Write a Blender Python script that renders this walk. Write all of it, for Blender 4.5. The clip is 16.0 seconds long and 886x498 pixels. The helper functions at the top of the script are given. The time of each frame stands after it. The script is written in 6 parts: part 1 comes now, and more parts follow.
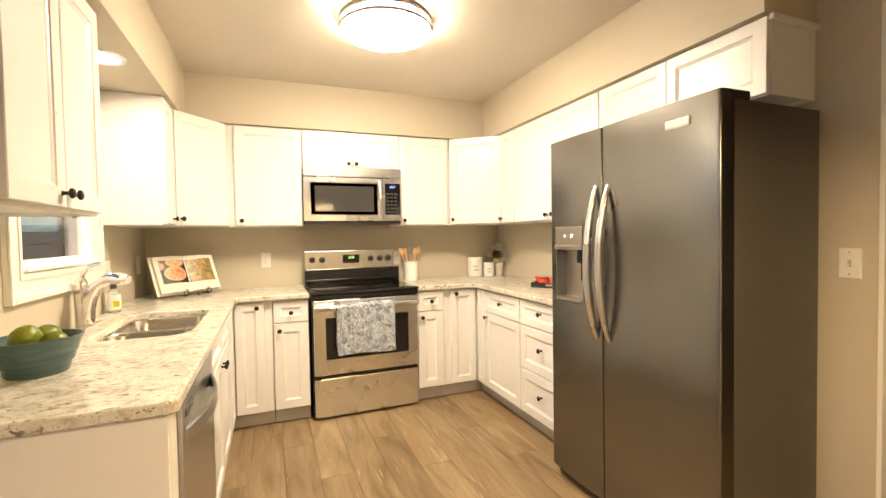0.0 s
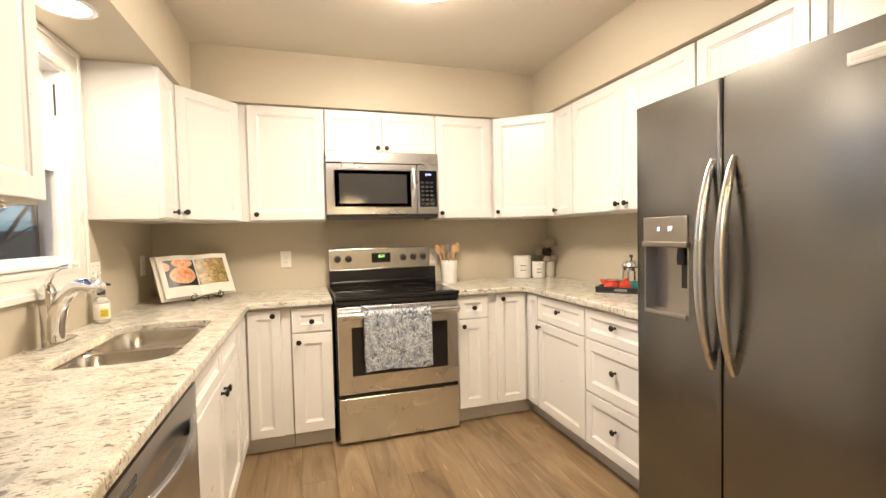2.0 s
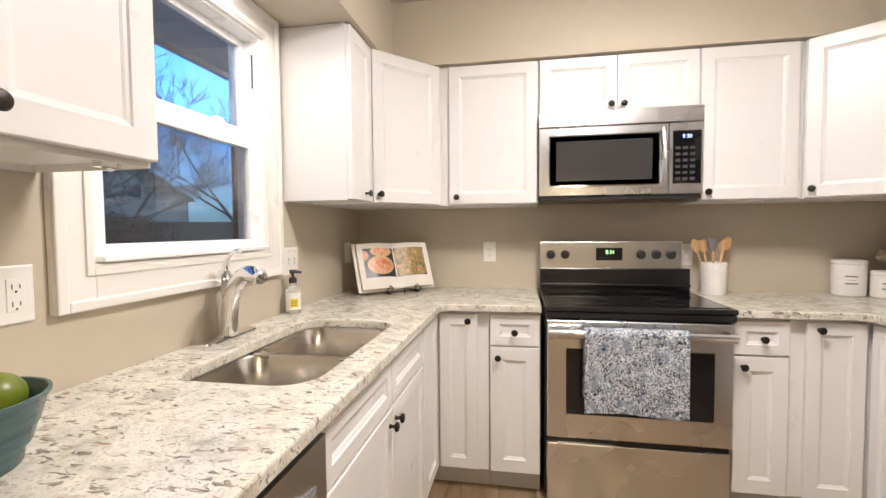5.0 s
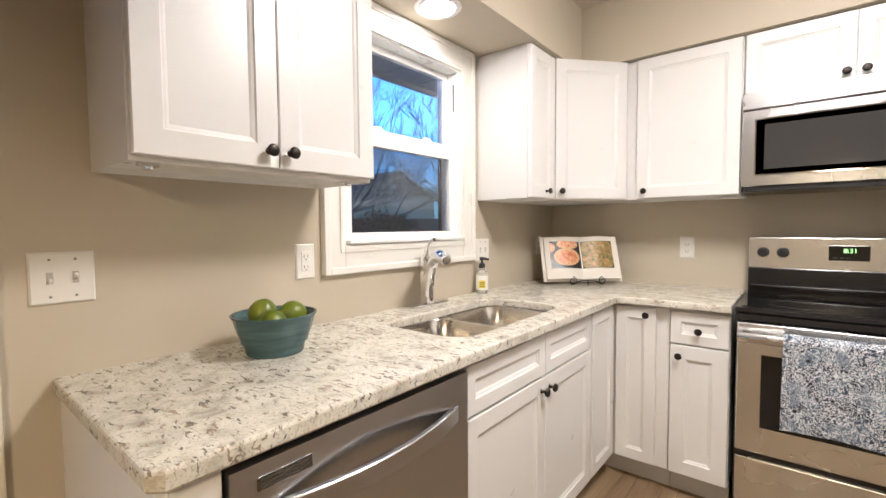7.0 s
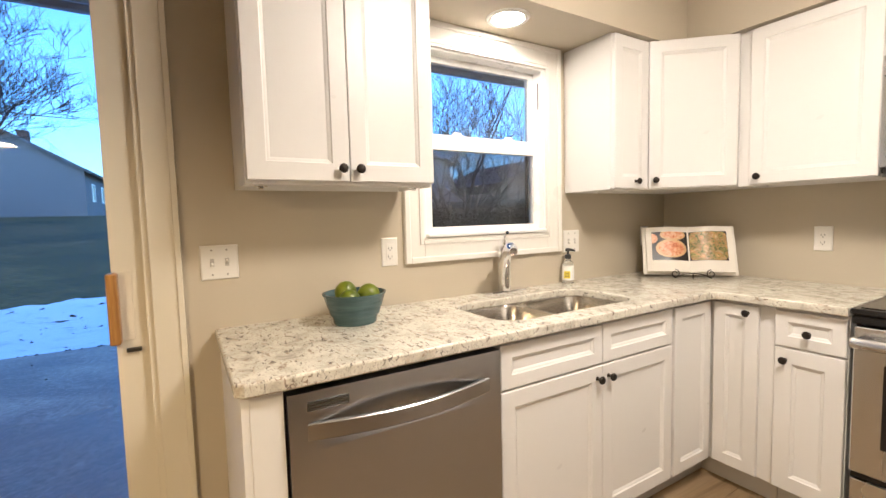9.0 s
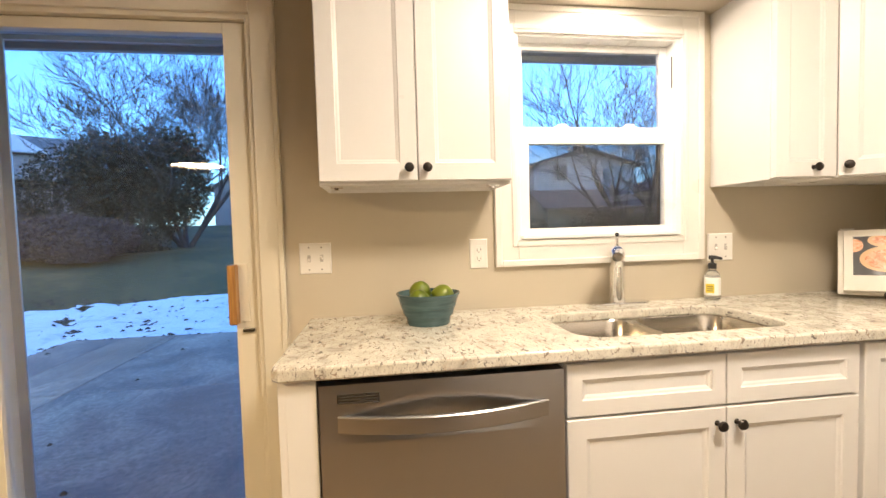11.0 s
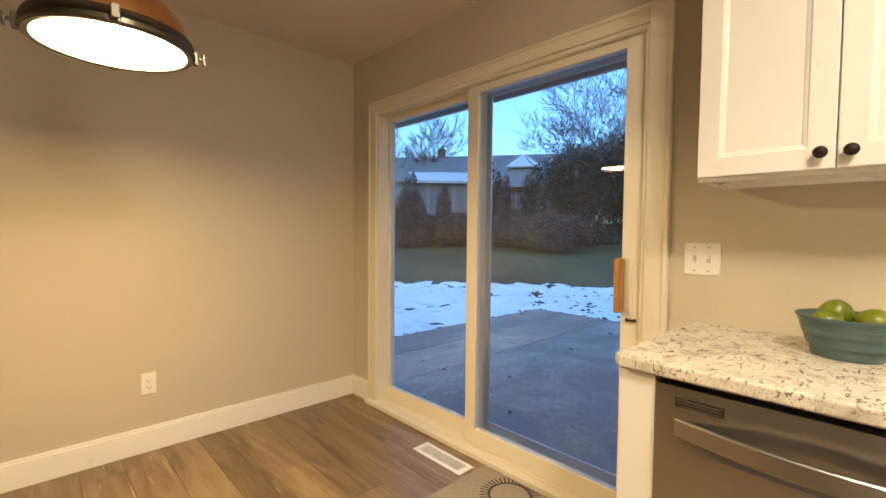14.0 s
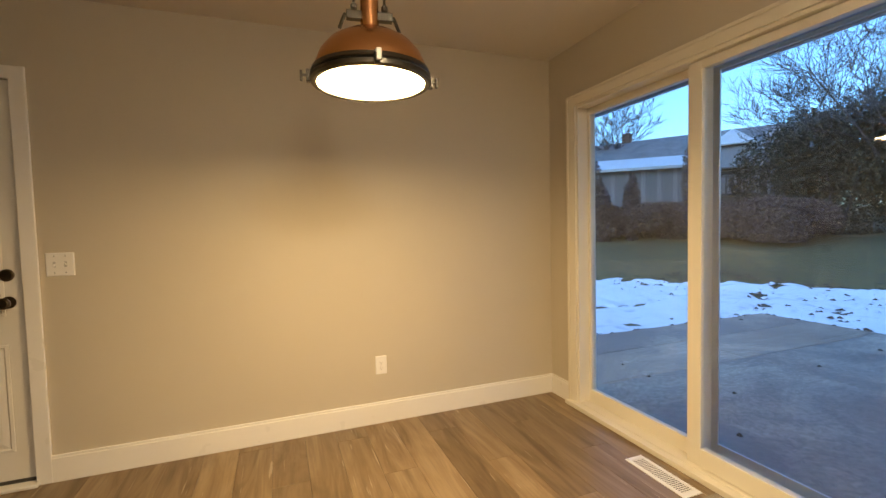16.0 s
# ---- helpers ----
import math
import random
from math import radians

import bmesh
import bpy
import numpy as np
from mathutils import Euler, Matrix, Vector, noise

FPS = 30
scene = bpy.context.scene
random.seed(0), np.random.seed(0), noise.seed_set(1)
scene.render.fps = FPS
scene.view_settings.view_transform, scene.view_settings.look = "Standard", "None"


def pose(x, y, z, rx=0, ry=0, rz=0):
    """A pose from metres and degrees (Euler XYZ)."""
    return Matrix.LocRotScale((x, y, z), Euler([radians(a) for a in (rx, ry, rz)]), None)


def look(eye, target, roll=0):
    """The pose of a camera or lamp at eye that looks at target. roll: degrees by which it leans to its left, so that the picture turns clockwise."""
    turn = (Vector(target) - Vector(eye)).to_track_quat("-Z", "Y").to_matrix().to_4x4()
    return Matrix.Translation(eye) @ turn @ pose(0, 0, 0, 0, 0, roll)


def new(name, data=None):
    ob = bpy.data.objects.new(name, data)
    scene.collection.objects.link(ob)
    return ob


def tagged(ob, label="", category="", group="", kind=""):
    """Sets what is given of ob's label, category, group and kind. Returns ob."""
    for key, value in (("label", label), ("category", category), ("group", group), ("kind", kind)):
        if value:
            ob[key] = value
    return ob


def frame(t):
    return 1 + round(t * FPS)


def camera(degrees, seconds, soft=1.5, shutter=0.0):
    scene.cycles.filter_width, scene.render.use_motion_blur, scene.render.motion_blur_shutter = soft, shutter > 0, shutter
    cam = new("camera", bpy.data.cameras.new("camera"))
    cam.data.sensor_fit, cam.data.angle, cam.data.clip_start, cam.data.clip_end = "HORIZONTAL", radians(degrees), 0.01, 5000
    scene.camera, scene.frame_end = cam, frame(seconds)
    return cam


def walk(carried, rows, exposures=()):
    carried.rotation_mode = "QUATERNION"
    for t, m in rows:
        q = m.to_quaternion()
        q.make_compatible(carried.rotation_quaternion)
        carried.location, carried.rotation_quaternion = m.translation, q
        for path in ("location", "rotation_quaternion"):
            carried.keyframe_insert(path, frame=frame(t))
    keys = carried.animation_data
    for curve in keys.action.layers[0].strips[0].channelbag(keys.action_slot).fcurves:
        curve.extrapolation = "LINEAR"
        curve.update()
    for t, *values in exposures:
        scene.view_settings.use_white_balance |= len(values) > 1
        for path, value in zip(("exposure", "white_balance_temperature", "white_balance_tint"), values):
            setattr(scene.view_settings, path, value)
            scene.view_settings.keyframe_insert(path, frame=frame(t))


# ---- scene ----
cam = camera(90.6, 16.0)
PATH = [
    (0, (0.059, 0.368, 1.286), (0.791, 2.228, 1.225), -1.0),
    (0.5, (0.107, 0.481, 1.285), (0.778, 2.365, 1.24), -1.1),
    (1, (0.147, 0.593, 1.288), (0.782, 2.488, 1.234), -1.5),
    (1.5, (0.17, 0.716, 1.28), (0.792, 2.616, 1.22), -1.6),
    (2, (0.16, 0.856, 1.278), (0.756, 2.764, 1.204), -1.3),
    (2.5, (0.186, 0.981, 1.275), (0.712, 2.909, 1.188), -1.0),
    (3, (0.221, 1.104, 1.275), (0.643, 3.056, 1.182), -0.5),
    (3.5, (0.252, 1.235, 1.282), (0.515, 3.215, 1.178), -0.3),
    (4, (0.228, 1.352, 1.276), (0.353, 3.345, 1.172), -0.2),
    (4.5, (0.21, 1.454, 1.278), (0.139, 3.449, 1.17), -0.1),
    (5, (0.213, 1.524, 1.249), (-0.143, 3.49, 1.161), -0.5),
    (5.2, (0.234, 1.543, 1.26), (-0.266, 3.478, 1.165), -0.5),
    (7.5, (0.642, 1.355, 1.235), (-0.753, 2.782, 1.112), -0.4),
    (8, (0.773, 1.359, 1.279), (-0.743, 2.652, 1.11), -0.6),
    (10.3, (0.917, 1.725, 1.24), (-0.978, 2.357, 1.14), -1.8),
    (10.5, (0.919, 1.746, 1.248), (-0.998, 2.303, 1.133), -1.8),
    (11, (0.924, 1.851, 1.23), (-1.056, 2.123, 1.137), -1.6),
    (11.5, (0.835, 1.916, 1.21), (-1.164, 1.921, 1.166), -0.2),
    (12, (0.788, 1.966, 1.201), (-1.182, 1.622, 1.182), 0.6),
    (12.5, (0.794, 1.998, 1.24), (-1.072, 1.282, 1.17), 0.4),
    (13, (0.824, 2.072, 1.227), (-0.845, 0.973, 1.154), 0.4),
    (13.5, (0.882, 2.119, 1.227), (-0.596, 0.775, 1.139), 0.5),
    (14, (0.966, 2.099, 1.223), (-0.408, 0.647, 1.14), 0.5),
    (14.5, (0.992, 2.076, 1.225), (-0.244, 0.506, 1.152), 0.1),
    (15, (1.015, 2.051, 1.233), (-0.045, 0.357, 1.167), -0.4),
    (15.5, (1.074, 2.037, 1.244), (0.203, 0.239, 1.165), -0.9),
    (16, (1.09, 2.022, 1.25), (0.389, 0.152, 1.149), -1.4),
]
walk(cam, [(t, look(eye, target, roll)) for t, eye, target, roll in PATH],
     [(0.0, 2.24, 7000, 10), (2.0, 1.98, 6350, 12), (3.5, 1.78, 5600, 15), (5.0, 1.74, 5500, 15), (7.5, 1.78, 5400, 14), (8.0, 1.77, 5500, 14), (10.5, 1.95, 6400, 14), (11.5, 1.97, 6450, 13), (12.5, 1.96, 6900, 12), (14.0, 1.94, 7250, 10), (16.0, 1.92, 7350, 10)])

# ---- world and lights ----
world = bpy.data.worlds.new("dusk_sky")
scene.world = world
world.use_nodes = True
_wn = world.node_tree.nodes
_sky = _wn.new("ShaderNodeTexSky")
_sky.sky_type = 'NISHITA'
_sky.sun_disc = False
_sky.sun_elevation = radians(22.0)
_sky.sun_rotation = radians(100.0)
_sky.ozone_density = 5.0
_sky.air_density = 1.2
_dusk = _wn.new("ShaderNodeMix")
_dusk.data_type, _dusk.blend_type = 'RGBA', 'MULTIPLY'
_dusk.inputs[0].default_value = 1.0
_dusk.inputs[7].default_value = (0.46, 0.78, 1.12, 1)
world.node_tree.links.new(_sky.outputs[0], _dusk.inputs[6])
world.node_tree.links.new(_dusk.outputs[2], _wn["Background"].inputs[0])
_wn["Background"].inputs[1].default_value = 0.132
sun_data = bpy.data.lights.new("sun", 'SUN')
sun_data.energy, sun_data.angle, sun_data.color = 0.08, radians(30), (0.7, 0.82, 1.0)
sun = new("sun", sun_data)
sun.matrix_world = pose(0, 0, 20, 58, 0, 150)

CEILING_GLOW, PENDANT_GLOW, DOWN_GLOW = 28.0, 37.0, 42.0


# ---- mesh helpers ----
def quad_box(bm, x0, x1, y0, y1, z0, z1, bevel=0.0):
    vs = [bm.verts.new((x, y, z)) for z in (z0, z1) for y in (y0, y1) for x in (x0, x1)]
    fs = [bm.faces.new([vs[i] for i in f]) for f in
          ((0, 2, 3, 1), (4, 5, 7, 6), (0, 1, 5, 4), (2, 6, 7, 3), (0, 4, 6, 2), (1, 3, 7, 5))]
    if bevel > 0:
        edges = list({e for f in fs for e in f.edges})
        bmesh.ops.bevel(bm, geom=edges, offset=bevel, segments=2, affect='EDGES', profile=0.5)
    return bm


def box(x0, x1, y0, y1, z0, z1, bevel=0.0):
    return quad_box(bmesh.new(), x0, x1, y0, y1, z0, z1, bevel)


def rings_y(rects):
    """A closed front made of nested rectangles (x0, x1, z0, z1, y), from the back to the middle of the face."""
    bm = bmesh.new()
    loops = []
    for x0, x1, z0, z1, y in rects:
        loops.append([bm.verts.new(p) for p in ((x0, y, z0), (x1, y, z0), (x1, y, z1), (x0, y, z1))])
    for a, b in zip(loops, loops[1:]):
        for i in range(4):
            j = (i + 1) % 4
            bm.faces.new((a[i], a[j], b[j], b[i]))
    bm.faces.new(loops[-1])
    bm.faces.new(loops[0][::-1])
    return bm


def shaker(w, h, rail=0.055, t=0.02, deep=0.009):
    """A recessed-panel cabinet front, its face towards -y, from (0, 0) to (w, h)."""
    rail = min(rail, w * 0.3, h * 0.3)
    def r(i, y):
        return (i, w - i, i, h - i, y)
    return rings_y([r(0, t), r(0, 0.0025), r(0.0025, 0), r(rail, 0), r(rail + 0.003, 0.004),
                    r(rail + 0.009, 0.006), r(rail + 0.014, deep), r(rail + 0.014, deep)][:7])


def lathe(profile, segs=20, axis='z', smooth=True, hollow=False):
    """Turns (radius, height) pairs round an axis; hollow: the profile is a closed ring about the axis."""
    bm = bmesh.new()
    loops = []
    for r, h in profile:
        ring = []
        for i in range(segs):
            a = 2 * math.pi * i / segs
            c, s = max(r, 1e-5) * math.cos(a), max(r, 1e-5) * math.sin(a)
            ring.append(bm.verts.new((c, s, h) if axis == 'z' else (c, h, -s) if axis == 'y' else (h, c, s)))
        loops.append(ring)
    for a, b in zip(loops, loops[1:]):
        for i in range(segs):
            j = (i + 1) % segs
            bm.faces.new((a[i], a[j], b[j], b[i]))
    if hollow:
        for i in range(segs):
            j = (i + 1) % segs
            bm.faces.new((loops[-1][i], loops[-1][j], loops[0][j], loops[0][i]))
    else:
        bm.faces.new(loops[-1])
        bm.faces.new(loops[0][::-1])
    for f in bm.faces:
        f.smooth = smooth
    return bm


def sweep(points, radii, segs=10, flat=1.0, bm=None):
    """A tube along points; radii one number or one for each point; flat squeezes it along its second axis."""
    bm = bm or bmesh.new()
    pts = [Vector(p) for p in points]
    if not hasattr(radii, '__len__'):
        radii = [radii] * len(pts)
    side = None
    loops = []
    for i, p in enumerate(pts):
        d = (pts[min(i + 1, len(pts) - 1)] - pts[max(i - 1, 0)]).normalized()
        if side is None:
            side = d.cross(Vector((0, 0, 1)) if abs(d.z) < 0.9 else Vector((1, 0, 0))).normalized()
        else:
            side = (side - d * side.dot(d)).normalized()
        up = d.cross(side)
        loops.append([bm.verts.new(p + radii[i] * (side * math.cos(2 * math.pi * k / segs) + up * flat * math.sin(2 * math.pi * k / segs)))
                      for k in range(segs)])
    for a, b in zip(loops, loops[1:]):
        for i in range(segs):
            j = (i + 1) % segs
            f = bm.faces.new((a[i], a[j], b[j], b[i]))
            f.smooth = True
    bm.faces.new(loops[0][::-1])
    bm.faces.new(loops[-1])
    return bm


def arc_points(a, b, c, n=12):
    """Points of the smooth curve from a by b to c (quadratic)."""
    a, b, c = Vector(a), Vector(b), Vector(c)
    return [(1 - t) ** 2 * a + 2 * t * (1 - t) * b + t * t * c for t in (i / n for i in range(n + 1))]


def prism(poly, z0, z1, bevel=0.0):
    bm = bmesh.new()
    lo = [bm.verts.new((x, y, z0)) for x, y in poly]
    hi = [bm.verts.new((x, y, z1)) for x, y in poly]
    n = len(poly)
    bm.faces.new(lo[::-1])
    bm.faces.new(hi)
    for i in range(n):
        j = (i + 1) % n
        bm.faces.new((lo[i], lo[j], hi[j], hi[i]))
    bmesh.ops.recalc_face_normals(bm, faces=bm.faces)
    if bevel:
        bmesh.ops.bevel(bm, geom=list(bm.edges), offset=bevel, segments=2, affect='EDGES', profile=0.5)
    return bm


def to_mesh(name, bm, material):
    bmesh.ops.recalc_face_normals(bm, faces=bm.faces)
    for e in bm.edges:
        if len(e.link_faces) == 2 and e.calc_face_angle(0.0) > 0.62:
            e.smooth = False
    me = bpy.data.meshes.new(name)
    bm.to_mesh(me)
    bm.free()
    if material:
        me.materials.append(material)
    return me


def part(name, bm, material, parent=None, label="", at=None):
    """Links a bmesh (or a mesh) as one object under a thing or a part."""
    me = bm if isinstance(bm, bpy.types.Mesh) else to_mesh(name, bm, material)
    ob = new(name, me)
    if parent is not None:
        ob.parent = parent
    if at is not None:
        ob.matrix_basis = at if isinstance(at, Matrix) else Matrix.Translation(at)
    if label:
        tagged(ob, label)
    return ob


def thing(name, at, label, category, group="", kind=""):
    ob = new(name)
    ob.empty_display_size = 0.05
    ob.matrix_basis = at if isinstance(at, Matrix) else Matrix.Translation(at)
    return tagged(ob, label, category, group, kind)


def structure(name, bm, material, label, category):
    ob = part(name, bm, material)
    return tagged(ob, label, category, "", "structure")


# ---- materials ----
def shader(name, colour=(0.8, 0.8, 0.8), rough=0.5, metal=0.0, **more):
    m = bpy.data.materials.new(name)
    m.use_nodes = True
    b = m.node_tree.nodes["Principled BSDF"]
    b.inputs["Base Color"].default_value = (*colour, 1)
    b.inputs["Roughness"].default_value = rough
    b.inputs["Metallic"].default_value = metal
    for k, v in more.items():
        b.inputs[k.replace("_", " ")].default_value = v
    return m


def node(m, kind, links=(), **values):
    n = m.node_tree.nodes.new("ShaderNode" + kind)
    for k, v in values.items():
        if k in n.inputs:
            n.inputs[k].default_value = v
        elif k == "operation":
            n.operation = v
        elif k == "data_type":
            n.data_type = v
        elif k == "feature":
            n.feature = v
        elif k == "blend_type":
            n.blend_type = v
        elif k == "wave_profile":
            n.wave_profile = v
    for a, b in links:
        m.node_tree.links.new(a, n.inputs[b])
    return n


def coords(m, scale=(1, 1, 1), spread=False):
    tc = node(m, "TexCoord")
    out = tc.outputs["Object"]
    if spread:
        info = node(m, "ObjectInfo")
        mul = node(m, "VectorMath", [(info.outputs["Random"], 0)], operation='SCALE', Scale=37.0)
        comb = node(m, "CombineXYZ", [(info.outputs["Random"], 0), (info.outputs["Random"], 1), (info.outputs["Random"], 2)])
        mul = node(m, "VectorMath", [(comb.outputs[0], 0)], operation='SCALE', Scale=41.0)
        out = node(m, "VectorMath", [(out, 0), (mul.outputs[0], 1)], operation='ADD').outputs[0]
    return node(m, "Mapping", [(out, 0)], Scale=scale).outputs[0]


def tex_noise(m, vec, scale, detail=4.0, rough=0.55, distort=0.0):
    return node(m, "TexNoise", [(vec, "Vector")], Scale=scale, Detail=detail, Roughness=rough, Distortion=distort).outputs["Fac"]


def ramp(m, fac, stops):
    r = node(m, "ValToRGB", [(fac, 0)])
    els = r.color_ramp.elements
    while len(els) < len(stops):
        els.new(0.5)
    for e, (p, c) in zip(els, stops):
        e.position = p
        e.color = (*c, 1) if hasattr(c, '__len__') else (c, c, c, 1)
    return r.outputs[0]


def mix(m, fac, a, b, how='MIX'):
    n = m.node_tree.nodes.new("ShaderNodeMix")
    n.data_type, n.blend_type = 'RGBA', how
    for sock, v in ((n.inputs[0], fac), (n.inputs[6], a), (n.inputs[7], b)):
        if isinstance(v, (int, float)):
            sock.default_value = v if sock.type == 'VALUE' else (v, v, v, 1)
        elif isinstance(v, tuple):
            sock.default_value = (*v, 1)
        else:
            m.node_tree.links.new(v, sock)
    return n.outputs[2]


def bsdf(m):
    return m.node_tree.nodes["Principled BSDF"]


def put(m, socket, name):
    m.node_tree.links.new(socket, bsdf(m).inputs[name])


def bump(m, height, strength=0.2, distance=0.002):
    b = node(m, "Bump", [(height, "Height")], Strength=strength, Distance=distance)
    m.node_tree.links.new(b.outputs[0], bsdf(m).inputs["Normal"])


def painted(name, colour, rough=0.45, vary=0.05, grain=140.0, relief=0.12):
    m = shader(name, colour, rough)
    v = coords(m)
    big = tex_noise(m, v, 1.7, 3)
    dark = tuple(c * (1 - vary) for c in colour)
    put(m, mix(m, big, dark, tuple(min(1, c * (1 + vary * 0.6)) for c in colour)), "Base Color")
    fine = tex_noise(m, v, grain, 2)
    bump(m, fine, relief, 0.0015)
    rr = ramp(m, tex_noise(m, v, 6.0, 3), [(0.3, rough - 0.06), (0.7, rough + 0.06)])
    put(m, rr, "Roughness")
    return m


def brushed(name, colour, rough=0.3, along=(1, 1, 60), depth=0.06):
    m = shader(name, colour, rough, 1.0)
    v = coords(m, along)
    g = tex_noise(m, v, 14.0, 3)
    cloud = tex_noise(m, coords(m), 2.3, 3)
    put(m, mix(m, g, tuple(c * 0.93 for c in colour), colour), "Base Color")
    put(m, ramp(m, cloud, [(0.3, rough - 0.006), (0.7, rough + 0.012)]), "Roughness")
    bump(m, g, depth, 0.001)
    return m


M_WALL = painted("greige_wall_paint", (0.538, 0.479, 0.374), 0.62, 0.03, 220.0, 0.10)
M_CEIL = painted("ceiling_paint", (0.66, 0.61, 0.53), 0.75, 0.02, 160.0, 0.2)
M_TRIM = painted("white_trim_paint", (0.80, 0.775, 0.72), 0.32, 0.02, 90.0, 0.05)
M_CAB = painted("white_cabinet_paint", (0.75, 0.74, 0.72), 0.33, 0.02, 60.0, 0.04)
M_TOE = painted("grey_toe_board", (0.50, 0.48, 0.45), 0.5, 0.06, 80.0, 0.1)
M_VINYL = painted("white_vinyl", (0.84, 0.84, 0.82), 0.3, 0.01, 60.0, 0.02)
M_ALMOND = painted("cream_door_frame_paint", (0.74, 0.69, 0.57), 0.35, 0.03, 70.0, 0.04)
M_KNOB = shader("oil_rubbed_bronze", (0.030, 0.024, 0.020), 0.38, 0.7)
M_STEEL = brushed("brushed_stainless", (0.245, 0.24, 0.232), 0.25, (0.15, 0.15, 90), 0.0)
M_STEEL_DW = brushed("brushed_stainless_panel", (0.50, 0.505, 0.515), 0.30, (0.15, 0.15, 90), 0.0)
M_STEEL_H = brushed("brushed_stainless_across", (0.73, 0.73, 0.725), 0.27, (0.15, 0.15, 90), 0.02)
M_SINK = brushed("satin_sink_steel", (0.66, 0.62, 0.56), 0.22, (1, 40, 1), 0.04)
M_CHROME = shader("chrome", (0.82, 0.82, 0.83), 0.06, 1.0)
M_FRIDGE_SIDE = painted("dark_textured_steel_side", (0.085, 0.075, 0.063), 0.38, 0.3, 240.0, 0.35)
M_BLACK = shader("black_enamel", (0.012, 0.012, 0.013), 0.18)
M_BLACK_GLASS = shader("black_glass", (0.006, 0.006, 0.007), 0.04)
M_BLACK_PLASTIC = shader("black_plastic", (0.02, 0.02, 0.021), 0.4)
M_PLATE = shader("white_plastic_plate", (0.80, 0.78, 0.73), 0.35)
M_SLOT = shader("dark_slot", (0.05, 0.045, 0.04), 0.6)

M_GRANITE = shader("speckled_granite", (0.7, 0.65, 0.58), 0.16)
_v = coords(M_GRANITE)
_vs = coords(M_GRANITE, (1.0, 1.0, 1.0))
_cloud = tex_noise(M_GRANITE, _v, 16.0, 5, 0.6, 0.5)
_base = ramp(M_GRANITE, _cloud, [(0.30, (0.39, 0.366, 0.308)), (0.43, (0.57, 0.545, 0.465)), (0.60, (0.695, 0.675, 0.59)), (0.78, (0.555, 0.54, 0.48))])
_rot = node(M_GRANITE, "Mapping", [(node(M_GRANITE, "TexCoord").outputs["Object"], 0)], Rotation=(0, 0, 1.1), Scale=(0.62, 1.5, 1.0)).outputs[0]
_spk = tex_noise(M_GRANITE, _rot, 54.0, 4, 0.6, 0.7)
_dark = ramp(M_GRANITE, _spk, [(0.575, 0.0), (0.62, 0.92)])
_hue = ramp(M_GRANITE, tex_noise(M_GRANITE, _v, 21.0, 2), [(0.42, (0.115, 0.105, 0.10)), (0.58, (0.30, 0.225, 0.165))])
_tan = ramp(M_GRANITE, tex_noise(M_GRANITE, _rot, 30.0, 4, 0.6, 0.6), [(0.58, 0.0), (0.68, 0.7)])
_c1 = mix(M_GRANITE, _tan, _base, (0.47, 0.39, 0.30))
_c2 = mix(M_GRANITE, _dark, _c1, _hue)
_fine = ramp(M_GRANITE, tex_noise(M_GRANITE, _v, 190.0, 2), [(0.55, 0.0), (0.66, 0.6)])
_c3 = mix(M_GRANITE, _fine, _c2, (0.32, 0.29, 0.26))
put(M_GRANITE, _c3, "Base Color")
put(M_GRANITE, ramp(M_GRANITE, _spk, [(0.3, 0.14), (0.7, 0.26)]), "Roughness")

M_PLANK = shader("vinyl_wood_plank", (0.25, 0.18, 0.12), 0.42)
_v = coords(M_PLANK, (5.0, 0.7, 1.0), True)
_g = tex_noise(M_PLANK, _v, 2.0, 6, 0.58, 1.1)
_col = ramp(M_PLANK, _g, [(0.28, (0.135, 0.085, 0.042)), (0.45, (0.215, 0.145, 0.077)), (0.58, (0.265, 0.187, 0.105)), (0.75, (0.33, 0.242, 0.145))])
_fib = tex_noise(M_PLANK, coords(M_PLANK, (60.0, 1.6, 1.0), True), 2.0, 3)
_col = mix(M_PLANK, ramp(M_PLANK, _fib, [(0.32, 0.22), (0.55, 0.0)]), _col, (0.10, 0.062, 0.038))
_pale = tex_noise(M_PLANK, coords(M_PLANK, (42.0, 2.2, 1.0), True), 1.3, 2, 0.5, 0.4)
_col = mix(M_PLANK, ramp(M_PLANK, _pale, [(0.70, 0.0), (0.74, 0.6)]), _col, (0.52, 0.43, 0.33))
_inf = node(M_PLANK, "ObjectInfo")
_tone = ramp(M_PLANK, _inf.outputs["Random"], [(0.0, 0.82), (1.0, 1.15)])
put(M_PLANK, mix(M_PLANK, 1.0, _col, _tone, 'MULTIPLY'), "Base Color")
put(M_PLANK, ramp(M_PLANK, _g, [(0.3, 0.50), (0.7, 0.36)]), "Roughness")
bump(M_PLANK, _fib, 0.25, 0.0008)


def glow(name, colour, strength):
    m = shader(name, (0.9, 0.88, 0.82), 0.4)
    bsdf(m).inputs["Emission Color"].default_value = (*colour, 1)
    bsdf(m).inputs["Emission Strength"].default_value = strength
    return m


M_CEIL_GLOW = glow("ceiling_light_glass", (1.0, 0.85, 0.66), CEILING_GLOW)
M_PEND_GLOW = glow("pendant_lens", (1.0, 0.73, 0.39), PENDANT_GLOW)
M_DOWN_GLOW = glow("downlight_lens", (1.0, 0.86, 0.68), DOWN_GLOW)

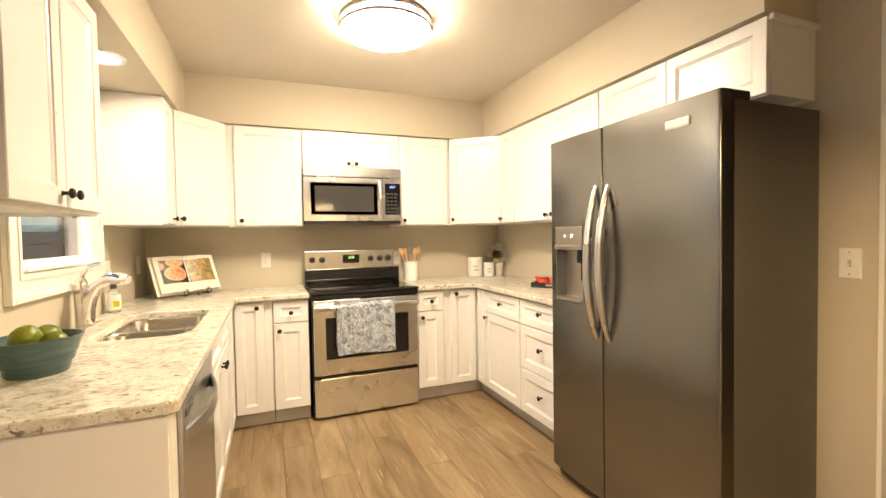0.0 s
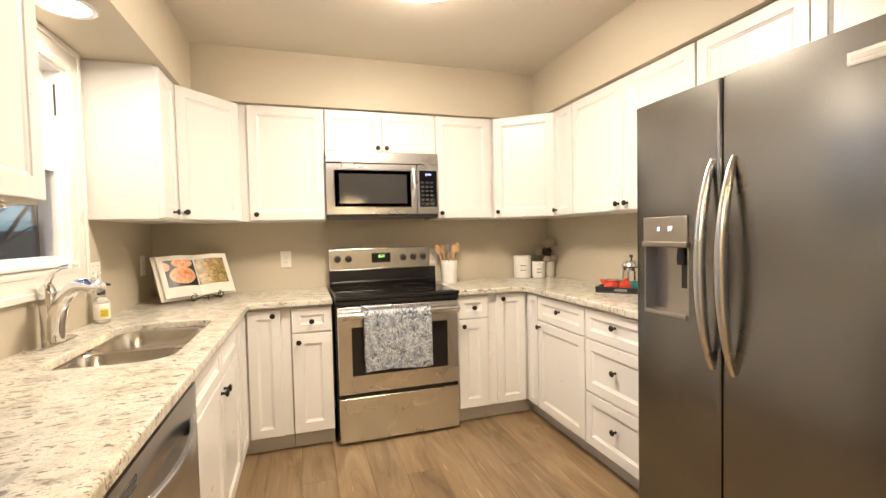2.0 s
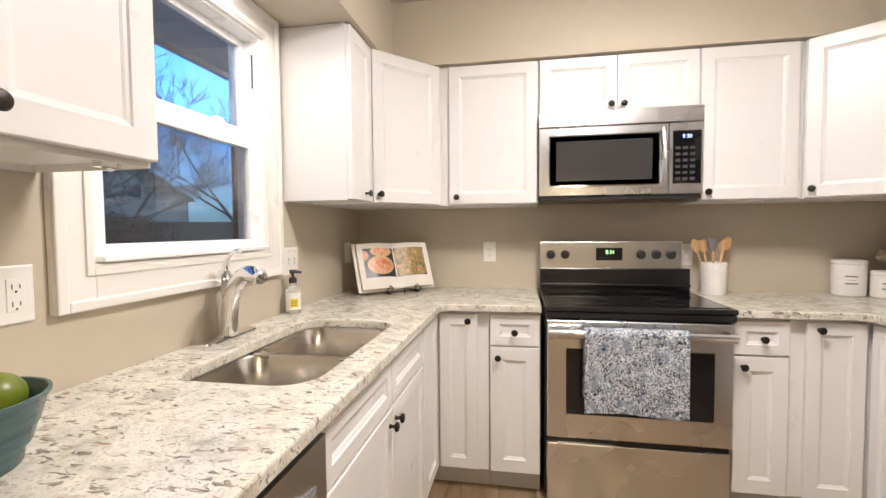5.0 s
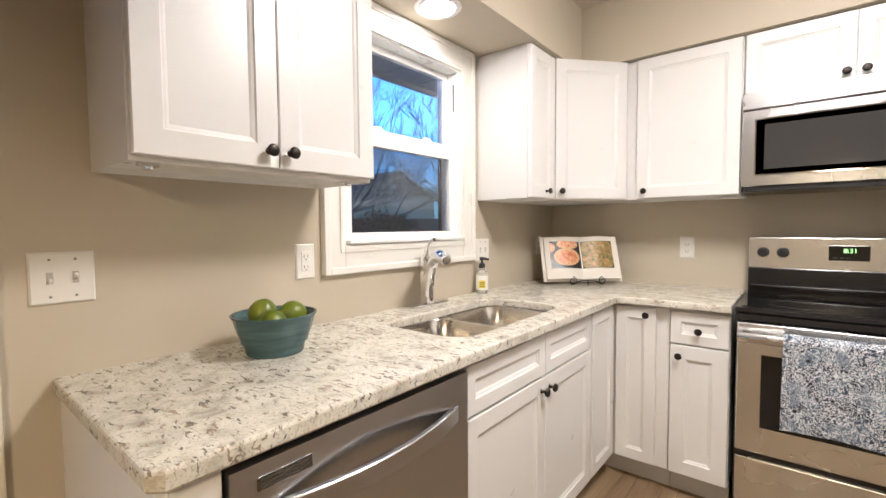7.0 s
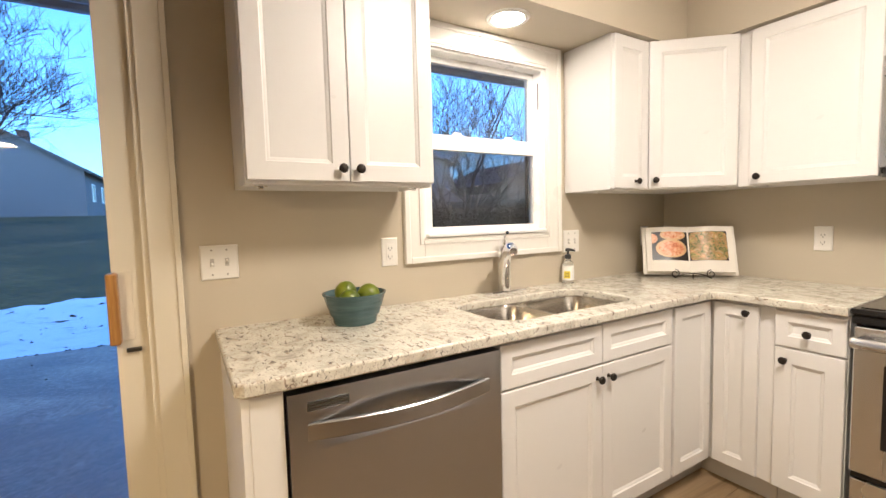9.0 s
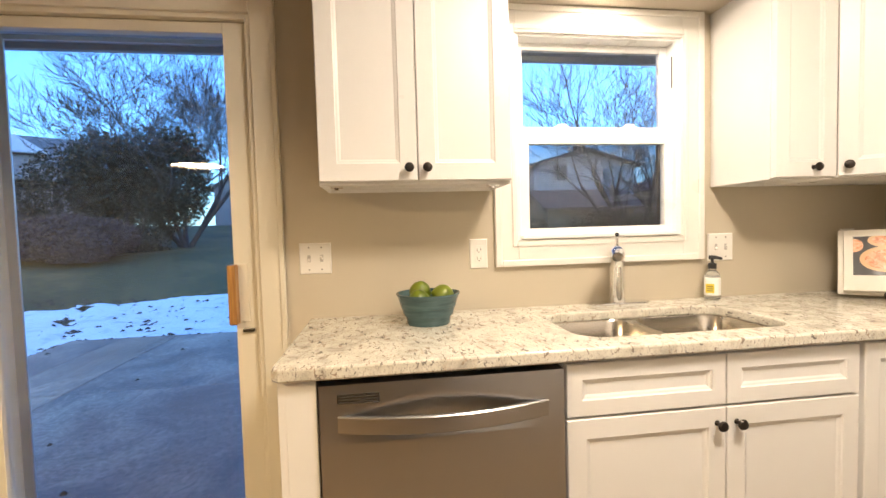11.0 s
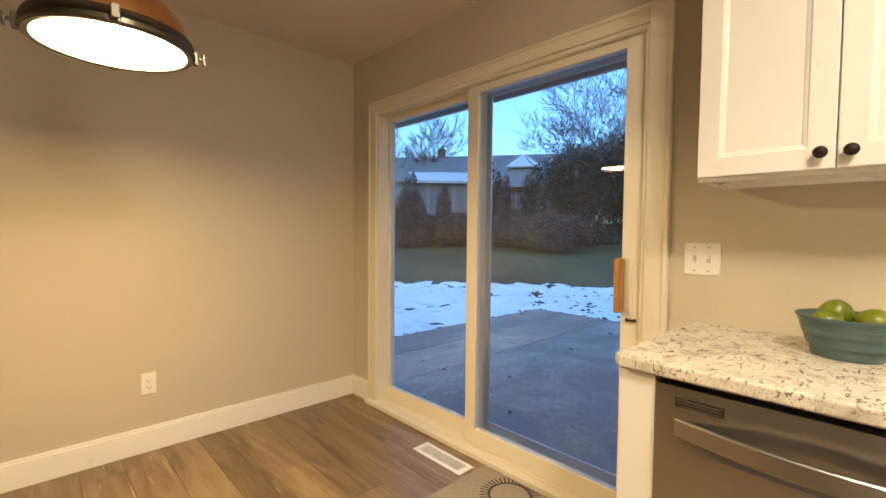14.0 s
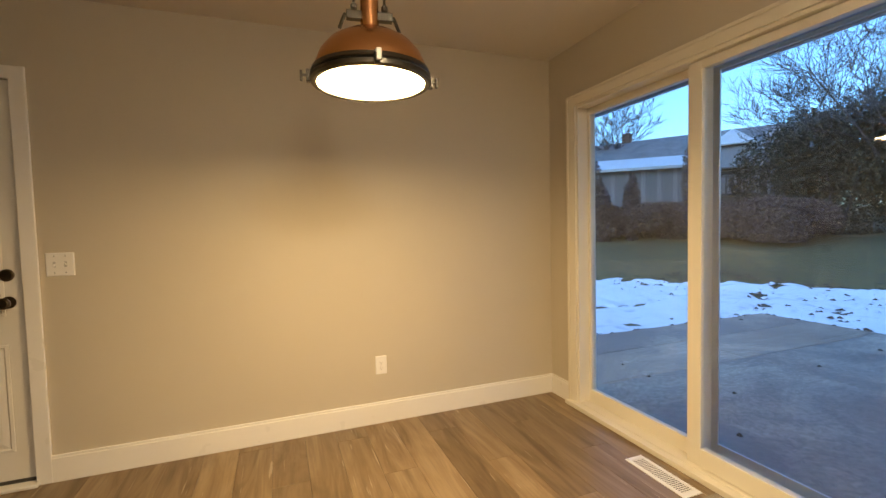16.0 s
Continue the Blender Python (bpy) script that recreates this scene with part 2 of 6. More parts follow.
# A trace of white diffuse paints the room's reflected haze onto the glass.
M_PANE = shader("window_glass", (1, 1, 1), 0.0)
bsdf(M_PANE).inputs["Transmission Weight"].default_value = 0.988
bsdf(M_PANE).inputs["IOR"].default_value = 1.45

# ---- setting: one L of kitchen and dining corner ----
WX, EX, NY, SY, HX = -0.79, 2.11, 4.13, -0.725, 6.4     # inside faces; HX is an added, unseen wall that closes the dining space
CZ, SZ = 2.43, 2.10                                     # ceiling and soffit underside
TH = 0.14                                               # wall thickness
SD0, SD1, SDZ = -0.43, 1.41, 2.04                       # sliding door rough opening
WN0, WN1, WNZ0, WNZ1 = 2.385, 3.115, 1.16, 2.01         # window opening


def wall_with_opening(name, label, along, lo, hi, face, out, z1, openings, material=None):
    """A wall in the plane of `face` that goes `out` metres thick, with rectangular holes (a0, a1, z0, z1)."""
    bm = bmesh.new()
    cuts = sorted(openings)
    strips = []
    pos = lo
    for a0, a1, z0, zt in cuts:
        strips.append((pos, a0, 0, z1))
        if z0 > 0:
            strips.append((a0, a1, 0, z0))
        strips.append((a0, a1, zt, z1))
        pos = a1
    strips.append((pos, hi, 0, z1))
    f0, f1 = sorted((face, face + out))
    for a, b, za, zb in strips:
        if along == 'y':
            quad_box(bm, f0, f1, a, b, za, zb)
        else:
            quad_box(bm, a, b, f0, f1, za, zb)
    bmesh.ops.remove_doubles(bm, verts=bm.verts, dist=0.0005)
    return structure(name, bm, material or M_WALL, label, "wall")


wall_west = wall_with_opening("wall_west", "greige painted wall with window and sliding door openings", 'y', SY - TH, NY + TH, WX, -TH, CZ,
                              [(SD0, SD1, 0.0, SDZ), (WN0, WN1, WNZ0, WNZ1)])
wall_north = structure("wall_north", box(WX, HX, NY, NY + TH, 0, CZ), M_WALL, "greige painted wall behind the range", "wall")
wall_south = wall_with_opening("wall_south", "plain greige painted dining wall with a side door", 'x', WX, HX + TH, SY, -TH, CZ, [(2.265, 3.08, 0.0, 2.02)])
wall_east = structure("wall_east", box(EX, EX + 0.12, 1.265, NY, 0, CZ), M_WALL, "greige painted wall beside the refrigerator", "wall")
# Unseen wall, added far out so that little light bounces back.
wall_far_east = structure("wall_far_east", box(HX, HX + TH, SY, NY, 0, CZ), M_WALL, "unseen greige wall added to close the dining space", "wall")
ceiling = structure("ceiling", box(WX - TH, HX + TH, SY - TH, NY + TH, CZ, CZ + 0.1), M_CEIL, "off-white flat painted ceiling", "ceiling")
subfloor = structure("floor", box(WX - TH, HX + TH, SY - TH, NY + TH, -0.12, -0.006), M_SLOT, "brown wood-look vinyl plank floor", "floor")
SOF_W, SOF_N, SOF_E = -0.455, 3.788, 1.795
soffit_west = structure("soffit_west", box(WX, SOF_W, 1.60, NY, SZ, CZ), M_WALL, "greige soffit over the window cabinets", "soffit")
soffit_north = structure("soffit_north", box(SOF_W, SOF_E, SOF_N, NY, SZ, CZ), M_WALL, "greige soffit over the range wall cabinets", "soffit")
soffit_east = structure("soffit_east", box(SOF_E, EX, 1.468, NY, SZ, CZ), M_WALL, "greige soffit over the refrigerator wall cabinets", "soffit")


def baseboard_run(name, x0, x1, y0, y1, axis):
    """A moulded skirting with a rounded top edge."""
    bm = box(x0, x1, y0, y1, 0.0, 0.124, 0.002)
    if axis == 'S':
        quad_box(bm, x0, x1, y0, y1 - 0.005, 0.124, 0.138, 0.002)
    elif axis == 'W':
        quad_box(bm, x0, x1 - 0.005, y0, y1, 0.124, 0.138, 0.002)
    else:
        quad_box(bm, x0 + 0.005, x1, y0, y1, 0.124, 0.138, 0.002)
    return structure(name, bm, M_TRIM, "white painted baseboard with a stepped top", "baseboard")


baseboard_run("baseboard_south", WX, 2.21, SY, SY + 0.016, 'S')
baseboard_run("baseboard_west", WX, WX + 0.016, SY + 0.016, -0.50, 'W')


# ---- cabinets ----
KNOB = to_mesh("knob", lathe([(0.0085, 0.0), (0.006, -0.003), (0.005, -0.012), (0.008, -0.016), (0.0145, -0.02), (0.0155, -0.024), (0.012, -0.029), (0.004, -0.031)], 16, 'y'), M_KNOB)


def front(cab, kind, x0, x1, z0, z1, knob=None, rail=0.055, at=None):
    """A shaker door or drawer front on a cabinet, with its knob."""
    d = part(kind, shaker(x1 - x0, z1 - z0, rail), M_CAB, cab, at=(at or Matrix()) @ Matrix.Translation((x0, 0, z0)))
    if knob:
        part("knob", KNOB, None, d, "dark bronze round knob", (knob[0] - x0, 0, knob[1] - z0))
    return d


def cabinet(name, m, w, d, z0, z1, label, toe=0.0, category="cabinet"):
    """A cabinet carcass from its front lower corner, x along its face, y into the wall; fronts stand at y = 0."""
    cab = thing(name, m, label, category, "white kitchen cabinets")
    bm = box(0, w, 0.021, d, z0, z1, 0.0015)
    if not toe:
        low = [f for f in bm.faces if f.normal.z < -0.9 and f.calc_area() > 0.02]
        bmesh.ops.inset_region(bm, faces=low, thickness=0.016, depth=-0.014)
    part("body", bm, M_CAB, cab)
    if toe:
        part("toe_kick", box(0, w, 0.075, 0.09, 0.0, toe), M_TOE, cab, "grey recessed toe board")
    return cab


UB, UT = 1.375, 2.098          # wall cabinets
BB, BT, TK = 0.105, 0.866, 0.105   # base cabinets and toe board
CT = 0.902                     # worktop surface
FN, FW, FE = 3.550, -0.183, 1.594  # base front planes
UN, UW, UE = 3.81, -0.478, 1.82    # wall-cabinet front planes


def north(x, z=0.0, y=FN):
    return pose(x + 0.014, y, z)


def west(y1, x=FW):
    """Faces +x; local x runs from y1 towards larger y."""
    return pose(x, y1, 0, 0, 0, 90)


def east(y1, x=FE):
    """Faces -x; local x runs from y1 towards smaller y."""
    return pose(x, y1, 0, 0, 0, -90)


# wall cabinets, west
c = cabinet("wall_cabinet", west(1.658, UW - 0.014), 0.626, UW - 0.014 - WX, UB, UT, "white two-door wall cabinet beside the window")
for bx in (0.03, 0.558):
    br = box(bx, bx + 0.04, 0.060, 0.082, UB - 0.003, UB + 0.010, 0.001)
    quad_box(br, bx + 0.012, bx + 0.028, 0.064, 0.078, UB - 0.010, UB - 0.003, 0.002)
    part("bracket", br, M_CHROME, c, "small metal bracket under the cabinet")
front(c, "door", 0.003, 0.3125, UB + 0.012, UT - 0.006, (0.285, UB + 0.052))
front(c, "door", 0.3155, 0.625, UB + 0.012, UT - 0.006, (0.343, UB + 0.052))
c = cabinet("wall_cabinet", west(3.25, UW), 0.26, UW - WX, UB, UT, "narrow white single-door wall cabinet beside the window")
front(c, "door", 0.003, 0.257, UB + 0.006, UT - 0.006, (0.158, UB + 0.04))


def corner_cabinet(name, poly, a, b, z0, z1, knob_right, label):
    """A wall cabinet across a corner: its door stands between the plan points a and b."""
    cab = thing(name, (a[0], a[1], 0), label, "cabinet", "white kitchen cabinets")
    part("body", prism([(x - a[0], y - a[1]) for x, y in poly], z0, z1, 0.001), M_CAB, cab)
    w = math.hypot(b[0] - a[0], b[1] - a[1])
    ang = math.degrees(math.atan2(b[1] - a[1], b[0] - a[0]))
    turn = pose(0, 0, 0, 0, 0, ang) @ Matrix.Translation((0, -0.021, 0))
    front(cab, "door", 0.006, w - 0.006, z0 + 0.006, z1 - 0.006, (w - 0.035 if knob_right else 0.035, z0 + 0.045), 0.055, turn)
    return cab


corner_cabinet("corner_wall_cabinet", [(WX, NY), (WX, 3.512), (UW - 0.014, 3.512), (-0.221, 3.82), (-0.221, NY)], (UW - 0.014, 3.512), (-0.221, 3.82), UB, UT, False,
               "white angled corner wall cabinet with one door")
corner_cabinet("corner_wall_cabinet", [(1.489, NY), (1.489, 3.82), (UE + 0.02, 3.555), (EX, 3.555), (EX, NY)], (1.489, 3.82), (UE + 0.02, 3.555), UB, UT, False,
               "white angled corner wall cabinet with one door")
# wall cabinets, north
c = cabinet("wall_cabinet", north(-0.233, 0, UN), 0.513, NY - UN, UB, UT, "white single-door wall cabinet beside the microwave")
front(c, "door", 0.055, 0.507, UB + 0.006, UT - 0.006, (0.095, UB + 0.042))
c = cabinet("wall_cabinet", north(0.282, 0, UN), 0.745, NY - UN, 1.823, UT, "short white two-door wall cabinet above the microwave")
front(c, "door", 0.004, 0.371, 1.829, UT - 0.006, (0.343, 1.853), 0.05)
front(c, "door", 0.374, 0.741, 1.829, UT - 0.006, (0.402, 1.853), 0.05)
c = cabinet("wall_cabinet", north(1.029, 0, UN), 0.444, NY - UN, UB, UT, "white single-door wall cabinet beside the microwave")
front(c, "door", 0.004, 0.42, UB + 0.006, UT - 0.006, (0.035, UB + 0.042))
# wall cabinets, east
c = cabinet("wall_cabinet", east(3.553, UE), 0.225, EX - UE, UB, UT, "narrow white single-door wall cabinet")
front(c, "door", 0.004, 0.221, UB + 0.006, UT - 0.006, (0.035, UB + 0.042), 0.045)
c = cabinet("wall_cabinet", east(3.326, UE), 0.94, EX - UE, UB, UT, "white two-door wall cabinet beside the refrigerator")
front(c, "door", 0.004, 0.4685, UB + 0.006, UT - 0.006, (0.435, UB + 0.042))
front(c, "door", 0.4715, 0.936, UB + 0.006, UT - 0.006, (0.505, UB + 0.042))
c = cabinet("wall_cabinet", east(2.384, UE), 0.914, EX - UE, 1.80, UT, "short white two-door cabinet above the refrigerator")
front(c, "door", 0.004, 0.4555, 1.806, UT - 0.006, (0.43, 1.83), 0.05)
front(c, "door", 0.4585, 0.91, 1.806, UT - 0.006, (0.484, 1.83), 0.05)
part("scribe_strip", box(0.9145, 0.932, 0.004, EX - UE, UT - 0.022, UT - 0.001, 0.002), M_CAB, c, "white scribe moulding along the top")

# base cabinets, west
c = thing("end_panel", (FW, 1.582, 0), "white filler panel at the end of the worktop", "panel", "white kitchen cabinets")
part("side_panel", box(WX - FW, 0.0, 0.0, 0.018, 0.0, BT, 0.001), M_CAB, c)
part("front_filler", box(-0.018, 0.002, 0.018, 0.093, 0.0, BT, 0.001), M_CAB, c)
c = cabinet("sink_cabinet", west(2.325), 0.93, FW - WX, BB, BT, "white sink base cabinet with two drawer fronts and doors", TK)
_bm = box(0, 0.93, 0.021, FW - WX, BB, BT)
bmesh.ops.delete(_bm, geom=[f for f in _bm.faces if f.calc_center_median().z > BT - 0.001], context='FACES')
_body = [o for o in c.children if o.name.startswith("body")][0]
_bm.to_mesh(_body.data)
_bm.free()
front(c, "drawer_front", 0.004, 0.4805, 0.708, BT - 0.012, None, 0.045)
front(c, "drawer_front", 0.4835, 0.922, 0.708, BT - 0.012, None, 0.045)
front(c, "door", 0.004, 0.4805, BB + 0.006, 0.70, (0.452, 0.655))
front(c, "door", 0.4835, 0.922, BB + 0.006, 0.70, (0.514, 0.655))


def corner_base(name, poly, doors, toes, label):
    cab = thing(name, (*poly[0], 0), label, "cabinet", "white kitchen cabinets")
    ox, oy = poly[0]
    part("body", prism([(x - ox, y - oy) for x, y in poly], BB, BT), M_CAB, cab)
    for m, w, knob in doors:
        mm = Matrix.Translation((-ox, -oy, 0)) @ m
        front(cab, "door", 0.003, w - 0.003, BB + 0.006, BT - 0.012, knob, 0.05, mm)
    for x0, x1, y0, y1 in toes:
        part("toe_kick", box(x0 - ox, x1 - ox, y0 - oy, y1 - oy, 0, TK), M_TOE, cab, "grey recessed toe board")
    return cab


corner_base("corner_base_cabinet", [(WX, NY), (WX, 3.257), (FW - 0.021, 3.257), (FW - 0.021, FN + 0.021), (0.059, FN + 0.021), (0.059, NY)],
            [(west(3.264), 0.283, None), (north(-0.193), 0.186, (0.142, 0.822))],
            [(FW - 0.09, FW - 0.075, 3.257, FN + 0.075), (FW - 0.09, 0.059, FN + 0.075, FN + 0.09)],
            "white corner base cabinet with a folding door")
c = cabinet("base_cabinet", north(0.048), 0.232, NY - FN, BB, BT, "narrow white base cabinet with drawer beside the range", TK)
front(c, "drawer_front", 0.003, 0.229, 0.71, BT - 0.012, (0.116, 0.775), 0.06)
front(c, "door", 0.003, 0.229, BB + 0.006, 0.702, (0.04, 0.655), 0.06)
c = cabinet("base_cabinet", north(1.08), 0.215, NY - FN, BB, BT, "narrow white base cabinet with drawer beside the range", TK)
front(c, "drawer_front", 0.003, 0.212, 0.71, BT - 0.012, (0.11, 0.78), 0.06)
front(c, "door", 0.003, 0.212, BB + 0.006, 0.702, (0.036, 0.66), 0.06)
corner_base("corner_base_cabinet", [(EX, NY), (1.312, NY), (1.312, FN + 0.021), (FE + 0.021, FN + 0.021), (FE + 0.021, 3.403), (EX, 3.403)],
            [(north(1.352), 0.222, (0.045, 0.825)), (east(FN - 0.006), 0.14, None)],
            [(1.312, FE + 0.09, FN + 0.075, FN + 0.09), (FE + 0.075, FE + 0.09, 3.403, FN + 0.075)],
            "white corner base cabinet with a folding door")
c = cabinet("base_cabinet", east(3.401), 0.506, EX - FE, BB, BT, "white base cabinet with one drawer over a door", TK)
front(c, "drawer_front", 0.004, 0.502, 0.695, BT - 0.012, (0.258, 0.785), 0.045)
front(c, "door", 0.004, 0.502, BB + 0.006, 0.687, (0.03, 0.652))
c = cabinet("drawer_cabinet", east(2.893), 0.54, EX - FE, BB, BT, "white base cabinet with three drawers beside the refrigerator", TK)
front(c, "drawer_front", 0.004, 0.536, 0.695, BT - 0.012, (0.247, 0.79), 0.045)
front(c, "drawer_front", 0.004, 0.536, 0.405, 0.687, (0.247, 0.565))
front(c, "drawer_front", 0.004, 0.536, BB + 0.006, 0.397, (0.247, 0.27))

# ---- worktops ----
OV = 0.024
SX0, SX1, SY0, SY1 = -0.622, -0.262, 2.415, 3.13       # sink cut-out


def sink_outline(grow=0.0, n=6, r=0.09):
    pts = []
    for cx, cy, a0 in ((SX1 - r, SY1 - r, 0), (SX0 + r, SY1 - r, 90), (SX0 + r, SY0 + r, 180), (SX1 - r, SY0 + r, 270)):
        for i in range(n + 1):
            a = radians(a0 + 90 * i / n)
            pts.append((cx + (r + grow) * math.cos(a), cy + (r + grow) * math.sin(a)))
    return pts


def slab(poly, hole=None, z0=BT + 0.002, z1=CT):
    """A worktop slab with eased edges and, if given, a hole."""
    bm = bmesh.new()
    def loop(points, z, inset):
        n = len(points)
        out = []
        for i, (x, y) in enumerate(points):
            p0, p1, p2 = Vector(points[i - 1]), Vector((x, y)), Vector(points[(i + 1) % n])
            d1, d2 = (p1 - p0).normalized(), (p2 - p1).normalized()
            nn = (Vector((-d1.y, d1.x)) + Vector((-d2.y, d2.x))).normalized()
            q = p1 + nn * inset
            out.append(bm.verts.new((q.x, q.y, z)))
        return out
    def skirt(points, sign):
        ls = [loop(points, z0, 0.004 * sign), loop(points, z0 + 0.005, 0), loop(points, z1 - 0.006, 0), loop(points, z1 - 0.002, 0.002 * sign), loop(points, z1, 0.006 * sign)]
        for a, b in zip(ls, ls[1:]):
            for i in range(len(a)):
                j = (i + 1) % len(a)
                bm.faces.new((a[i], a[j], b[j], b[i]))
        return ls[0], ls[-1]
    lo, hi = skirt(poly, 1)
    edges_hi = [bm.edges.get((hi[i], hi[(i + 1) % len(hi)])) for i in range(len(hi))]
    edges_lo = [bm.edges.get((lo[i], lo[(i + 1) % len(lo)])) for i in range(len(lo))]
    if hole:
        l2, h2 = skirt(hole, -1)
        edges_hi += [bm.edges.get((h2[i], h2[(i + 1) % len(h2)])) for i in range(len(h2))]
        edges_lo += [bm.edges.get((l2[i], l2[(i + 1) % len(l2)])) for i in range(len(l2))]
    bmesh.ops.triangle_fill(bm, use_beauty=True, edges=edges_hi)
    bmesh.ops.triangle_fill(bm, use_beauty=True, edges=edges_lo)
    return bm


wt = thing("worktop", (WX, 1.56, CT), "cream granite worktop with grey and brown speckles round the sink", "countertop")
poly = [(WX, 1.57), (FW + OV - 0.02, 1.57), (FW + OV, 1.59), (FW + OV, FN - OV - 0.035), (FW + OV + 0.012, FN - OV - 0.012), (FW + OV + 0.035, FN - OV), (0.298, FN - OV), (0.298, NY), (WX, NY)]
part("slab", slab(poly, sink_outline()), M_GRANITE, wt, at=Matrix.Translation((-WX, -1.56, -CT)))
wt = thing("worktop", (EX, NY, CT), "cream granite worktop with grey and brown speckles between range and refrigerator", "countertop")
poly = [(1.091, NY), (1.091, FN - OV), (FE - OV - 0.035, FN - OV), (FE - OV - 0.012, FN - OV - 0.012), (FE - OV, FN - OV - 0.035), (FE - OV, 2.325), (EX, 2.325), (EX, NY)]
part("slab", slab(poly), M_GRANITE, wt, at=Matrix.Translation((-EX, -NY, -CT)))

# ---- lamps ----
M_NICKEL = brushed("brushed_nickel", (0.30, 0.28, 0.25), 0.35, (1, 1, 30))
M_COPPER = brushed("brushed_copper", (0.70, 0.36, 0.17), 0.26, (1, 1, 40), 0.05)
M_DARK_METAL = shader("dark_aged_steel", (0.10, 0.092, 0.075), 0.3, 0.9)

lamp = thing("ceiling_light", (0.657, 2.65, CZ), "round flush ceiling light with frosted glass and nickel rings", "lamp")
part("base_ring", lathe([(0.10, 0.0), (0.232, 0.0), (0.238, -0.012), (0.228, -0.022), (0.10, -0.022)], 40, hollow=True), M_NICKEL, lamp)
part("diffuser", lathe([(0.22, -0.022), (0.228, -0.05), (0.215, -0.078), (0.17, -0.10), (0.095, -0.115), (0.0, -0.12)], 40), M_CEIL_GLOW, lamp, "glowing frosted glass bowl")


def ring_band(r, z0, z1, t=0.006, segs=48):
    return lathe([(r, z0), (r + t, z0 + 0.002), (r + t, z1 - 0.002), (r, z1), (r - 0.001, z1), (r - 0.001, z0)], segs, hollow=True)


part("upper_band", ring_band(0.240, -0.034, -0.014), M_NICKEL, lamp)
part("lower_band", ring_band(0.240, -0.07, -0.052), M_NICKEL, lamp)
for k in range(3):
    a = radians(35 + 120 * k)
    part("strut", box(-0.006, 0.006, -0.004, 0.004, -0.07, 0.0, 0.001), M_NICKEL, lamp, at=pose(0.246 * math.cos(a), 0.246 * math.sin(a), 0, 0, 0, math.degrees(a) + 90))

lamp = thing("recessed_light", (-0.612, 2.735, SZ), "round white recessed downlight above the sink", "lamp")
part("trim_ring", lathe([(0.066, -0.001), (0.07, -0.006), (0.088, -0.006), (0.094, 0.0), (0.066, 0.0)], 32, hollow=True), M_VINYL, lamp)
part("lens", lathe([(0.066, -0.0005), (0.06, -0.004), (0.0, -0.005)], 32), M_DOWN_GLOW, lamp, "glowing flat lens")

PX, PY, PZ = 0.78, 0.56, 1.736
lamp = thing("pendant_lamp", (PX, PY, PZ), "copper dome pendant lamp with dark metal rim, lit", "lamp")
part("shade", lathe([(0.183, 0.018), (0.181, 0.045), (0.165, 0.083), (0.135, 0.118), (0.09, 0.145), (0.045, 0.158), (0.032, 0.163), (0.030, 0.165), (0.031, 0.158),
                     (0.088, 0.141), (0.132, 0.114), (0.161, 0.081), (0.177, 0.045), (0.179, 0.018)], 48, hollow=True), M_COPPER, lamp, "brushed copper dome")
part("neck", lathe([(0.03, 0.158), (0.03, 0.30), (0.034, 0.305), (0.034, 0.325), (0.02, 0.335), (0.008, 0.34)], 24), M_COPPER, lamp)
part("rim", lathe([(0.176, -0.012), (0.19, -0.014), (0.197, -0.008), (0.197, 0.004), (0.19, 0.012), (0.195, 0.017), (0.192, 0.028), (0.182, 0.030), (0.176, 0.02)], 48, hollow=True), M_DARK_METAL, lamp, "dark steel rim")
part("lens", lathe([(0.178, 0.004), (0.172, -0.004), (0.12, -0.010), (0.0, -0.013)], 40), M_PEND_GLOW, lamp, "glowing frosted lens")
for k in range(4):
    a = -6 + 90 * k
    cl = box(-0.011, 0.011, 0.192, 0.207, -0.014, 0.026, 0.002)
    quad_box(cl, -0.004, 0.004, 0.205, 0.222, 0.004, 0.012, 0.001)
    quad_box(cl, -0.008, 0.008, 0.218, 0.226, -0.01, 0.022, 0.001)
    part("clamp", cl, M_DARK_METAL, lamp, at=pose(0, 0, 0, 0, 0, a))
yk = box(-0.075, 0.075, -0.012, 0.012, 0.235, 0.262, 0.002)
part("crossbar", yk, M_DARK_METAL, lamp, at=pose(0, 0, -0.04, 0, 0, -6))
for s in (-1, 1):
    part("wing_handle", sweep([(s * 0.078, 0, 0.252), (s * 0.084, 0, 0.24), (s * 0.098, 0, 0.205)], 0.006, 8), M_DARK_METAL, lamp, at=pose(0, 0, -0.04, 0, 0, -6))
    part("hanger_rod", sweep([(s * 0.05, 0, 0.25), (s * 0.05, 0, 0.40), (s * 0.02, 0, 0.46)], 0.0045, 8), M_DARK_METAL, lamp, at=pose(0, 0, -0.04, 0, 0, -6))
    part("rod_nut", lathe([(0.011, 0.27), (0.011, 0.284), (0.006, 0.288)], 6), M_DARK_METAL, lamp, at=pose(0, 0, -0.04, 0, 0, -6) @ Matrix.Translation((s * 0.05, 0, 0)))
part("stem", lathe([(0.012, 0.34), (0.012, CZ - PZ - 0.03)], 14), M_DARK_METAL, lamp)
part("canopy", lathe([(0.02, CZ - PZ - 0.035), (0.06, CZ - PZ - 0.022), (0.066, CZ - PZ)], 28), M_DARK_METAL, lamp)

# ---- window ----
win = thing("window_1", (WX, (WN0 + WN1) / 2, WNZ0), "white double-hung window with wide moulded casing over the sink", "window", "", "structure")
WINB = Matrix.Translation((-WX, -(WN0 + WN1) / 2, -WNZ0))


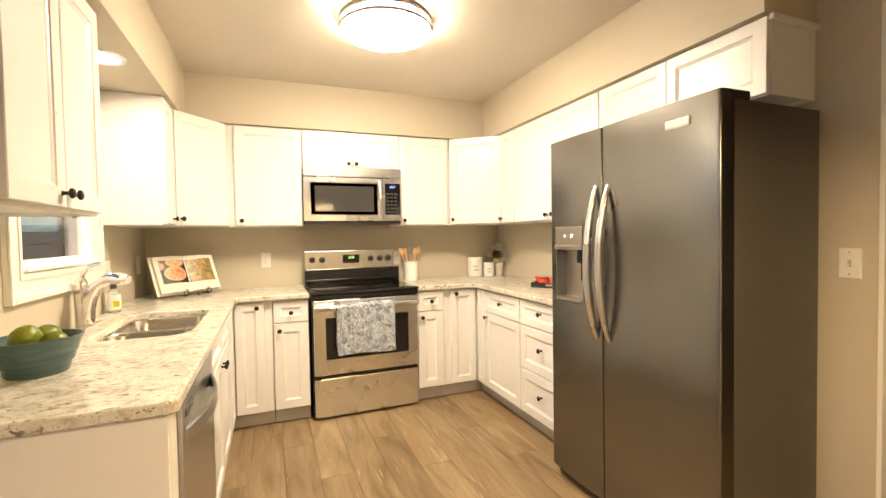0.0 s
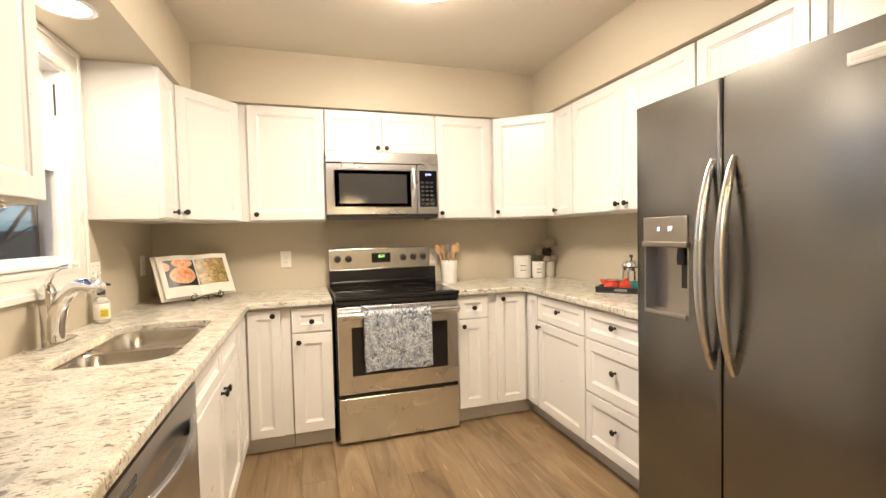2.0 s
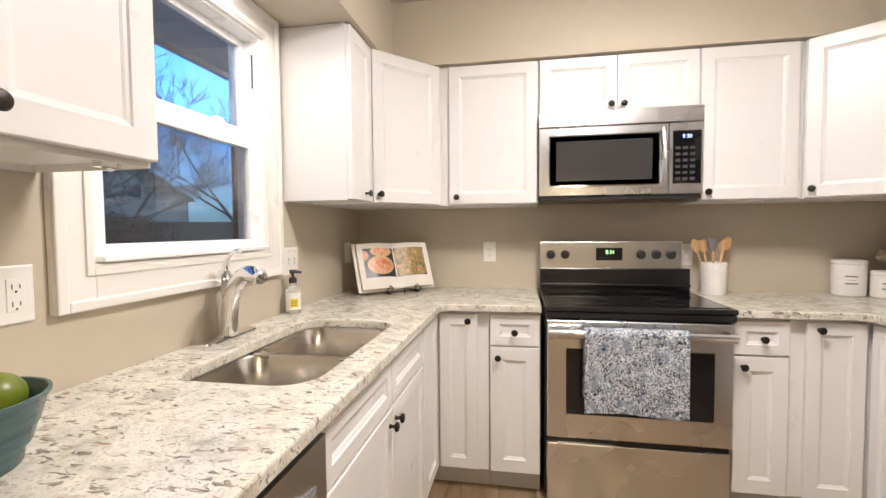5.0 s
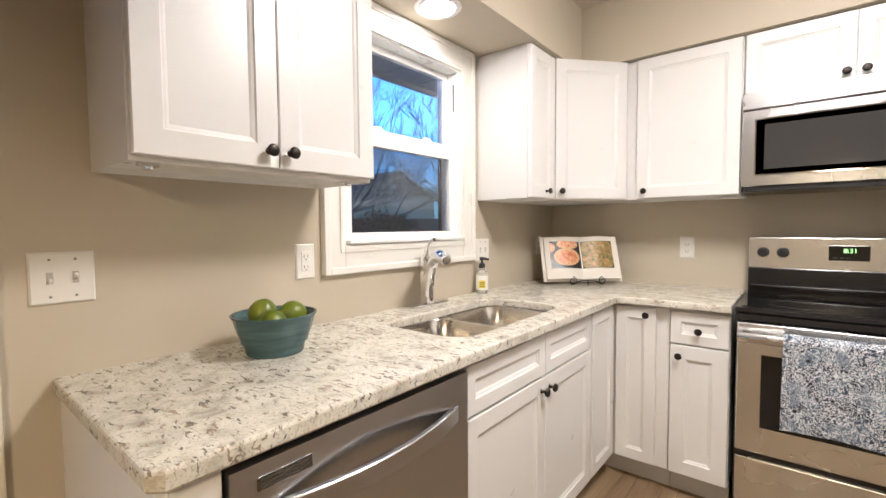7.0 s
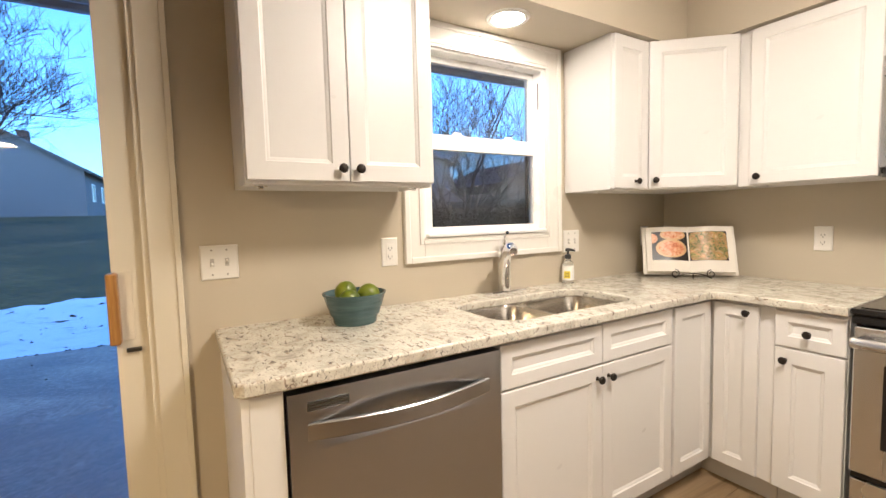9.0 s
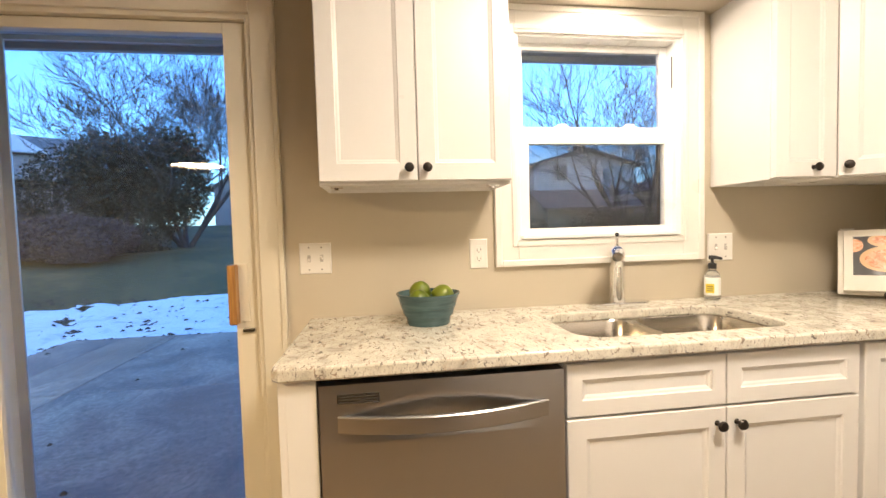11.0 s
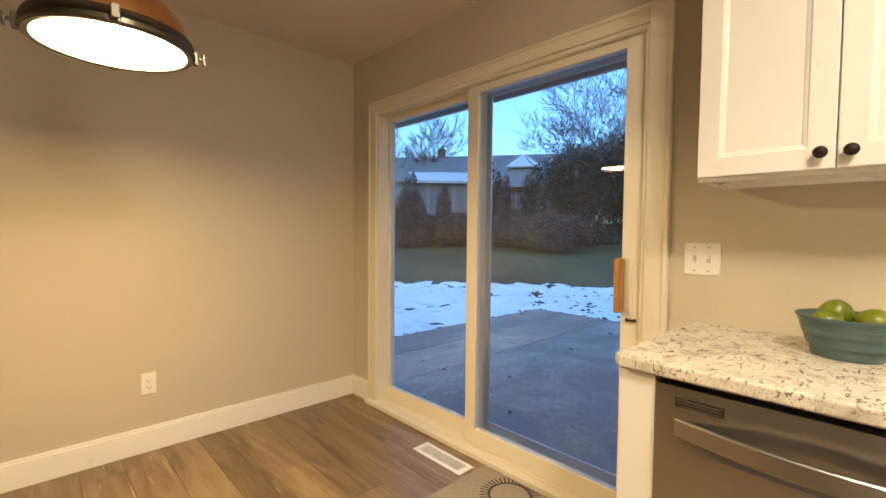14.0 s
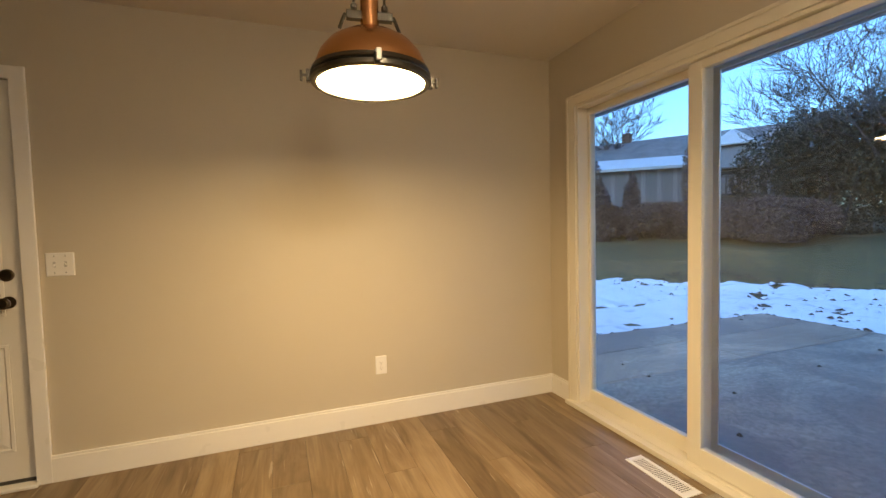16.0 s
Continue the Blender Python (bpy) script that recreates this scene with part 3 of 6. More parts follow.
def frame_ring(y0, y1, z0, z1, wl, wr, wb, wt_, xa, xb, bevel=0.002):
    """A rectangular frame in the plane of the west wall from xa to xb, its members given by width."""
    bm = box(xa, xb, y0, y0 + wl, z0, z1, bevel)
    quad_box(bm, xa, xb, y1 - wr, y1, z0, z1, bevel)
    quad_box(bm, xa, xb, y0 + wl, y1 - wr, z0, z0 + wb, bevel)
    quad_box(bm, xa, xb, y0 + wl, y1 - wr, z1 - wt_, z1, bevel)
    return bm


cas = frame_ring(2.295, 3.205, 1.07, 2.098, 0.095, 0.095, 0.105, 0.105, WX, WX + 0.017)
part("casing", cas, M_TRIM, win, at=WINB)
part("casing_bead", frame_ring(2.295, 3.205, 1.07, 2.098, 0.026, 0.026, 0.026, 0.026, WX + 0.0172, WX + 0.026, 0.004), M_TRIM, win, at=WINB)
part("inner_bead", frame_ring(2.366, 3.134, 1.148, 2.022, 0.018, 0.018, 0.018, 0.018, WX + 0.0172, WX + 0.022, 0.003), M_TRIM, win, at=WINB)
part("jamb", frame_ring(WN0, WN1, WNZ0, WNZ1, 0.024, 0.024, 0.026, 0.026, WX - 0.13, WX + 0.001), M_VINYL, win, at=WINB)
sash = part("upper_sash", frame_ring(WN0 + 0.024, WN1 - 0.024, 1.595, WNZ1 - 0.026, 0.034, 0.034, 0.034, 0.03, WX - 0.088, WX - 0.06), M_VINYL, win, at=WINB)
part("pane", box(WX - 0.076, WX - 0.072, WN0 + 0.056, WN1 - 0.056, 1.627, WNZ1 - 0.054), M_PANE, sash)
low = part("lower_sash", frame_ring(WN0 + 0.024, WN1 - 0.024, WNZ0 + 0.026, 1.632, 0.044, 0.038, 0.034, 0.068, WX - 0.055, WX - 0.022), M_VINYL, win, at=WINB)
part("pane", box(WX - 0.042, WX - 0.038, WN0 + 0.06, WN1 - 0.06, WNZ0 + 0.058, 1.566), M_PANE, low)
for yy in (2.60, 2.90):
    lk = box(WX - 0.05, WX - 0.024, yy - 0.03, yy + 0.03, 1.632, 1.638, 0.002)
    quad_box(lk, WX - 0.045, WX - 0.028, yy - 0.018, yy + 0.022, 1.638, 1.648, 0.003)
    part("sash_lock", lk, M_VINYL, low)
M_SCREEN = shader("insect_screen_mesh", (0.035, 0.037, 0.04), 0.8)
_tr = node(M_SCREEN, "BsdfTransparent")
_ms = node(M_SCREEN, "MixShader", [(_tr.outputs[0], 1), (bsdf(M_SCREEN).outputs[0], 2)], Fac=0.5)
M_SCREEN.node_tree.links.new(_ms.outputs[0], M_SCREEN.node_tree.nodes["Material Output"].inputs["Surface"])
scn = part("insect_screen", frame_ring(WN0 + 0.026, WN1 - 0.026, WNZ0 + 0.028, 1.62, 0.016, 0.016, 0.016, 0.016, WX - 0.116, WX - 0.104, 0.002), M_SLOT, win, "dark framed insect screen outside the lower sash", at=WINB)
part("mesh", box(WX - 0.111, WX - 0.1105, WN0 + 0.04, WN1 - 0.04, WNZ0 + 0.042, 1.606), M_SCREEN, scn)
part("stool_bead", box(WX - 0.02, WX + 0.028, WN0 + 0.02, WN1 - 0.02, WNZ0 + 0.018, WNZ0 + 0.034, 0.004), M_VINYL, win, at=WINB)
part("balance_track", box(WX - 0.03, WX - 0.022, WN1 - 0.0245, WN1 - 0.021, 1.80, 1.93), M_SLOT, win, at=WINB)

# ---- sliding door ----
sd = thing("door_1", (WX, (SD0 + SD1) / 2, 0), "cream framed two-panel sliding glass patio door", "door", "", "structure")
SDB = Matrix.Translation((-WX, -(SD0 + SD1) / 2, 0))
cs = box(WX, WX + 0.017, -0.50, SD0 + 0.012, 0.0, 2.096, 0.003)
quad_box(cs, WX, WX + 0.017, SD1 - 0.012, 1.486, 0.0, 2.096, 0.003)
quad_box(cs, WX, WX + 0.017, SD0 + 0.012, SD1 - 0.012, SDZ - 0.012, 2.096, 0.003)
part("casing", cs, M_ALMOND, sd, at=SDB)
cb = box(WX + 0.0172, WX + 0.024, -0.50, -0.482, 0.0, 2.096, 0.003)
quad_box(cb, WX + 0.0172, WX + 0.024, 1.468, 1.486, 0.0, 2.096, 0.003)
quad_box(cb, WX + 0.0172, WX + 0.024, -0.482, 1.468, 2.078, 2.096, 0.003)
part("casing_bead", cb, M_ALMOND, sd, at=SDB)
part("frame", frame_ring(SD0, SD1, 0.0, SDZ, 0.03, 0.03, 0.035, 0.03, WX - 0.14, WX + 0.004), M_ALMOND, sd, at=SDB)
part("threshold", prism([(WX - 0.02, SD0), (WX + 0.05, SD0 - 0.075), (WX + 0.05, SD1 + 0.02), (WX - 0.02, SD1)], 0.0, 0.03, 0.004), M_ALMOND, sd, at=SDB)
MID = 0.447
fx = part("fixed_panel", frame_ring(SD0 + 0.03, MID + 0.03, 0.035, SDZ - 0.03, 0.022, 0.065, 0.085, 0.045, WX - 0.115, WX - 0.075), M_ALMOND, sd, at=SDB)
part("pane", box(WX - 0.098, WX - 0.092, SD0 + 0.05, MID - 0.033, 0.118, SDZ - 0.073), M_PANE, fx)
mv = part("sliding_panel", frame_ring(MID - 0.035, SD1 - 0.03, 0.037, SDZ - 0.032, 0.074, 0.086, 0.09, 0.04, WX - 0.065, WX - 0.022), M_ALMOND, sd, at=SDB)
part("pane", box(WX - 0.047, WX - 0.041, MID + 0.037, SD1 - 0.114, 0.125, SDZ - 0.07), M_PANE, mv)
M_ALU = brushed("grey_aluminium_edge", (0.60, 0.61, 0.63), 0.4, (1, 1, 20))
part("screen_edge", frame_ring(MID + 0.034, SD1 - 0.09, 0.10, SDZ - 0.062, 0.035, 0.02, 0.05, 0.02, WX - 0.115, WX - 0.105), M_ALU, sd, at=SDB)
M_OAK = shader("varnished_oak_handle", (0.42, 0.19, 0.055), 0.35)
_g = tex_noise(M_OAK, coords(M_OAK, (30, 30, 2)), 4.0, 4)
put(M_OAK, ramp(M_OAK, _g, [(0.3, (0.28, 0.13, 0.035)), (0.7, (0.50, 0.27, 0.08))]), "Base Color")
hd = part("handle", box(WX - 0.0165, WX + 0.028, 1.283, 1.312, 0.895, 1.118, 0.006), M_OAK, mv, "varnished wooden pull handle")
part("handle_plate", box(WX - 0.0215, WX - 0.0165, 1.30, 1.345, 0.90, 1.12, 0.0015), M_ALMOND, mv)
part("latch", box(WX - 0.0215, WX - 0.006, 1.32, 1.36, 0.862, 0.874, 0.002), M_DARK_METAL, mv)

# ---- side door ----
M_DOOR = painted("white_panel_door_paint", (0.74, 0.71, 0.65), 0.38, 0.02, 80.0, 0.05)
dr = thing("door_2", (2.265, SY, 0), "closed white panelled side door with bronze knob and deadbolt", "door", "", "structure")
D2 = Matrix.Translation((-2.265, -SY, 0))
dc = box(2.21, 2.275, SY, SY + 0.016, 0.0, 2.075, 0.003)
quad_box(dc, 3.077, 3.155, SY, SY + 0.016, 0.0, 2.075, 0.003)
quad_box(dc, 2.268, 3.077, SY, SY + 0.016, 2.012, 2.075, 0.003)
part("casing", dc, M_TRIM, dr, at=D2)
dl = bmesh.new()
quad_box(dl, 2.268, 3.077, SY - 0.06, SY - 0.018, 0.035, 2.014, 0.002)
part("leaf", dl, M_DOOR, dr, at=D2)
for px0, px1 in ((2.36, 2.62), (2.72, 2.98)):
    for pz0, pz1 in ((0.18, 0.72), (0.86, 1.42), (1.54, 1.9)):
        pb = rings_y([(px0, px1, pz0, pz1, 0.0), (px0, px1, pz0, pz1, 0.004), (px0 + 0.012, px1 - 0.012, pz0 + 0.012, pz1 - 0.012, 0.006), (px0 + 0.02, px1 - 0.02, pz0 + 0.02, pz1 - 0.02, 0.001),
                      (px0 + 0.045, px1 - 0.045, pz0 + 0.045, pz1 - 0.045, 0.005)])
        part("panel", pb, M_DOOR, dr, at=D2 @ Matrix.Translation((0, SY - 0.018, 0)))
part("sill", box(2.262, 3.08, SY - 0.07, SY + 0.045, 0.0, 0.018, 0.005), M_TRIM, dr, at=D2)
part("door_sweep", box(2.27, 3.075, SY - 0.05, SY - 0.015, 0.018, 0.036), M_SLOT, dr, "black rubber door sweep", at=D2)
M_BRONZE = shader("antique_bronze", (0.10, 0.075, 0.05), 0.3, 0.9)
part("door_knob", lathe([(0.03, 0.0), (0.03, 0.006), (0.012, 0.01), (0.012, 0.03), (0.026, 0.042), (0.028, 0.055), (0.02, 0.064), (0.0, 0.066)], 24, 'y'), M_BRONZE, dr, at=D2 @ Matrix.Translation((2.345, SY - 0.018, 0.93)))
part("deadbolt", lathe([(0.03, 0.0), (0.03, 0.01), (0.024, 0.016), (0.0, 0.017)], 24, 'y'), M_BRONZE, dr, at=D2 @ Matrix.Translation((2.345, SY - 0.018, 1.065)))

# casing where the kitchen wall ends
structure("trim_opening", box(EX - 0.006, EX + 0.126, 1.249, 1.2645, 0, CZ, 0.002), M_TRIM, "painted casing at the end of the wall", "trim")

# ---- range ----
RX0, RX1, RF = 0.31, 1.09, 3.53
RW = RX1 - RX0
rg = thing("range", (RX0, RF, 0), "stainless electric range with black glass cooktop", "stove")
part("body", box(0.004, RW - 0.004, 0.02, 0.575, 0.03, 0.885, 0.002), M_BLACK, rg, "black enamel sides")
part("storage_drawer", box(0.012, RW - 0.012, -0.012, 0.02, 0.02, 0.288, 0.004), M_STEEL_H, rg)
od = part("oven_door", rings_y([(0.012, RW - 0.012, 0.319, 0.845, 0.02), (0.012, RW - 0.012, 0.319, 0.845, -0.022), (0.016, RW - 0.016, 0.323, 0.841, -0.026), (0.095, RW - 0.088, 0.43, 0.72, -0.026), (0.1, RW - 0.093, 0.435, 0.715, -0.020)]), M_STEEL_H, rg)
part("oven_window", box(0.101, RW - 0.094, -0.0235, -0.0205, 0.436, 0.714, 0.0005), M_BLACK_GLASS, od)
part("window_frame", rings_y([(0.093, RW - 0.086, 0.428, 0.722, -0.0258), (0.093, RW - 0.086, 0.428, 0.722, -0.028), (0.108, RW - 0.101, 0.443, 0.707, -0.028), (0.108, RW - 0.101, 0.443, 0.707, -0.0240)]), M_BLACK, od)
bmh = sweep([(0.018, -0.066, 0.795), (0.10, -0.076, 0.797), (0.25, -0.081, 0.799), (RW / 2, -0.083, 0.80), (RW - 0.25, -0.081, 0.799), (RW - 0.10, -0.076, 0.797), (RW - 0.018, -0.066, 0.795)], 0.015, 14, 1.35)
part("handle", bmh, M_STEEL_H, od, "wide stainless bar handle")
for xx in (0.04, RW - 0.04):
    part("handle_mount", box(xx - 0.014, xx + 0.014, -0.064, -0.024, 0.782, 0.81, 0.004), M_BLACK, od)
part("vent_gap", box(0.014, RW - 0.014, 0.0, 0.02, 0.286, 0.318), M_BLACK, rg)
part("front_trim", box(0.004, RW - 0.004, -0.028, 0.02, 0.852, 0.884, 0.006), M_BLACK, rg)
ck = part("cooktop", box(0.0, RW, -0.034, 0.53, 0.886, 0.908, 0.006), M_BLACK, rg, "black enamel frame with ceramic glass")
part("glass", box(0.022, RW - 0.022, 0.0, 0.50, 0.9085, 0.9105), M_BLACK_GLASS, ck)
M_RINGMARK = shader("grey_burner_marking", (0.06, 0.06, 0.062), 0.25)
for bx, by, br in ((0.21, 0.13, 0.105), (0.56, 0.13, 0.08), (0.21, 0.37, 0.08), (0.56, 0.37, 0.105)):
    part("burner_mark", lathe([(br - 0.003, 0.9106), (br - 0.003, 0.9112), (br, 0.9112), (br, 0.9106)], 40, hollow=True), M_RINGMARK, ck, at=(bx, by, 0))
part("back_riser", prism([(0.002, 0.50), (RW - 0.002, 0.50), (RW - 0.002, 0.58), (0.002, 0.58)], 0.905, 1.03, 0.004), M_BLACK, rg)
part("riser_lip", box(0.004, RW - 0.004, 0.478, 0.502, 0.935, 0.948, 0.004), M_BLACK, rg)
BGY = 0.515
bg = part("control_panel", prism([(0.0, BGY), (RW - 0.038, BGY), (RW - 0.038, 0.59), (0.0, 0.59)], 1.018, 1.178, 0.006), M_STEEL_H, rg, "stainless control panel")
for kx in (0.06, 0.137, 0.535, 0.612, 0.686):
    part("control_knob", lathe([(0.024, BGY), (0.024, BGY - 0.006), (0.019, BGY - 0.01), (0.017, BGY - 0.028), (0.0, BGY - 0.03)], 20, 'y'), M_BLACK_PLASTIC, bg, at=(kx, 0, 1.105))
part("display", box(0.302, 0.44, BGY - 0.004, BGY + 0.002, 1.073, 1.142, 0.002), M_BLACK_GLASS, bg, "black display with green digits")
M_LED_G = glow("green_led", (0.25, 1.0, 0.1), 0.6)
M_LED_B = glow("blue_led", (0.10, 0.2, 1.0), 0.9)
M_LED_W = glow("pale_led", (0.75, 0.85, 1.0), 0.5)


def text_part(name, words, size, m, material, parent, label="", thick=0.0004):
    cu = bpy.data.curves.new(name, 'FONT')
    cu.body, cu.size, cu.align_x, cu.align_y, cu.extrude = words, size, 'CENTER', 'CENTER', thick
    cu.resolution_u = 3
    tmp = new(name, cu)
    dg = bpy.context.evaluated_depsgraph_get()
    me = bpy.data.meshes.new_from_object(tmp.evaluated_get(dg))
    bpy.data.objects.remove(tmp)
    me.materials.clear()
    me.materials.append(material)
    return part(name, me, None, parent, label, m)


text_part("clock_digits", "8:31", 0.028, pose(0.375, BGY - 0.0046, 1.118, 90, 0, 0), M_LED_G, bg, "green clock digits")
for i in range(3):
    part("legend", box(0.318 + i * 0.022, 0.332 + i * 0.022, BGY - 0.0046, BGY - 0.004, 1.084, 1.088), M_RINGMARK, bg)

# ---- towel on the oven handle ----
M_TOWEL = shader("blue_and_white_print_cotton", (0.8, 0.8, 0.82), 0.9)
_v = coords(M_TOWEL)
_vo = node(M_TOWEL, "TexVoronoi", [(_v, "Vector")], Scale=15.0, Randomness=1.0)
_dot = ramp(M_TOWEL, _vo.outputs["Distance"], [(0.08, 1.0), (0.13, 0.0)])
_sq = tex_noise(M_TOWEL, _v, 70.0, 2, 0.5, 2.0)
_line = ramp(M_TOWEL, _sq, [(0.40, 0.0), (0.44, 1.0), (0.50, 1.0), (0.54, 0.0)])
_petal = ramp(M_TOWEL, tex_noise(M_TOWEL, _v, 16.0, 2, 0.5, 0.6), [(0.56, 0.0), (0.66, 0.6)])
_hue = ramp(M_TOWEL, tex_noise(M_TOWEL, _v, 24.0, 2), [(0.38, (0.022, 0.030, 0.052)), (0.62, (0.13, 0.17, 0.23))])
_cc = mix(M_TOWEL, _petal, mix(M_TOWEL, _line, _hue, (0.72, 0.74, 0.77)), (0.13, 0.17, 0.23))
put(M_TOWEL, mix(M_TOWEL, _dot, _cc, (0.016, 0.022, 0.04)), "Base Color")
bump(M_TOWEL, tex_noise(M_TOWEL, _v, 600.0, 1), 0.3, 0.001)


def hung_towel(w, y_front, y_back, z_top, drop_f, drop_b):
    """A folded cloth over a bar, with soft folds; a sheet with thickness."""
    bm = bmesh.new()
    nx, nz = 26, 22
    prof = [(y_front, z_top - drop_f * (1 - i / nz)) for i in range(nz)]
    prof += [((y_front + y_back) / 2 + (y_front - y_back) / 2 * math.cos(a), z_top + abs(y_front - y_back) / 2 * math.sin(a)) for a in (math.pi * k / 8 for k in range(9))]
    prof += [(y_back, z_top - drop_b * i / 6) for i in range(1, 7)]
    mid_y = (y_front + y_back) / 2
    sheets = []
    for inset in (0.0, 0.003):
        grid = []
        for k, (y, z) in enumerate(prof):
            row = []
            down = max(0.0, (z_top - z) / drop_f)
            yy = mid_y + (y - mid_y) * (1 - inset / (abs(y_front - y_back) / 2))
            zz = z - inset if z > z_top else z
            for i in range(nx + 1):
                u = i / nx
                off = 0.003 + (0.003 * math.sin(u * 9 + 0.6) + 0.002 * math.sin(u * 21 + 2)) if k < nz else 0.0
                lift = 0.005 * math.sin(u * 5.2) if k < nz else 0.0
                row.append(bm.verts.new((w * u + 0.004 * down * (u - 0.5), yy - off * down, zz + lift * down)))
            grid.append(row)
        for a, b in zip(grid, grid[1:]):
            for i in range(nx):
                bm.faces.new((a[i], a[i + 1], b[i + 1], b[i])).smooth = True
        sheets.append(grid)
    o, n_ = sheets
    for a, b in ((o[0], n_[0]), (o[-1], n_[-1]), ([r_[0] for r_ in o], [r_[0] for r_ in n_]), ([r_[-1] for r_ in o], [r_[-1] for r_ in n_])):
        for i in range(len(a) - 1):
            bm.faces.new((a[i], a[i + 1], b[i + 1], b[i]))
    return bm


tw = thing("dish_towel", (RX0 + 0.162, RF, 0.8), "blue and white floral dish towel folded over the oven handle", "towel")
part("cloth", hung_towel(0.406, -0.112, -0.052, 0.80, 0.328, 0.28), M_TOWEL, tw, at=(0, 0, 0.0 - 0.8 + 0.0))

# ---- microwave ----
MX0, MX1, MF, MB, MT = 0.296, 1.049, 3.775, 1.388, 1.822
MWW = MX1 - MX0
mw = thing("microwave", (MX0, MF, MB), "stainless over-the-range microwave with black window", "microwave")
part("body", box(0.0, MWW, 0.03, 0.36, 0.0, MT - MB, 0.002), M_BLACK, mw)
part("bottom_grille", box(0.01, MWW - 0.01, 0.012, 0.03, 0.0, 0.024, 0.002), M_BLACK_PLASTIC, mw)
part("top_band", box(0.0, MWW, 0.0, 0.03, 0.36, MT - MB, 0.003), M_STEEL_H, mw)
DW_ = 0.60
dp = part("door", rings_y([(0.0, DW_, 0.022, 0.356, 0.03), (0.0, DW_, 0.022, 0.356, 0.003), (0.003, DW_ - 0.003, 0.025, 0.353, 0.0), (0.052, DW_ - 0.042, 0.072, 0.312, 0.0), (0.056, DW_ - 0.046, 0.076, 0.308, 0.005)]), M_STEEL_H, mw)
part("window", box(0.0565, DW_ - 0.0465, 0.002, 0.0048, 0.0765, 0.3075, 0.001), M_BLACK_GLASS, dp)
part("window_border", rings_y([(0.047, DW_ - 0.037, 0.067, 0.317, 0.0), (0.047, DW_ - 0.037, 0.067, 0.317, -0.003), (0.053, DW_ - 0.043, 0.073, 0.311, -0.003), (0.053, DW_ - 0.043, 0.073, 0.311, 0.0)]), M_CHROME, dp)
M_MESH_GLASS = shader("smoked_window_mesh", (0.05, 0.048, 0.046), 0.09)
part("window_screen", box(0.082, DW_ - 0.072, -0.0005, 0.0021, 0.095, 0.289, 0.001), M_MESH_GLASS, dp)
part("handle", sweep(arc_points((DW_ - 0.026, -0.006, 0.05), (DW_ - 0.022, -0.05, 0.19), (DW_ - 0.026, -0.006, 0.33), 14), 0.011, 10), M_STEEL_H, dp, "curved stainless pull")
pn = part("control_panel", box(DW_ + 0.003, MWW, 0.0, 0.03, 0.022, 0.356, 0.003), M_STEEL_H, mw)
part("keypad", box(DW_ + 0.018, MWW - 0.012, -0.002, 0.001, 0.07, 0.318, 0.001), M_BLACK_GLASS, pn)
text_part("clock_digits", "8:30", 0.024, pose((DW_ + MWW) / 2 + 0.003, -0.0026, 0.29, 90, 0, 0), M_LED_B, pn, "blue clock digits")
for r in range(6):
    for q in range(3):
        part("key", box(DW_ + 0.028 + q * 0.032, DW_ + 0.05 + q * 0.032, -0.0028, -0.002, 0.085 + r * 0.029, 0.098 + r * 0.029), M_RINGMARK, pn)

# ---- dishwasher ----
dw = thing("dishwasher", pose(FW, 1.676, 0, 0, 0, 90), "stainless dishwasher with curved bar handle", "dishwasher")
WD = 0.646
part("tub", box(0.004, WD - 0.004, 0.0305, 0.58, 0.09, 0.862), M_BLACK, dw)
part("toe_plate", box(0.004, WD - 0.004, 0.06, 0.075, 0.0, 0.11), M_BLACK_PLASTIC, dw)


def bowed_strap(length, z0, z1, n=30):
    """A flat strap handle that bows out from the panel and meets it at both ends."""
    bm = bmesh.new()
    loops = []
    for i in range(n + 1):
        u = i / n
        x = 0.05 + (length - 0.10) * u
        out = 0.016 + 0.044 * math.sin(math.pi * u) ** 0.9
        e = 0.003
        loops.append([bm.verts.new(p) for p in ((x, -out, z0 + e), (x, -out, z1 - e), (x, -out + e, z1), (x, -out + 0.012, z1), (x, -out + 0.012, z0), (x, -out + e, z0))])
    for a, b in zip(loops, loops[1:]):
        for q in range(6):
            bm.faces.new((a[q], b[q], b[(q + 1) % 6], a[(q + 1) % 6])).smooth = True
    bm.faces.new(loops[0])
    bm.faces.new(loops[-1][::-1])
    return bm


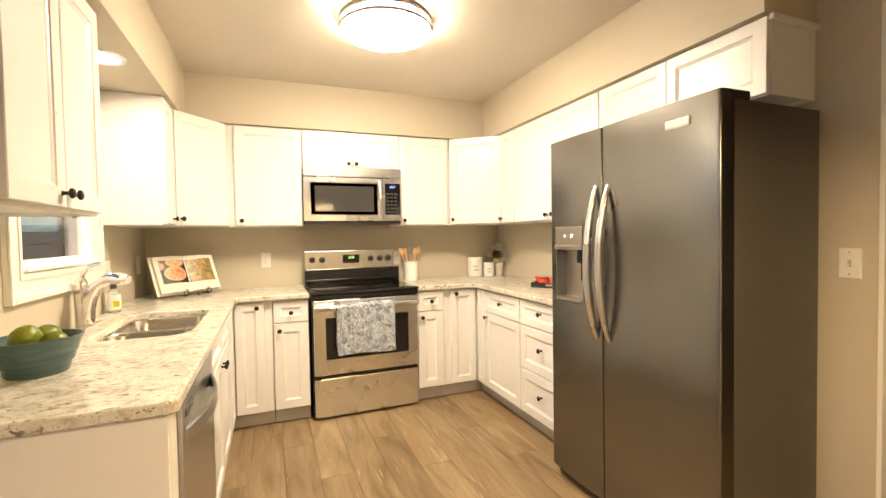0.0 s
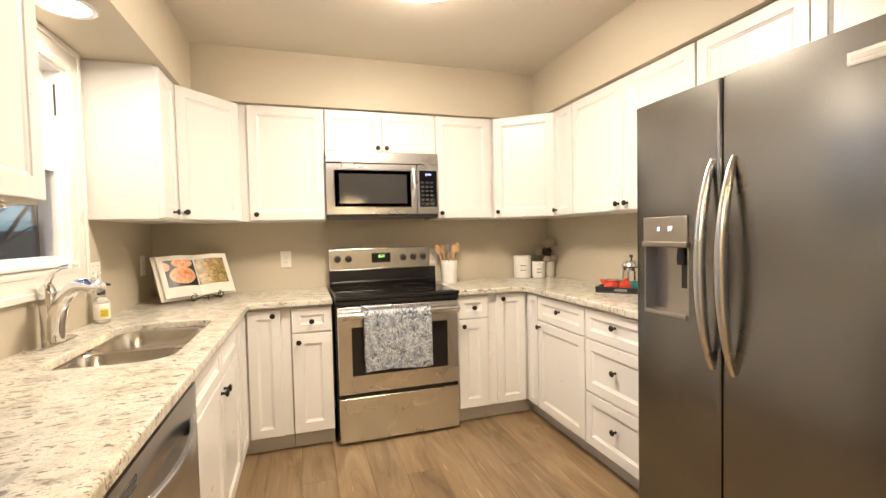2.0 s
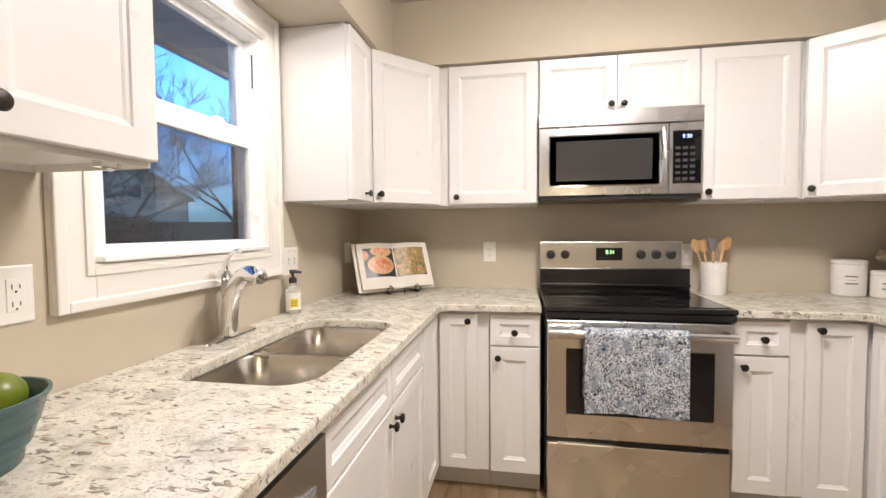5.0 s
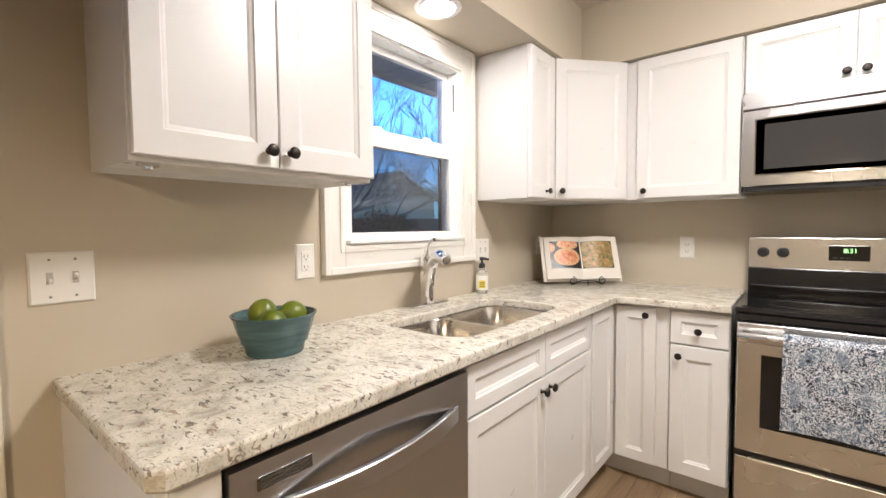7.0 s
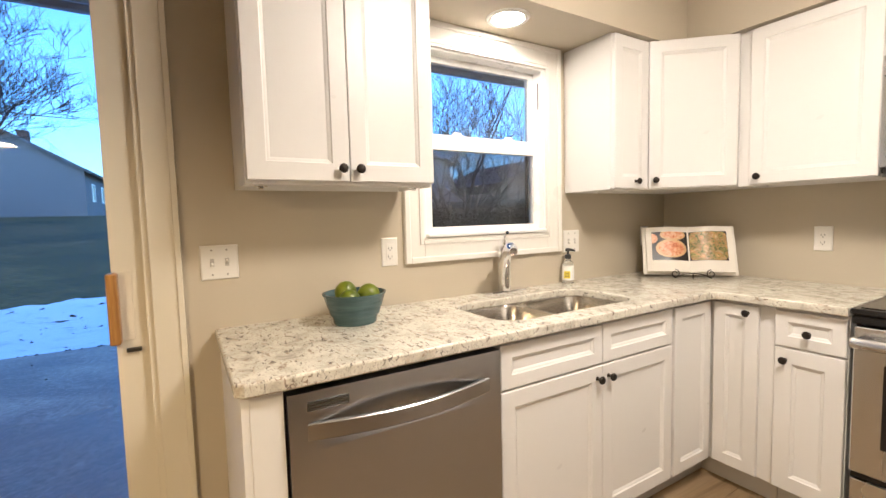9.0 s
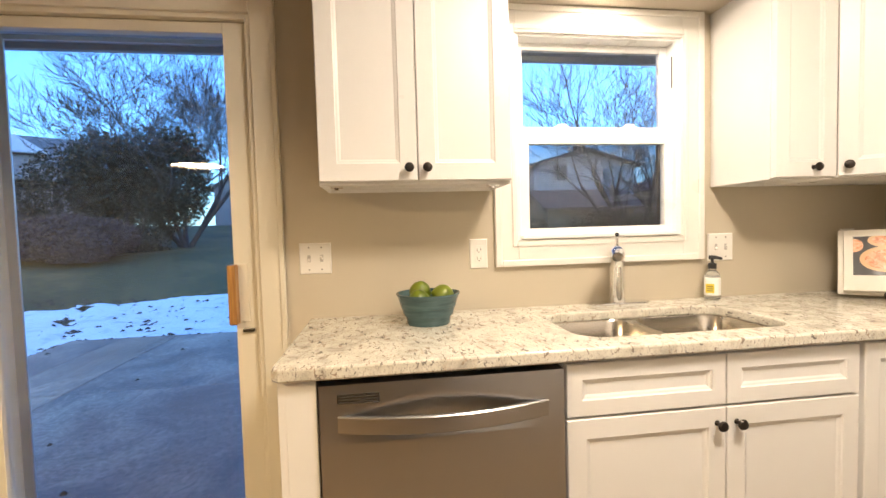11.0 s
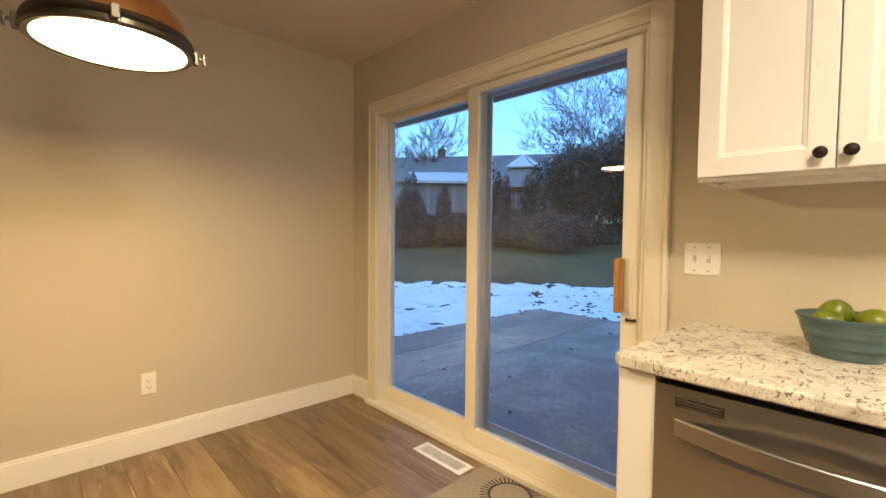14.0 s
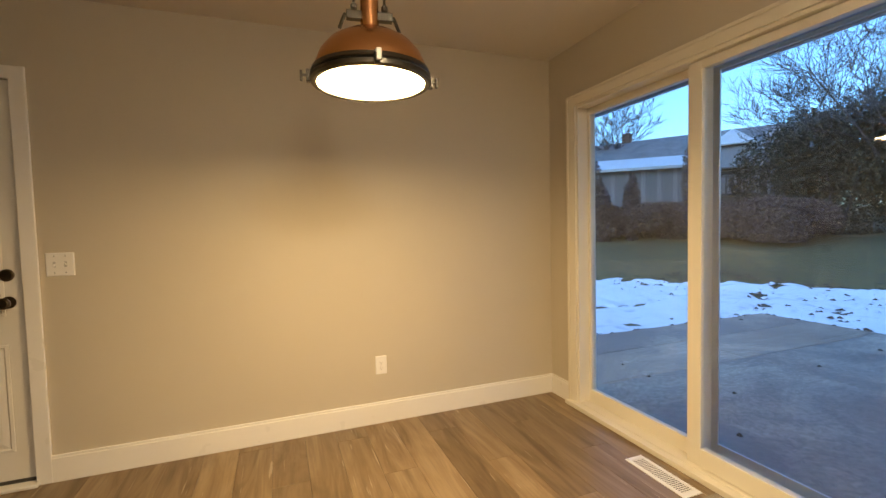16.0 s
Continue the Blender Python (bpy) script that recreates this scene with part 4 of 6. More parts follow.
def scooped_panel(x0, x1, z0, z1, nx=48, nz=70):
    """A dishwasher front with a crescent finger scoop pressed in above the handle."""
    bm = bmesh.new()
    def deep(x, z):
        u = (x - 0.05) / (WD - 0.10)
        if not 0 < u < 1:
            return 0.0
        k = math.sin(math.pi * u)
        t = (z - 0.745) / (0.015 + 0.062 * k ** 0.8)
        d = 0.011 * k
        if t >= 1 or z < 0.70:
            return 0.0
        return d * (1 - t) ** 2 * (1 + 2 * t) if t > 0 else d * max(0.0, 1 + (z - 0.745) / 0.045)
    zs = [z0, 0.3, 0.5, 0.66] + [0.69 + (z1 - 0.69) * i / nz for i in range(nz + 1)]
    cols = [[bm.verts.new((x, -0.014 + deep(x, z), z)) for z in zs] for x in (x0 + (x1 - x0) * i / nx for i in range(nx + 1))]
    for a, b in zip(cols, cols[1:]):
        for k in range(len(zs) - 1):
            bm.faces.new((a[k], b[k], b[k + 1], a[k + 1])).smooth = True
    back = [bm.verts.new(p) for p in ((x0, 0.03, z0), (x1, 0.03, z0), (x1, 0.03, z1), (x0, 0.03, z1))]
    bm.faces.new(back)
    bm.faces.new(cols[0] + [back[3], back[0]])
    bm.faces.new(cols[-1][::-1] + [back[1], back[2]])
    bm.faces.new([c_[0] for c_ in cols] + [back[1], back[0]])
    bm.faces.new([c_[-1] for c_ in cols][::-1] + [back[3], back[2]])
    return bm


part("panel", scooped_panel(0.006, WD - 0.006, 0.115, 0.85), M_STEEL_DW, dw)
part("handle", bowed_strap(WD, 0.728, 0.772), M_STEEL_DW, dw, "bowed flat stainless handle")
vt = part("badge_vent", box(0.05, 0.155, -0.0165, -0.0135, 0.802, 0.826, 0.001), M_STEEL, dw)
for i in range(3):
    part("vent_slot", box(0.055, 0.15, -0.0172, -0.0166, 0.805 + i * 0.007, 0.808 + i * 0.007), M_SLOT, vt)

# ---- refrigerator ----
FX, FY0, FY1, FH = 1.458, 1.39, 2.338, 1.76
FWD = FY1 - FY0
fr = thing("refrigerator", pose(FX, FY1, 0, 0, 0, -90), "large stainless side-by-side refrigerator with dark sides", "refrigerator")
part("case", box(0.008, FWD - 0.008, 0.075, 0.548, 0.03, 1.735, 0.004), M_FRIDGE_SIDE, fr, "dark textured metal case")
GAP = 0.386


def bowed_door(x0, x1, z0, z1, hole=None):
    """A refrigerator door with a gently bowed, edge-rounded face."""
    bm = bmesh.new()
    n = 14
    def face_y(u):
        e = min(u, 1 - u) * (x1 - x0)
        r = 0.007
        return -0.006 * (1 - (2 * u - 1) ** 2) + (0.006 * (1 - math.sqrt(max(0.0, 1 - ((r - e) / r) ** 2))) if e < r else 0.0)
    us = [0, 0.003, 0.008, 0.018] + [0.05 + 0.9 * i / n for i in range(n + 1)] + [0.982, 0.992, 0.997, 1]
    if hole:
        hx0, hx1, hz0, hz1 = hole
        us = sorted(set([round(u, 5) for u in us if not (hx0 - 0.01 < x0 + u * (x1 - x0) < hx0 + 0.01 or hx1 - 0.01 < x0 + u * (x1 - x0) < hx1 + 0.01)] + [(hx0 - x0) / (x1 - x0), (hx1 - x0) / (x1 - x0)]))
        zs = [z0, hz0, hz1, z1]
    else:
        zs = [z0, z1]
    cols = [[bm.verts.new((x0 + u * (x1 - x0), face_y(u), z)) for z in zs] for u in us]
    back = [[bm.verts.new((x0 + u * (x1 - x0), 0.066, z)) for z in (z0, z1)] for u in (0, 1)]
    for i, (a, b) in enumerate(zip(cols, cols[1:])):
        for k in range(len(zs) - 1):
            xm = x0 + (us[i] + us[i + 1]) / 2 * (x1 - x0)
            if hole and k == 1 and hole[0] < xm < hole[1]:
                continue
            bm.faces.new((a[k], b[k], b[k + 1], a[k + 1])).smooth = True
    bm.faces.new([c_[0] for c_ in cols][::-1] + [back[0][0], back[1][0]])
    bm.faces.new([c_[-1] for c_ in cols] + [back[1][1], back[0][1]])
    bm.faces.new(cols[0] + [back[0][1], back[0][0]])
    bm.faces.new(cols[-1][::-1] + [back[1][0], back[1][1]])
    bm.faces.new((back[0][0], back[0][1], back[1][1], back[1][0]))
    return bm


fd = part("freezer_door", bowed_door(0.0, GAP - 0.003, 0.05, FH, (0.045, 0.262, 0.945, 1.322)), M_STEEL, fr)
rd = part("fridge_door", bowed_door(GAP + 0.003, FWD, 0.05, FH), M_STEEL, fr)


def fridge_handle(x):
    us = [k / 16 for k in range(17)]
    pts = [(x, -0.002 - 0.058 * math.sin(math.pi * u) ** 0.75, 0.80 + 0.697 * u) for u in us]
    return sweep(pts, [0.011 + 0.010 * math.sin(math.pi * u) ** 0.7 for u in us], 14, 0.75)


part("handle", fridge_handle(GAP - 0.032), M_STEEL_H, fd, "long bowed stainless handle")
part("handle", fridge_handle(GAP + 0.046), M_STEEL_H, rd, "long bowed stainless handle")
M_DISP = brushed("satin_grey_panel", (0.46, 0.43, 0.39), 0.35, (1, 1, 30))
M_DISP_IN = brushed("recess_grey_metal", (0.48, 0.46, 0.43), 0.32, (1, 1, 30))
part("dispenser_panel", box(0.047, 0.26, -0.010, 0.03, 1.222, 1.32, 0.004), M_DISP, fd)
rc = part("dispenser_recess", box(0.053, 0.254, 0.055, 0.062, 0.948, 1.222), M_DISP_IN, fd, "grey dispenser recess")
part("side_wall", box(0.047, 0.053, -0.004, 0.062, 0.948, 1.222), M_DISP_IN, rc)
part("side_wall", box(0.254, 0.26, -0.004, 0.062, 0.948, 1.222), M_DISP_IN, rc)
part("drip_ledge", box(0.053, 0.254, -0.012, 0.055, 0.946, 0.962, 0.003), M_DISP_IN, rc)
part("recess_top", box(0.053, 0.254, 0.02, 0.055, 1.205, 1.222), M_DISP_IN, rc)
part("dispenser_bar", box(0.045, 0.262, -0.016, 0.01, 1.205, 1.226, 0.004), M_DISP, fd)
part("water_spout", lathe([(0.018, 1.14), (0.02, 1.16), (0.016, 1.205)], 14), M_BLACK_PLASTIC, fd, at=(0.20, 0.03, 0))
part("paddle", prism([(0.18, 0.045), (0.222, 0.045), (0.222, 0.05), (0.18, 0.05)], 1.05, 1.14, 0.002), M_BLACK_PLASTIC, fd)
part("display_icon", box(0.122, 0.132, -0.0112, -0.0104, 1.266, 1.28), M_LED_W, fd, "small lit icon")
text_part("display_digits", "37", 0.024, pose(0.182, -0.0108, 1.273, 90, 0, 0), M_LED_W, fd, "pale lit digits")
bd = part("badge", box(FWD - 0.215, FWD - 0.112, -0.0085, 0.0, 1.664, 1.698, 0.002), M_PLATE, rd, "silver nameplate")
part("badge_bar", box(FWD - 0.205, FWD - 0.122, -0.0095, -0.0086, 1.675, 1.688), M_DISP_IN, bd)
part("hinge_cover", prism([(FWD - 0.085, 0.03), (FWD - 0.01, 0.03), (FWD - 0.01, 0.16), (FWD - 0.05, 0.19), (FWD - 0.085, 0.16)], 1.735, 1.768, 0.005), M_BLACK_PLASTIC, fr)
part("hinge_cover", prism([(0.01, 0.03), (0.085, 0.03), (0.085, 0.16), (0.05, 0.19), (0.01, 0.16)], 1.735, 1.768, 0.005), M_BLACK_PLASTIC, fr)
part("kick_grille", box(0.02, FWD - 0.02, 0.03, 0.06, 0.012, 0.048), M_BLACK_PLASTIC, fr)
for xx in (0.06, FWD - 0.06):
    part("roller_foot", lathe([(0.018, 0.0), (0.018, 0.03)], 12), M_BLACK_PLASTIC, fr, at=(xx, 0.1, 0))
    part("roller_foot", lathe([(0.018, 0.0), (0.018, 0.03)], 12), M_BLACK_PLASTIC, fr, at=(xx, 0.47, 0))

# ---- sink and faucet ----
def basin(y0, y1, z_top, depth, r=0.075, n=6):
    """A deep rounded bowl with thin walls."""
    bm = bmesh.new()
    x0, x1 = SX0 - 0.004, SX1 + 0.004
    def ring(inset, z, rr):
        pts = []
        for cx, cy, a0 in ((x1 - rr - inset, y1 - rr - inset, 0), (x0 + rr + inset, y1 - rr - inset, 90), (x0 + rr + inset, y0 + rr + inset, 180), (x1 - rr - inset, y0 + rr + inset, 270)):
            for i in range(n + 1):
                a = radians(a0 + 90 * i / n)
                pts.append(bm.verts.new((cx + rr * math.cos(a), cy + rr * math.sin(a), z)))
        return pts
    ls = [ring(-0.016, z_top - 0.002, r + 0.016), ring(-0.016, z_top, r + 0.016), ring(0, z_top, r), ring(0.003, z_top - 0.006, r), ring(0.012, z_top - depth * 0.6, r), ring(0.018, z_top - depth + 0.03, r * 0.9),
          ring(0.032, z_top - depth + 0.006, r * 0.8), ring(0.05, z_top - depth, r * 0.7)]
    for a, b in zip(ls, ls[1:]):
        for i in range(len(a)):
            bm.faces.new((a[i], a[(i + 1) % len(a)], b[(i + 1) % len(a)], b[i])).smooth = True
    bm.faces.new(ls[-1])
    return bm


sk = thing("kitchen_sink", ((SX0 + SX1) / 2, (SY0 + SY1) / 2, BT - 0.2), "double-bowl stainless undermount sink", "sink")
SKM = Matrix.Translation((-(SX0 + SX1) / 2, -(SY0 + SY1) / 2, -(BT - 0.2)))
for y0, y1 in ((SY0 - 0.004, 2.752), (2.768, SY1 + 0.004)):
    bw = part("bowl", basin(y0, y1, BT + 0.0005, 0.19), M_SINK, sk, at=SKM)
    part("drain", lathe([(0.0, 0.0), (0.042, 0.0), (0.044, 0.003), (0.03, 0.004), (0.02, 0.001), (0.0, 0.001)], 24), M_CHROME, bw, at=((SX0 + SX1) / 2, (y0 + y1) / 2, BT - 0.1893))

for x0, x1 in ((SX0 - 0.02, SX0 + 0.06), (SX1 - 0.06, SX1 + 0.02)):
    part("flange", box(x0, x1, 2.738, 2.782, BT - 0.006, BT - 0.003), M_SINK, sk, at=SKM)
part("divider_cap", box(SX0, SX1, 2.7535, 2.7665, BT - 0.02, BT + 0.001, 0.004), M_SINK, sk, at=SKM)
FCX, FCY = -0.728, 2.785
fc = thing("kitchen_faucet", (FCX, FCY, CT), "chrome single-lever pull-out kitchen faucet", "faucet")


def oval_plate(lx, ly, h, n=28):
    pts = []
    for i in range(n):
        a = 2 * math.pi * i / n
        pts.append((lx * math.copysign(abs(math.cos(a)) ** 0.9, math.cos(a)), (ly - lx) * (1 if math.sin(a) > 0 else -1) + lx * math.sin(a)))
    return prism(pts, 0.0, h, 0.005)


part("deck_plate", oval_plate(0.034, 0.130, 0.014), M_CHROME, fc)
TURNED = pose(0, 0, 0, 0, 0, -29)
part("body", sweep([(0.0, 0, 0.006), (-0.002, 0, 0.05), (-0.005, 0, 0.12), (-0.010, 0, 0.176)], [0.032, 0.030, 0.029, 0.030], 20), M_CHROME, fc, at=TURNED)
part("spout", sweep([(0.008, 0, 0.02), (0.016, 0, 0.08), (0.030, 0, 0.14), (0.055, 0, 0.185), (0.085, 0, 0.212), (0.105, 0, 0.219)], [0.028, 0.026, 0.024, 0.023, 0.022, 0.023], 18), M_CHROME, fc, at=TURNED @ Matrix.Diagonal((1.3, 1, 1, 1)))
part("spray_head", sweep([(0.098, 0, 0.218), (0.112, 0, 0.221), (0.138, 0, 0.22), (0.162, 0, 0.214), (0.175, 0, 0.21)], [0.022, 0.025, 0.027, 0.025, 0.018], 18), M_CHROME, fc, at=TURNED @ Matrix.Diagonal((1.3, 1, 1, 1)))
part("collar", lathe([(0.028, 0.17), (0.029, 0.176), (0.028, 0.183)], 24), M_CHROME, fc, at=TURNED @ Matrix.Translation((-0.010, 0, 0)))
part("valve_dome", lathe([(0.026, 0.182), (0.025, 0.20), (0.017, 0.222), (0.0, 0.23)], 20), M_CHROME, fc, at=TURNED @ Matrix.Translation((-0.010, 0, 0)))
part("lever", sweep([(-0.012, 0, 0.205), (0.0, 0, 0.24), (0.025, 0, 0.268), (0.065, 0, 0.284), (0.098, 0, 0.287)], [0.012, 0.010, 0.0075, 0.0065, 0.008], 12), M_CHROME, fc, at=TURNED)

# ---- soap bottle ----
M_CLEAR = shader("clear_bottle_plastic", (0.93, 0.95, 0.92), 0.08)
bsdf(M_CLEAR).inputs["Transmission Weight"].default_value = 0.85
bsdf(M_CLEAR).inputs["IOR"].default_value = 1.4
M_LABEL = shader("white_paper_label", (0.82, 0.82, 0.78), 0.5)
M_YELLOW = shader("yellow_print", (0.75, 0.60, 0.06), 0.5)
so = thing("soap_bottle", pose(-0.735, 3.215, CT, 0, 0, 35), "clear hand soap bottle with yellow label and black pump", "bottle")
part("bottle", sweep([(0, 0, 0.0), (0, 0, 0.004), (0, 0, 0.095), (0, 0, 0.112), (0, 0, 0.122), (0, 0, 0.135)], [0.026, 0.030, 0.030, 0.024, 0.014, 0.013], 24), M_CLEAR, so)
lb = part("label", sweep([(0, 0, 0.02), (0, 0, 0.092)], [0.0305, 0.0305], 24), M_LABEL, so)
part("label_patch", box(-0.016, 0.016, -0.0318, -0.0306, 0.03, 0.068, 0.0004), M_YELLOW, so)
for i in range(3):
    part("label_line", box(-0.012, 0.012, -0.0325, -0.0319, 0.038 + i * 0.009, 0.041 + i * 0.009), M_SLOT, so)
part("collar", lathe([(0.016, 0.13), (0.016, 0.15), (0.012, 0.154)], 20), M_BLACK_PLASTIC, so)
part("pump_stem", lathe([(0.006, 0.15), (0.006, 0.172)], 12), M_BLACK_PLASTIC, so)
part("pump_head", sweep([(-0.012, 0, 0.176), (0.01, 0, 0.177), (0.036, 0, 0.172)], [0.009, 0.008, 0.005], 12), M_BLACK_PLASTIC, so)

# ---- cookbook on a wire stand ----
M_PAGE = painted("cream_page_paper", (0.83, 0.79, 0.71), 0.7, 0.02, 200.0, 0.05)
M_PAGE_EDGE = painted("page_block_edge", (0.74, 0.66, 0.50), 0.8, 0.06, 300.0, 0.3)
M_COVER = painted("white_book_cover", (0.78, 0.75, 0.68), 0.5, 0.03, 90.0, 0.05)
M_PHOTO_DARK = painted("dark_photo_print", (0.022, 0.018, 0.016), 0.35, 0.4, 20.0, 0.0)
M_PIZZA = shader("pizza_print", (0.7, 0.3, 0.12), 0.4)
_v = coords(M_PIZZA)
_n = tex_noise(M_PIZZA, _v, 60.0, 4, 0.6, 0.5)
put(M_PIZZA, ramp(M_PIZZA, _n, [(0.3, (0.42, 0.09, 0.035)), (0.45, (0.66, 0.25, 0.11)), (0.6, (0.78, 0.48, 0.30)), (0.75, (0.85, 0.70, 0.52))]), "Base Color")
M_CRUST = painted("crust_print", (0.72, 0.46, 0.24), 0.4, 0.15, 60.0, 0.0)
M_PASTA = shader("pasta_print", (0.5, 0.4, 0.15), 0.4)
_v = coords(M_PASTA)
_vo = node(M_PASTA, "TexVoronoi", [(_v, "Vector")], Scale=30.0)
_n = tex_noise(M_PASTA, _v, 42.0, 3, 0.6, 1.6)
_c = ramp(M_PASTA, _n, [(0.30, (0.045, 0.075, 0.02)), (0.40, (0.17, 0.21, 0.05)), (0.46, (0.60, 0.46, 0.17)), (0.54, (0.66, 0.28, 0.10)), (0.62, (0.74, 0.52, 0.26)), (0.72, (0.78, 0.66, 0.45))])
put(M_PASTA, mix(M_PASTA, ramp(M_PASTA, _vo.outputs["Distance"], [(0.0, 0.0), (0.6, 0.5)]), _c, (0.05, 0.07, 0.02)), "Base Color")


def page_y(x):
    """How far the open pages bulge, at x metres from the spine."""
    u = abs(x) / 0.205
    return -(0.030 * math.sin(min(1.0, u * 1.25 + 0.10) * math.pi * 0.62) - 0.012 * u * u)


def page_patch(x0, x1, z0, z1, off, n=10):
    bm = bmesh.new()
    cols = []
    for i in range(n + 1):
        x = x0 + (x1 - x0) * i / n
        cols.append([bm.verts.new((x, page_y(x) - off, z)) for z in (z0, z1)])
    for a, b in zip(cols, cols[1:]):
        bm.faces.new((a[0], b[0], b[1], a[1])).smooth = True
    return bm


def page_disc(cx, cz, rx, rz, off, xmin, xmax, zmin=-1, zmax=1, n=30):
    bm = bmesh.new()
    def clampx(x):
        return min(max(x, xmin), xmax)
    loops = []
    for q in (0.0, 0.2, 0.4, 0.6, 0.8, 1.0):
        loop = []
        for i in range(n if q else 1):
            a = 2 * math.pi * i / n
            x = clampx(cx + q * rx * math.cos(a))
            loop.append(bm.verts.new((x, page_y(x) - off, min(max(cz + q * rz * math.sin(a), zmin), zmax))))
        loops.append(loop)
    for p0, p1 in zip(loops, loops[1:]):
        for i in range(n):
            j = (i + 1) % n
            bm.faces.new((p0[0], p1[i], p1[j]) if len(p0) == 1 else (p0[i], p1[i], p1[j], p0[j]))
    bmesh.ops.dissolve_degenerate(bm, dist=0.0002, edges=bm.edges)
    return bm


def page_block(sign):
    bm = bmesh.new()
    n = 12
    f, b = [], []
    for i in range(n + 1):
        x = sign * 0.205 * i / n
        f.append([bm.verts.new((x, page_y(x), z)) for z in (0.01, 0.275)])
        b.append([bm.verts.new((x, 0.006, z)) for z in (0.01, 0.275)])
    for i in range(n):
        bm.faces.new((f[i][0], f[i + 1][0], f[i + 1][1], f[i][1])).smooth = True
        bm.faces.new((b[i][0], b[i][1], b[i + 1][1], b[i + 1][0]))
        bm.faces.new((f[i][0], b[i][0], b[i + 1][0], f[i + 1][0]))
        bm.faces.new((f[i][1], f[i + 1][1], b[i + 1][1], b[i][1]))
    bm.faces.new((f[n][0], b[n][0], b[n][1], f[n][1]))
    return bm


BOOK = pose(-0.456, 3.85, CT + 0.018, 0, 0, 41.5) @ pose(0, 0, 0, -23, 0, 0) @ Matrix.Diagonal((1.04, 1.0, 0.98, 1.0))
bk = thing("cookbook", BOOK, "open cookbook with food photographs on a black wire stand", "book")
part("cover", box(-0.222, 0.222, 0.007, 0.012, 0.0, 0.285, 0.001), M_COVER, bk)
part("page_block", page_block(-1), M_PAGE, bk)
part("page_block", page_block(1), M_PAGE, bk)
pl = part("photo", page_patch(-0.178, -0.004, 0.075, 0.245, 0.0006), M_PHOTO_DARK, bk, "dark photograph of three pizzas")
part("crust", page_disc(-0.085, 0.145, 0.075, 0.055, 0.0012, -0.176, -0.006), M_CRUST, pl)
part("pizza", page_disc(-0.083, 0.143, 0.062, 0.043, 0.0018, -0.176, -0.006), M_PIZZA, pl)
part("crust", page_disc(-0.075, 0.226, 0.062, 0.032, 0.0012, -0.176, -0.006, 0.1, 0.245), M_CRUST, pl)
part("pizza", page_disc(-0.073, 0.227, 0.051, 0.024, 0.0018, -0.176, -0.006, 0.1, 0.245), M_PIZZA, pl)
part("pizza", page_disc(-0.178, 0.205, 0.03, 0.03, 0.0014, -0.178, -0.006), M_PIZZA, pl)
pr_ = part("photo", page_patch(0.004, 0.178, 0.075, 0.245, 0.0006), M_PHOTO_DARK, bk, "dark photograph of a pasta dish")
part("pasta", page_disc(0.09, 0.16, 0.112, 0.108, 0.0012, 0.006, 0.177, 0.077, 0.243), M_PASTA, pr_)

st = thing("book_stand", pose(-0.456, 3.85, CT, 0, 0, 41.5), "black wrought wire book stand with scrolled front", "stand")


def spiral(cx, cz, r0, turns, flip, n=26):
    return [(cx + flip * (r0 * (1 - 0.6 * i / n)) * math.cos(math.pi / 2 + 2 * math.pi * turns * i / n), -0.062, cz + (r0 * (1 - 0.6 * i / n)) * math.sin(math.pi / 2 + 2 * math.pi * turns * i / n) * 1.0) for i in range(n + 1)]


for s in (-1, 1):
    part("scroll", sweep(spiral(s * 0.085, 0.030, 0.022, 1.25, s), 0.0028, 6), M_KNOB, st)
    part("front_curve", sweep(arc_points((0, -0.062, 0.030), (s * 0.045, -0.062, 0.034), (s * 0.085, -0.062, 0.008), 10), 0.0028, 6), M_KNOB, st)
    part("ledge_wire", sweep([(s * 0.085, -0.062, 0.008), (s * 0.085, 0.0, 0.008), (s * 0.08, 0.015, 0.012), (s * 0.05, 0.11, 0.22)], 0.003, 6), M_KNOB, st)
part("back_leg", sweep([(0, 0.10, 0.20), (0, 0.13, 0.08), (0, 0.155, 0.003)], 0.003, 6), M_KNOB, st)
part("back_bar", sweep([(-0.05, 0.11, 0.22), (0.0, 0.105, 0.235), (0.05, 0.11, 0.22)], 0.003, 6), M_KNOB, st)
part("front_foot", sweep([(0, -0.062, 0.030), (0, -0.064, 0.012), (0, -0.07, 0.003)], 0.0028, 6), M_KNOB, st)

# ---- bowl of limes ----
M_TEAL = shader("teal_glazed_ceramic", (0.06, 0.16, 0.16), 0.25)
_v = coords(M_TEAL, (1, 1, 1))
_n = tex_noise(M_TEAL, coords(M_TEAL, (1, 1, 9)), 9.0, 4)
put(M_TEAL, ramp(M_TEAL, _n, [(0.3, (0.040, 0.085, 0.095)), (0.7, (0.085, 0.155, 0.165))]), "Base Color")
bump(M_TEAL, _n, 0.25, 0.002)
M_LIME = shader("green_citrus_skin", (0.30, 0.42, 0.035), 0.35)
_v = coords(M_LIME, (1, 1, 1), True)
put(M_LIME, ramp(M_LIME, tex_noise(M_LIME, _v, 14.0, 3), [(0.3, (0.095, 0.14, 0.010)), (0.55, (0.165, 0.205, 0.014)), (0.8, (0.28, 0.29, 0.03))]), "Base Color")
bump(M_LIME, tex_noise(M_LIME, _v, 220.0, 2), 0.25, 0.001)
BX, BY = -0.59, 2.002
bo = thing("fruit_bowl", (BX, BY, CT), "teal ribbed ceramic bowl holding green citrus fruit", "bowl")
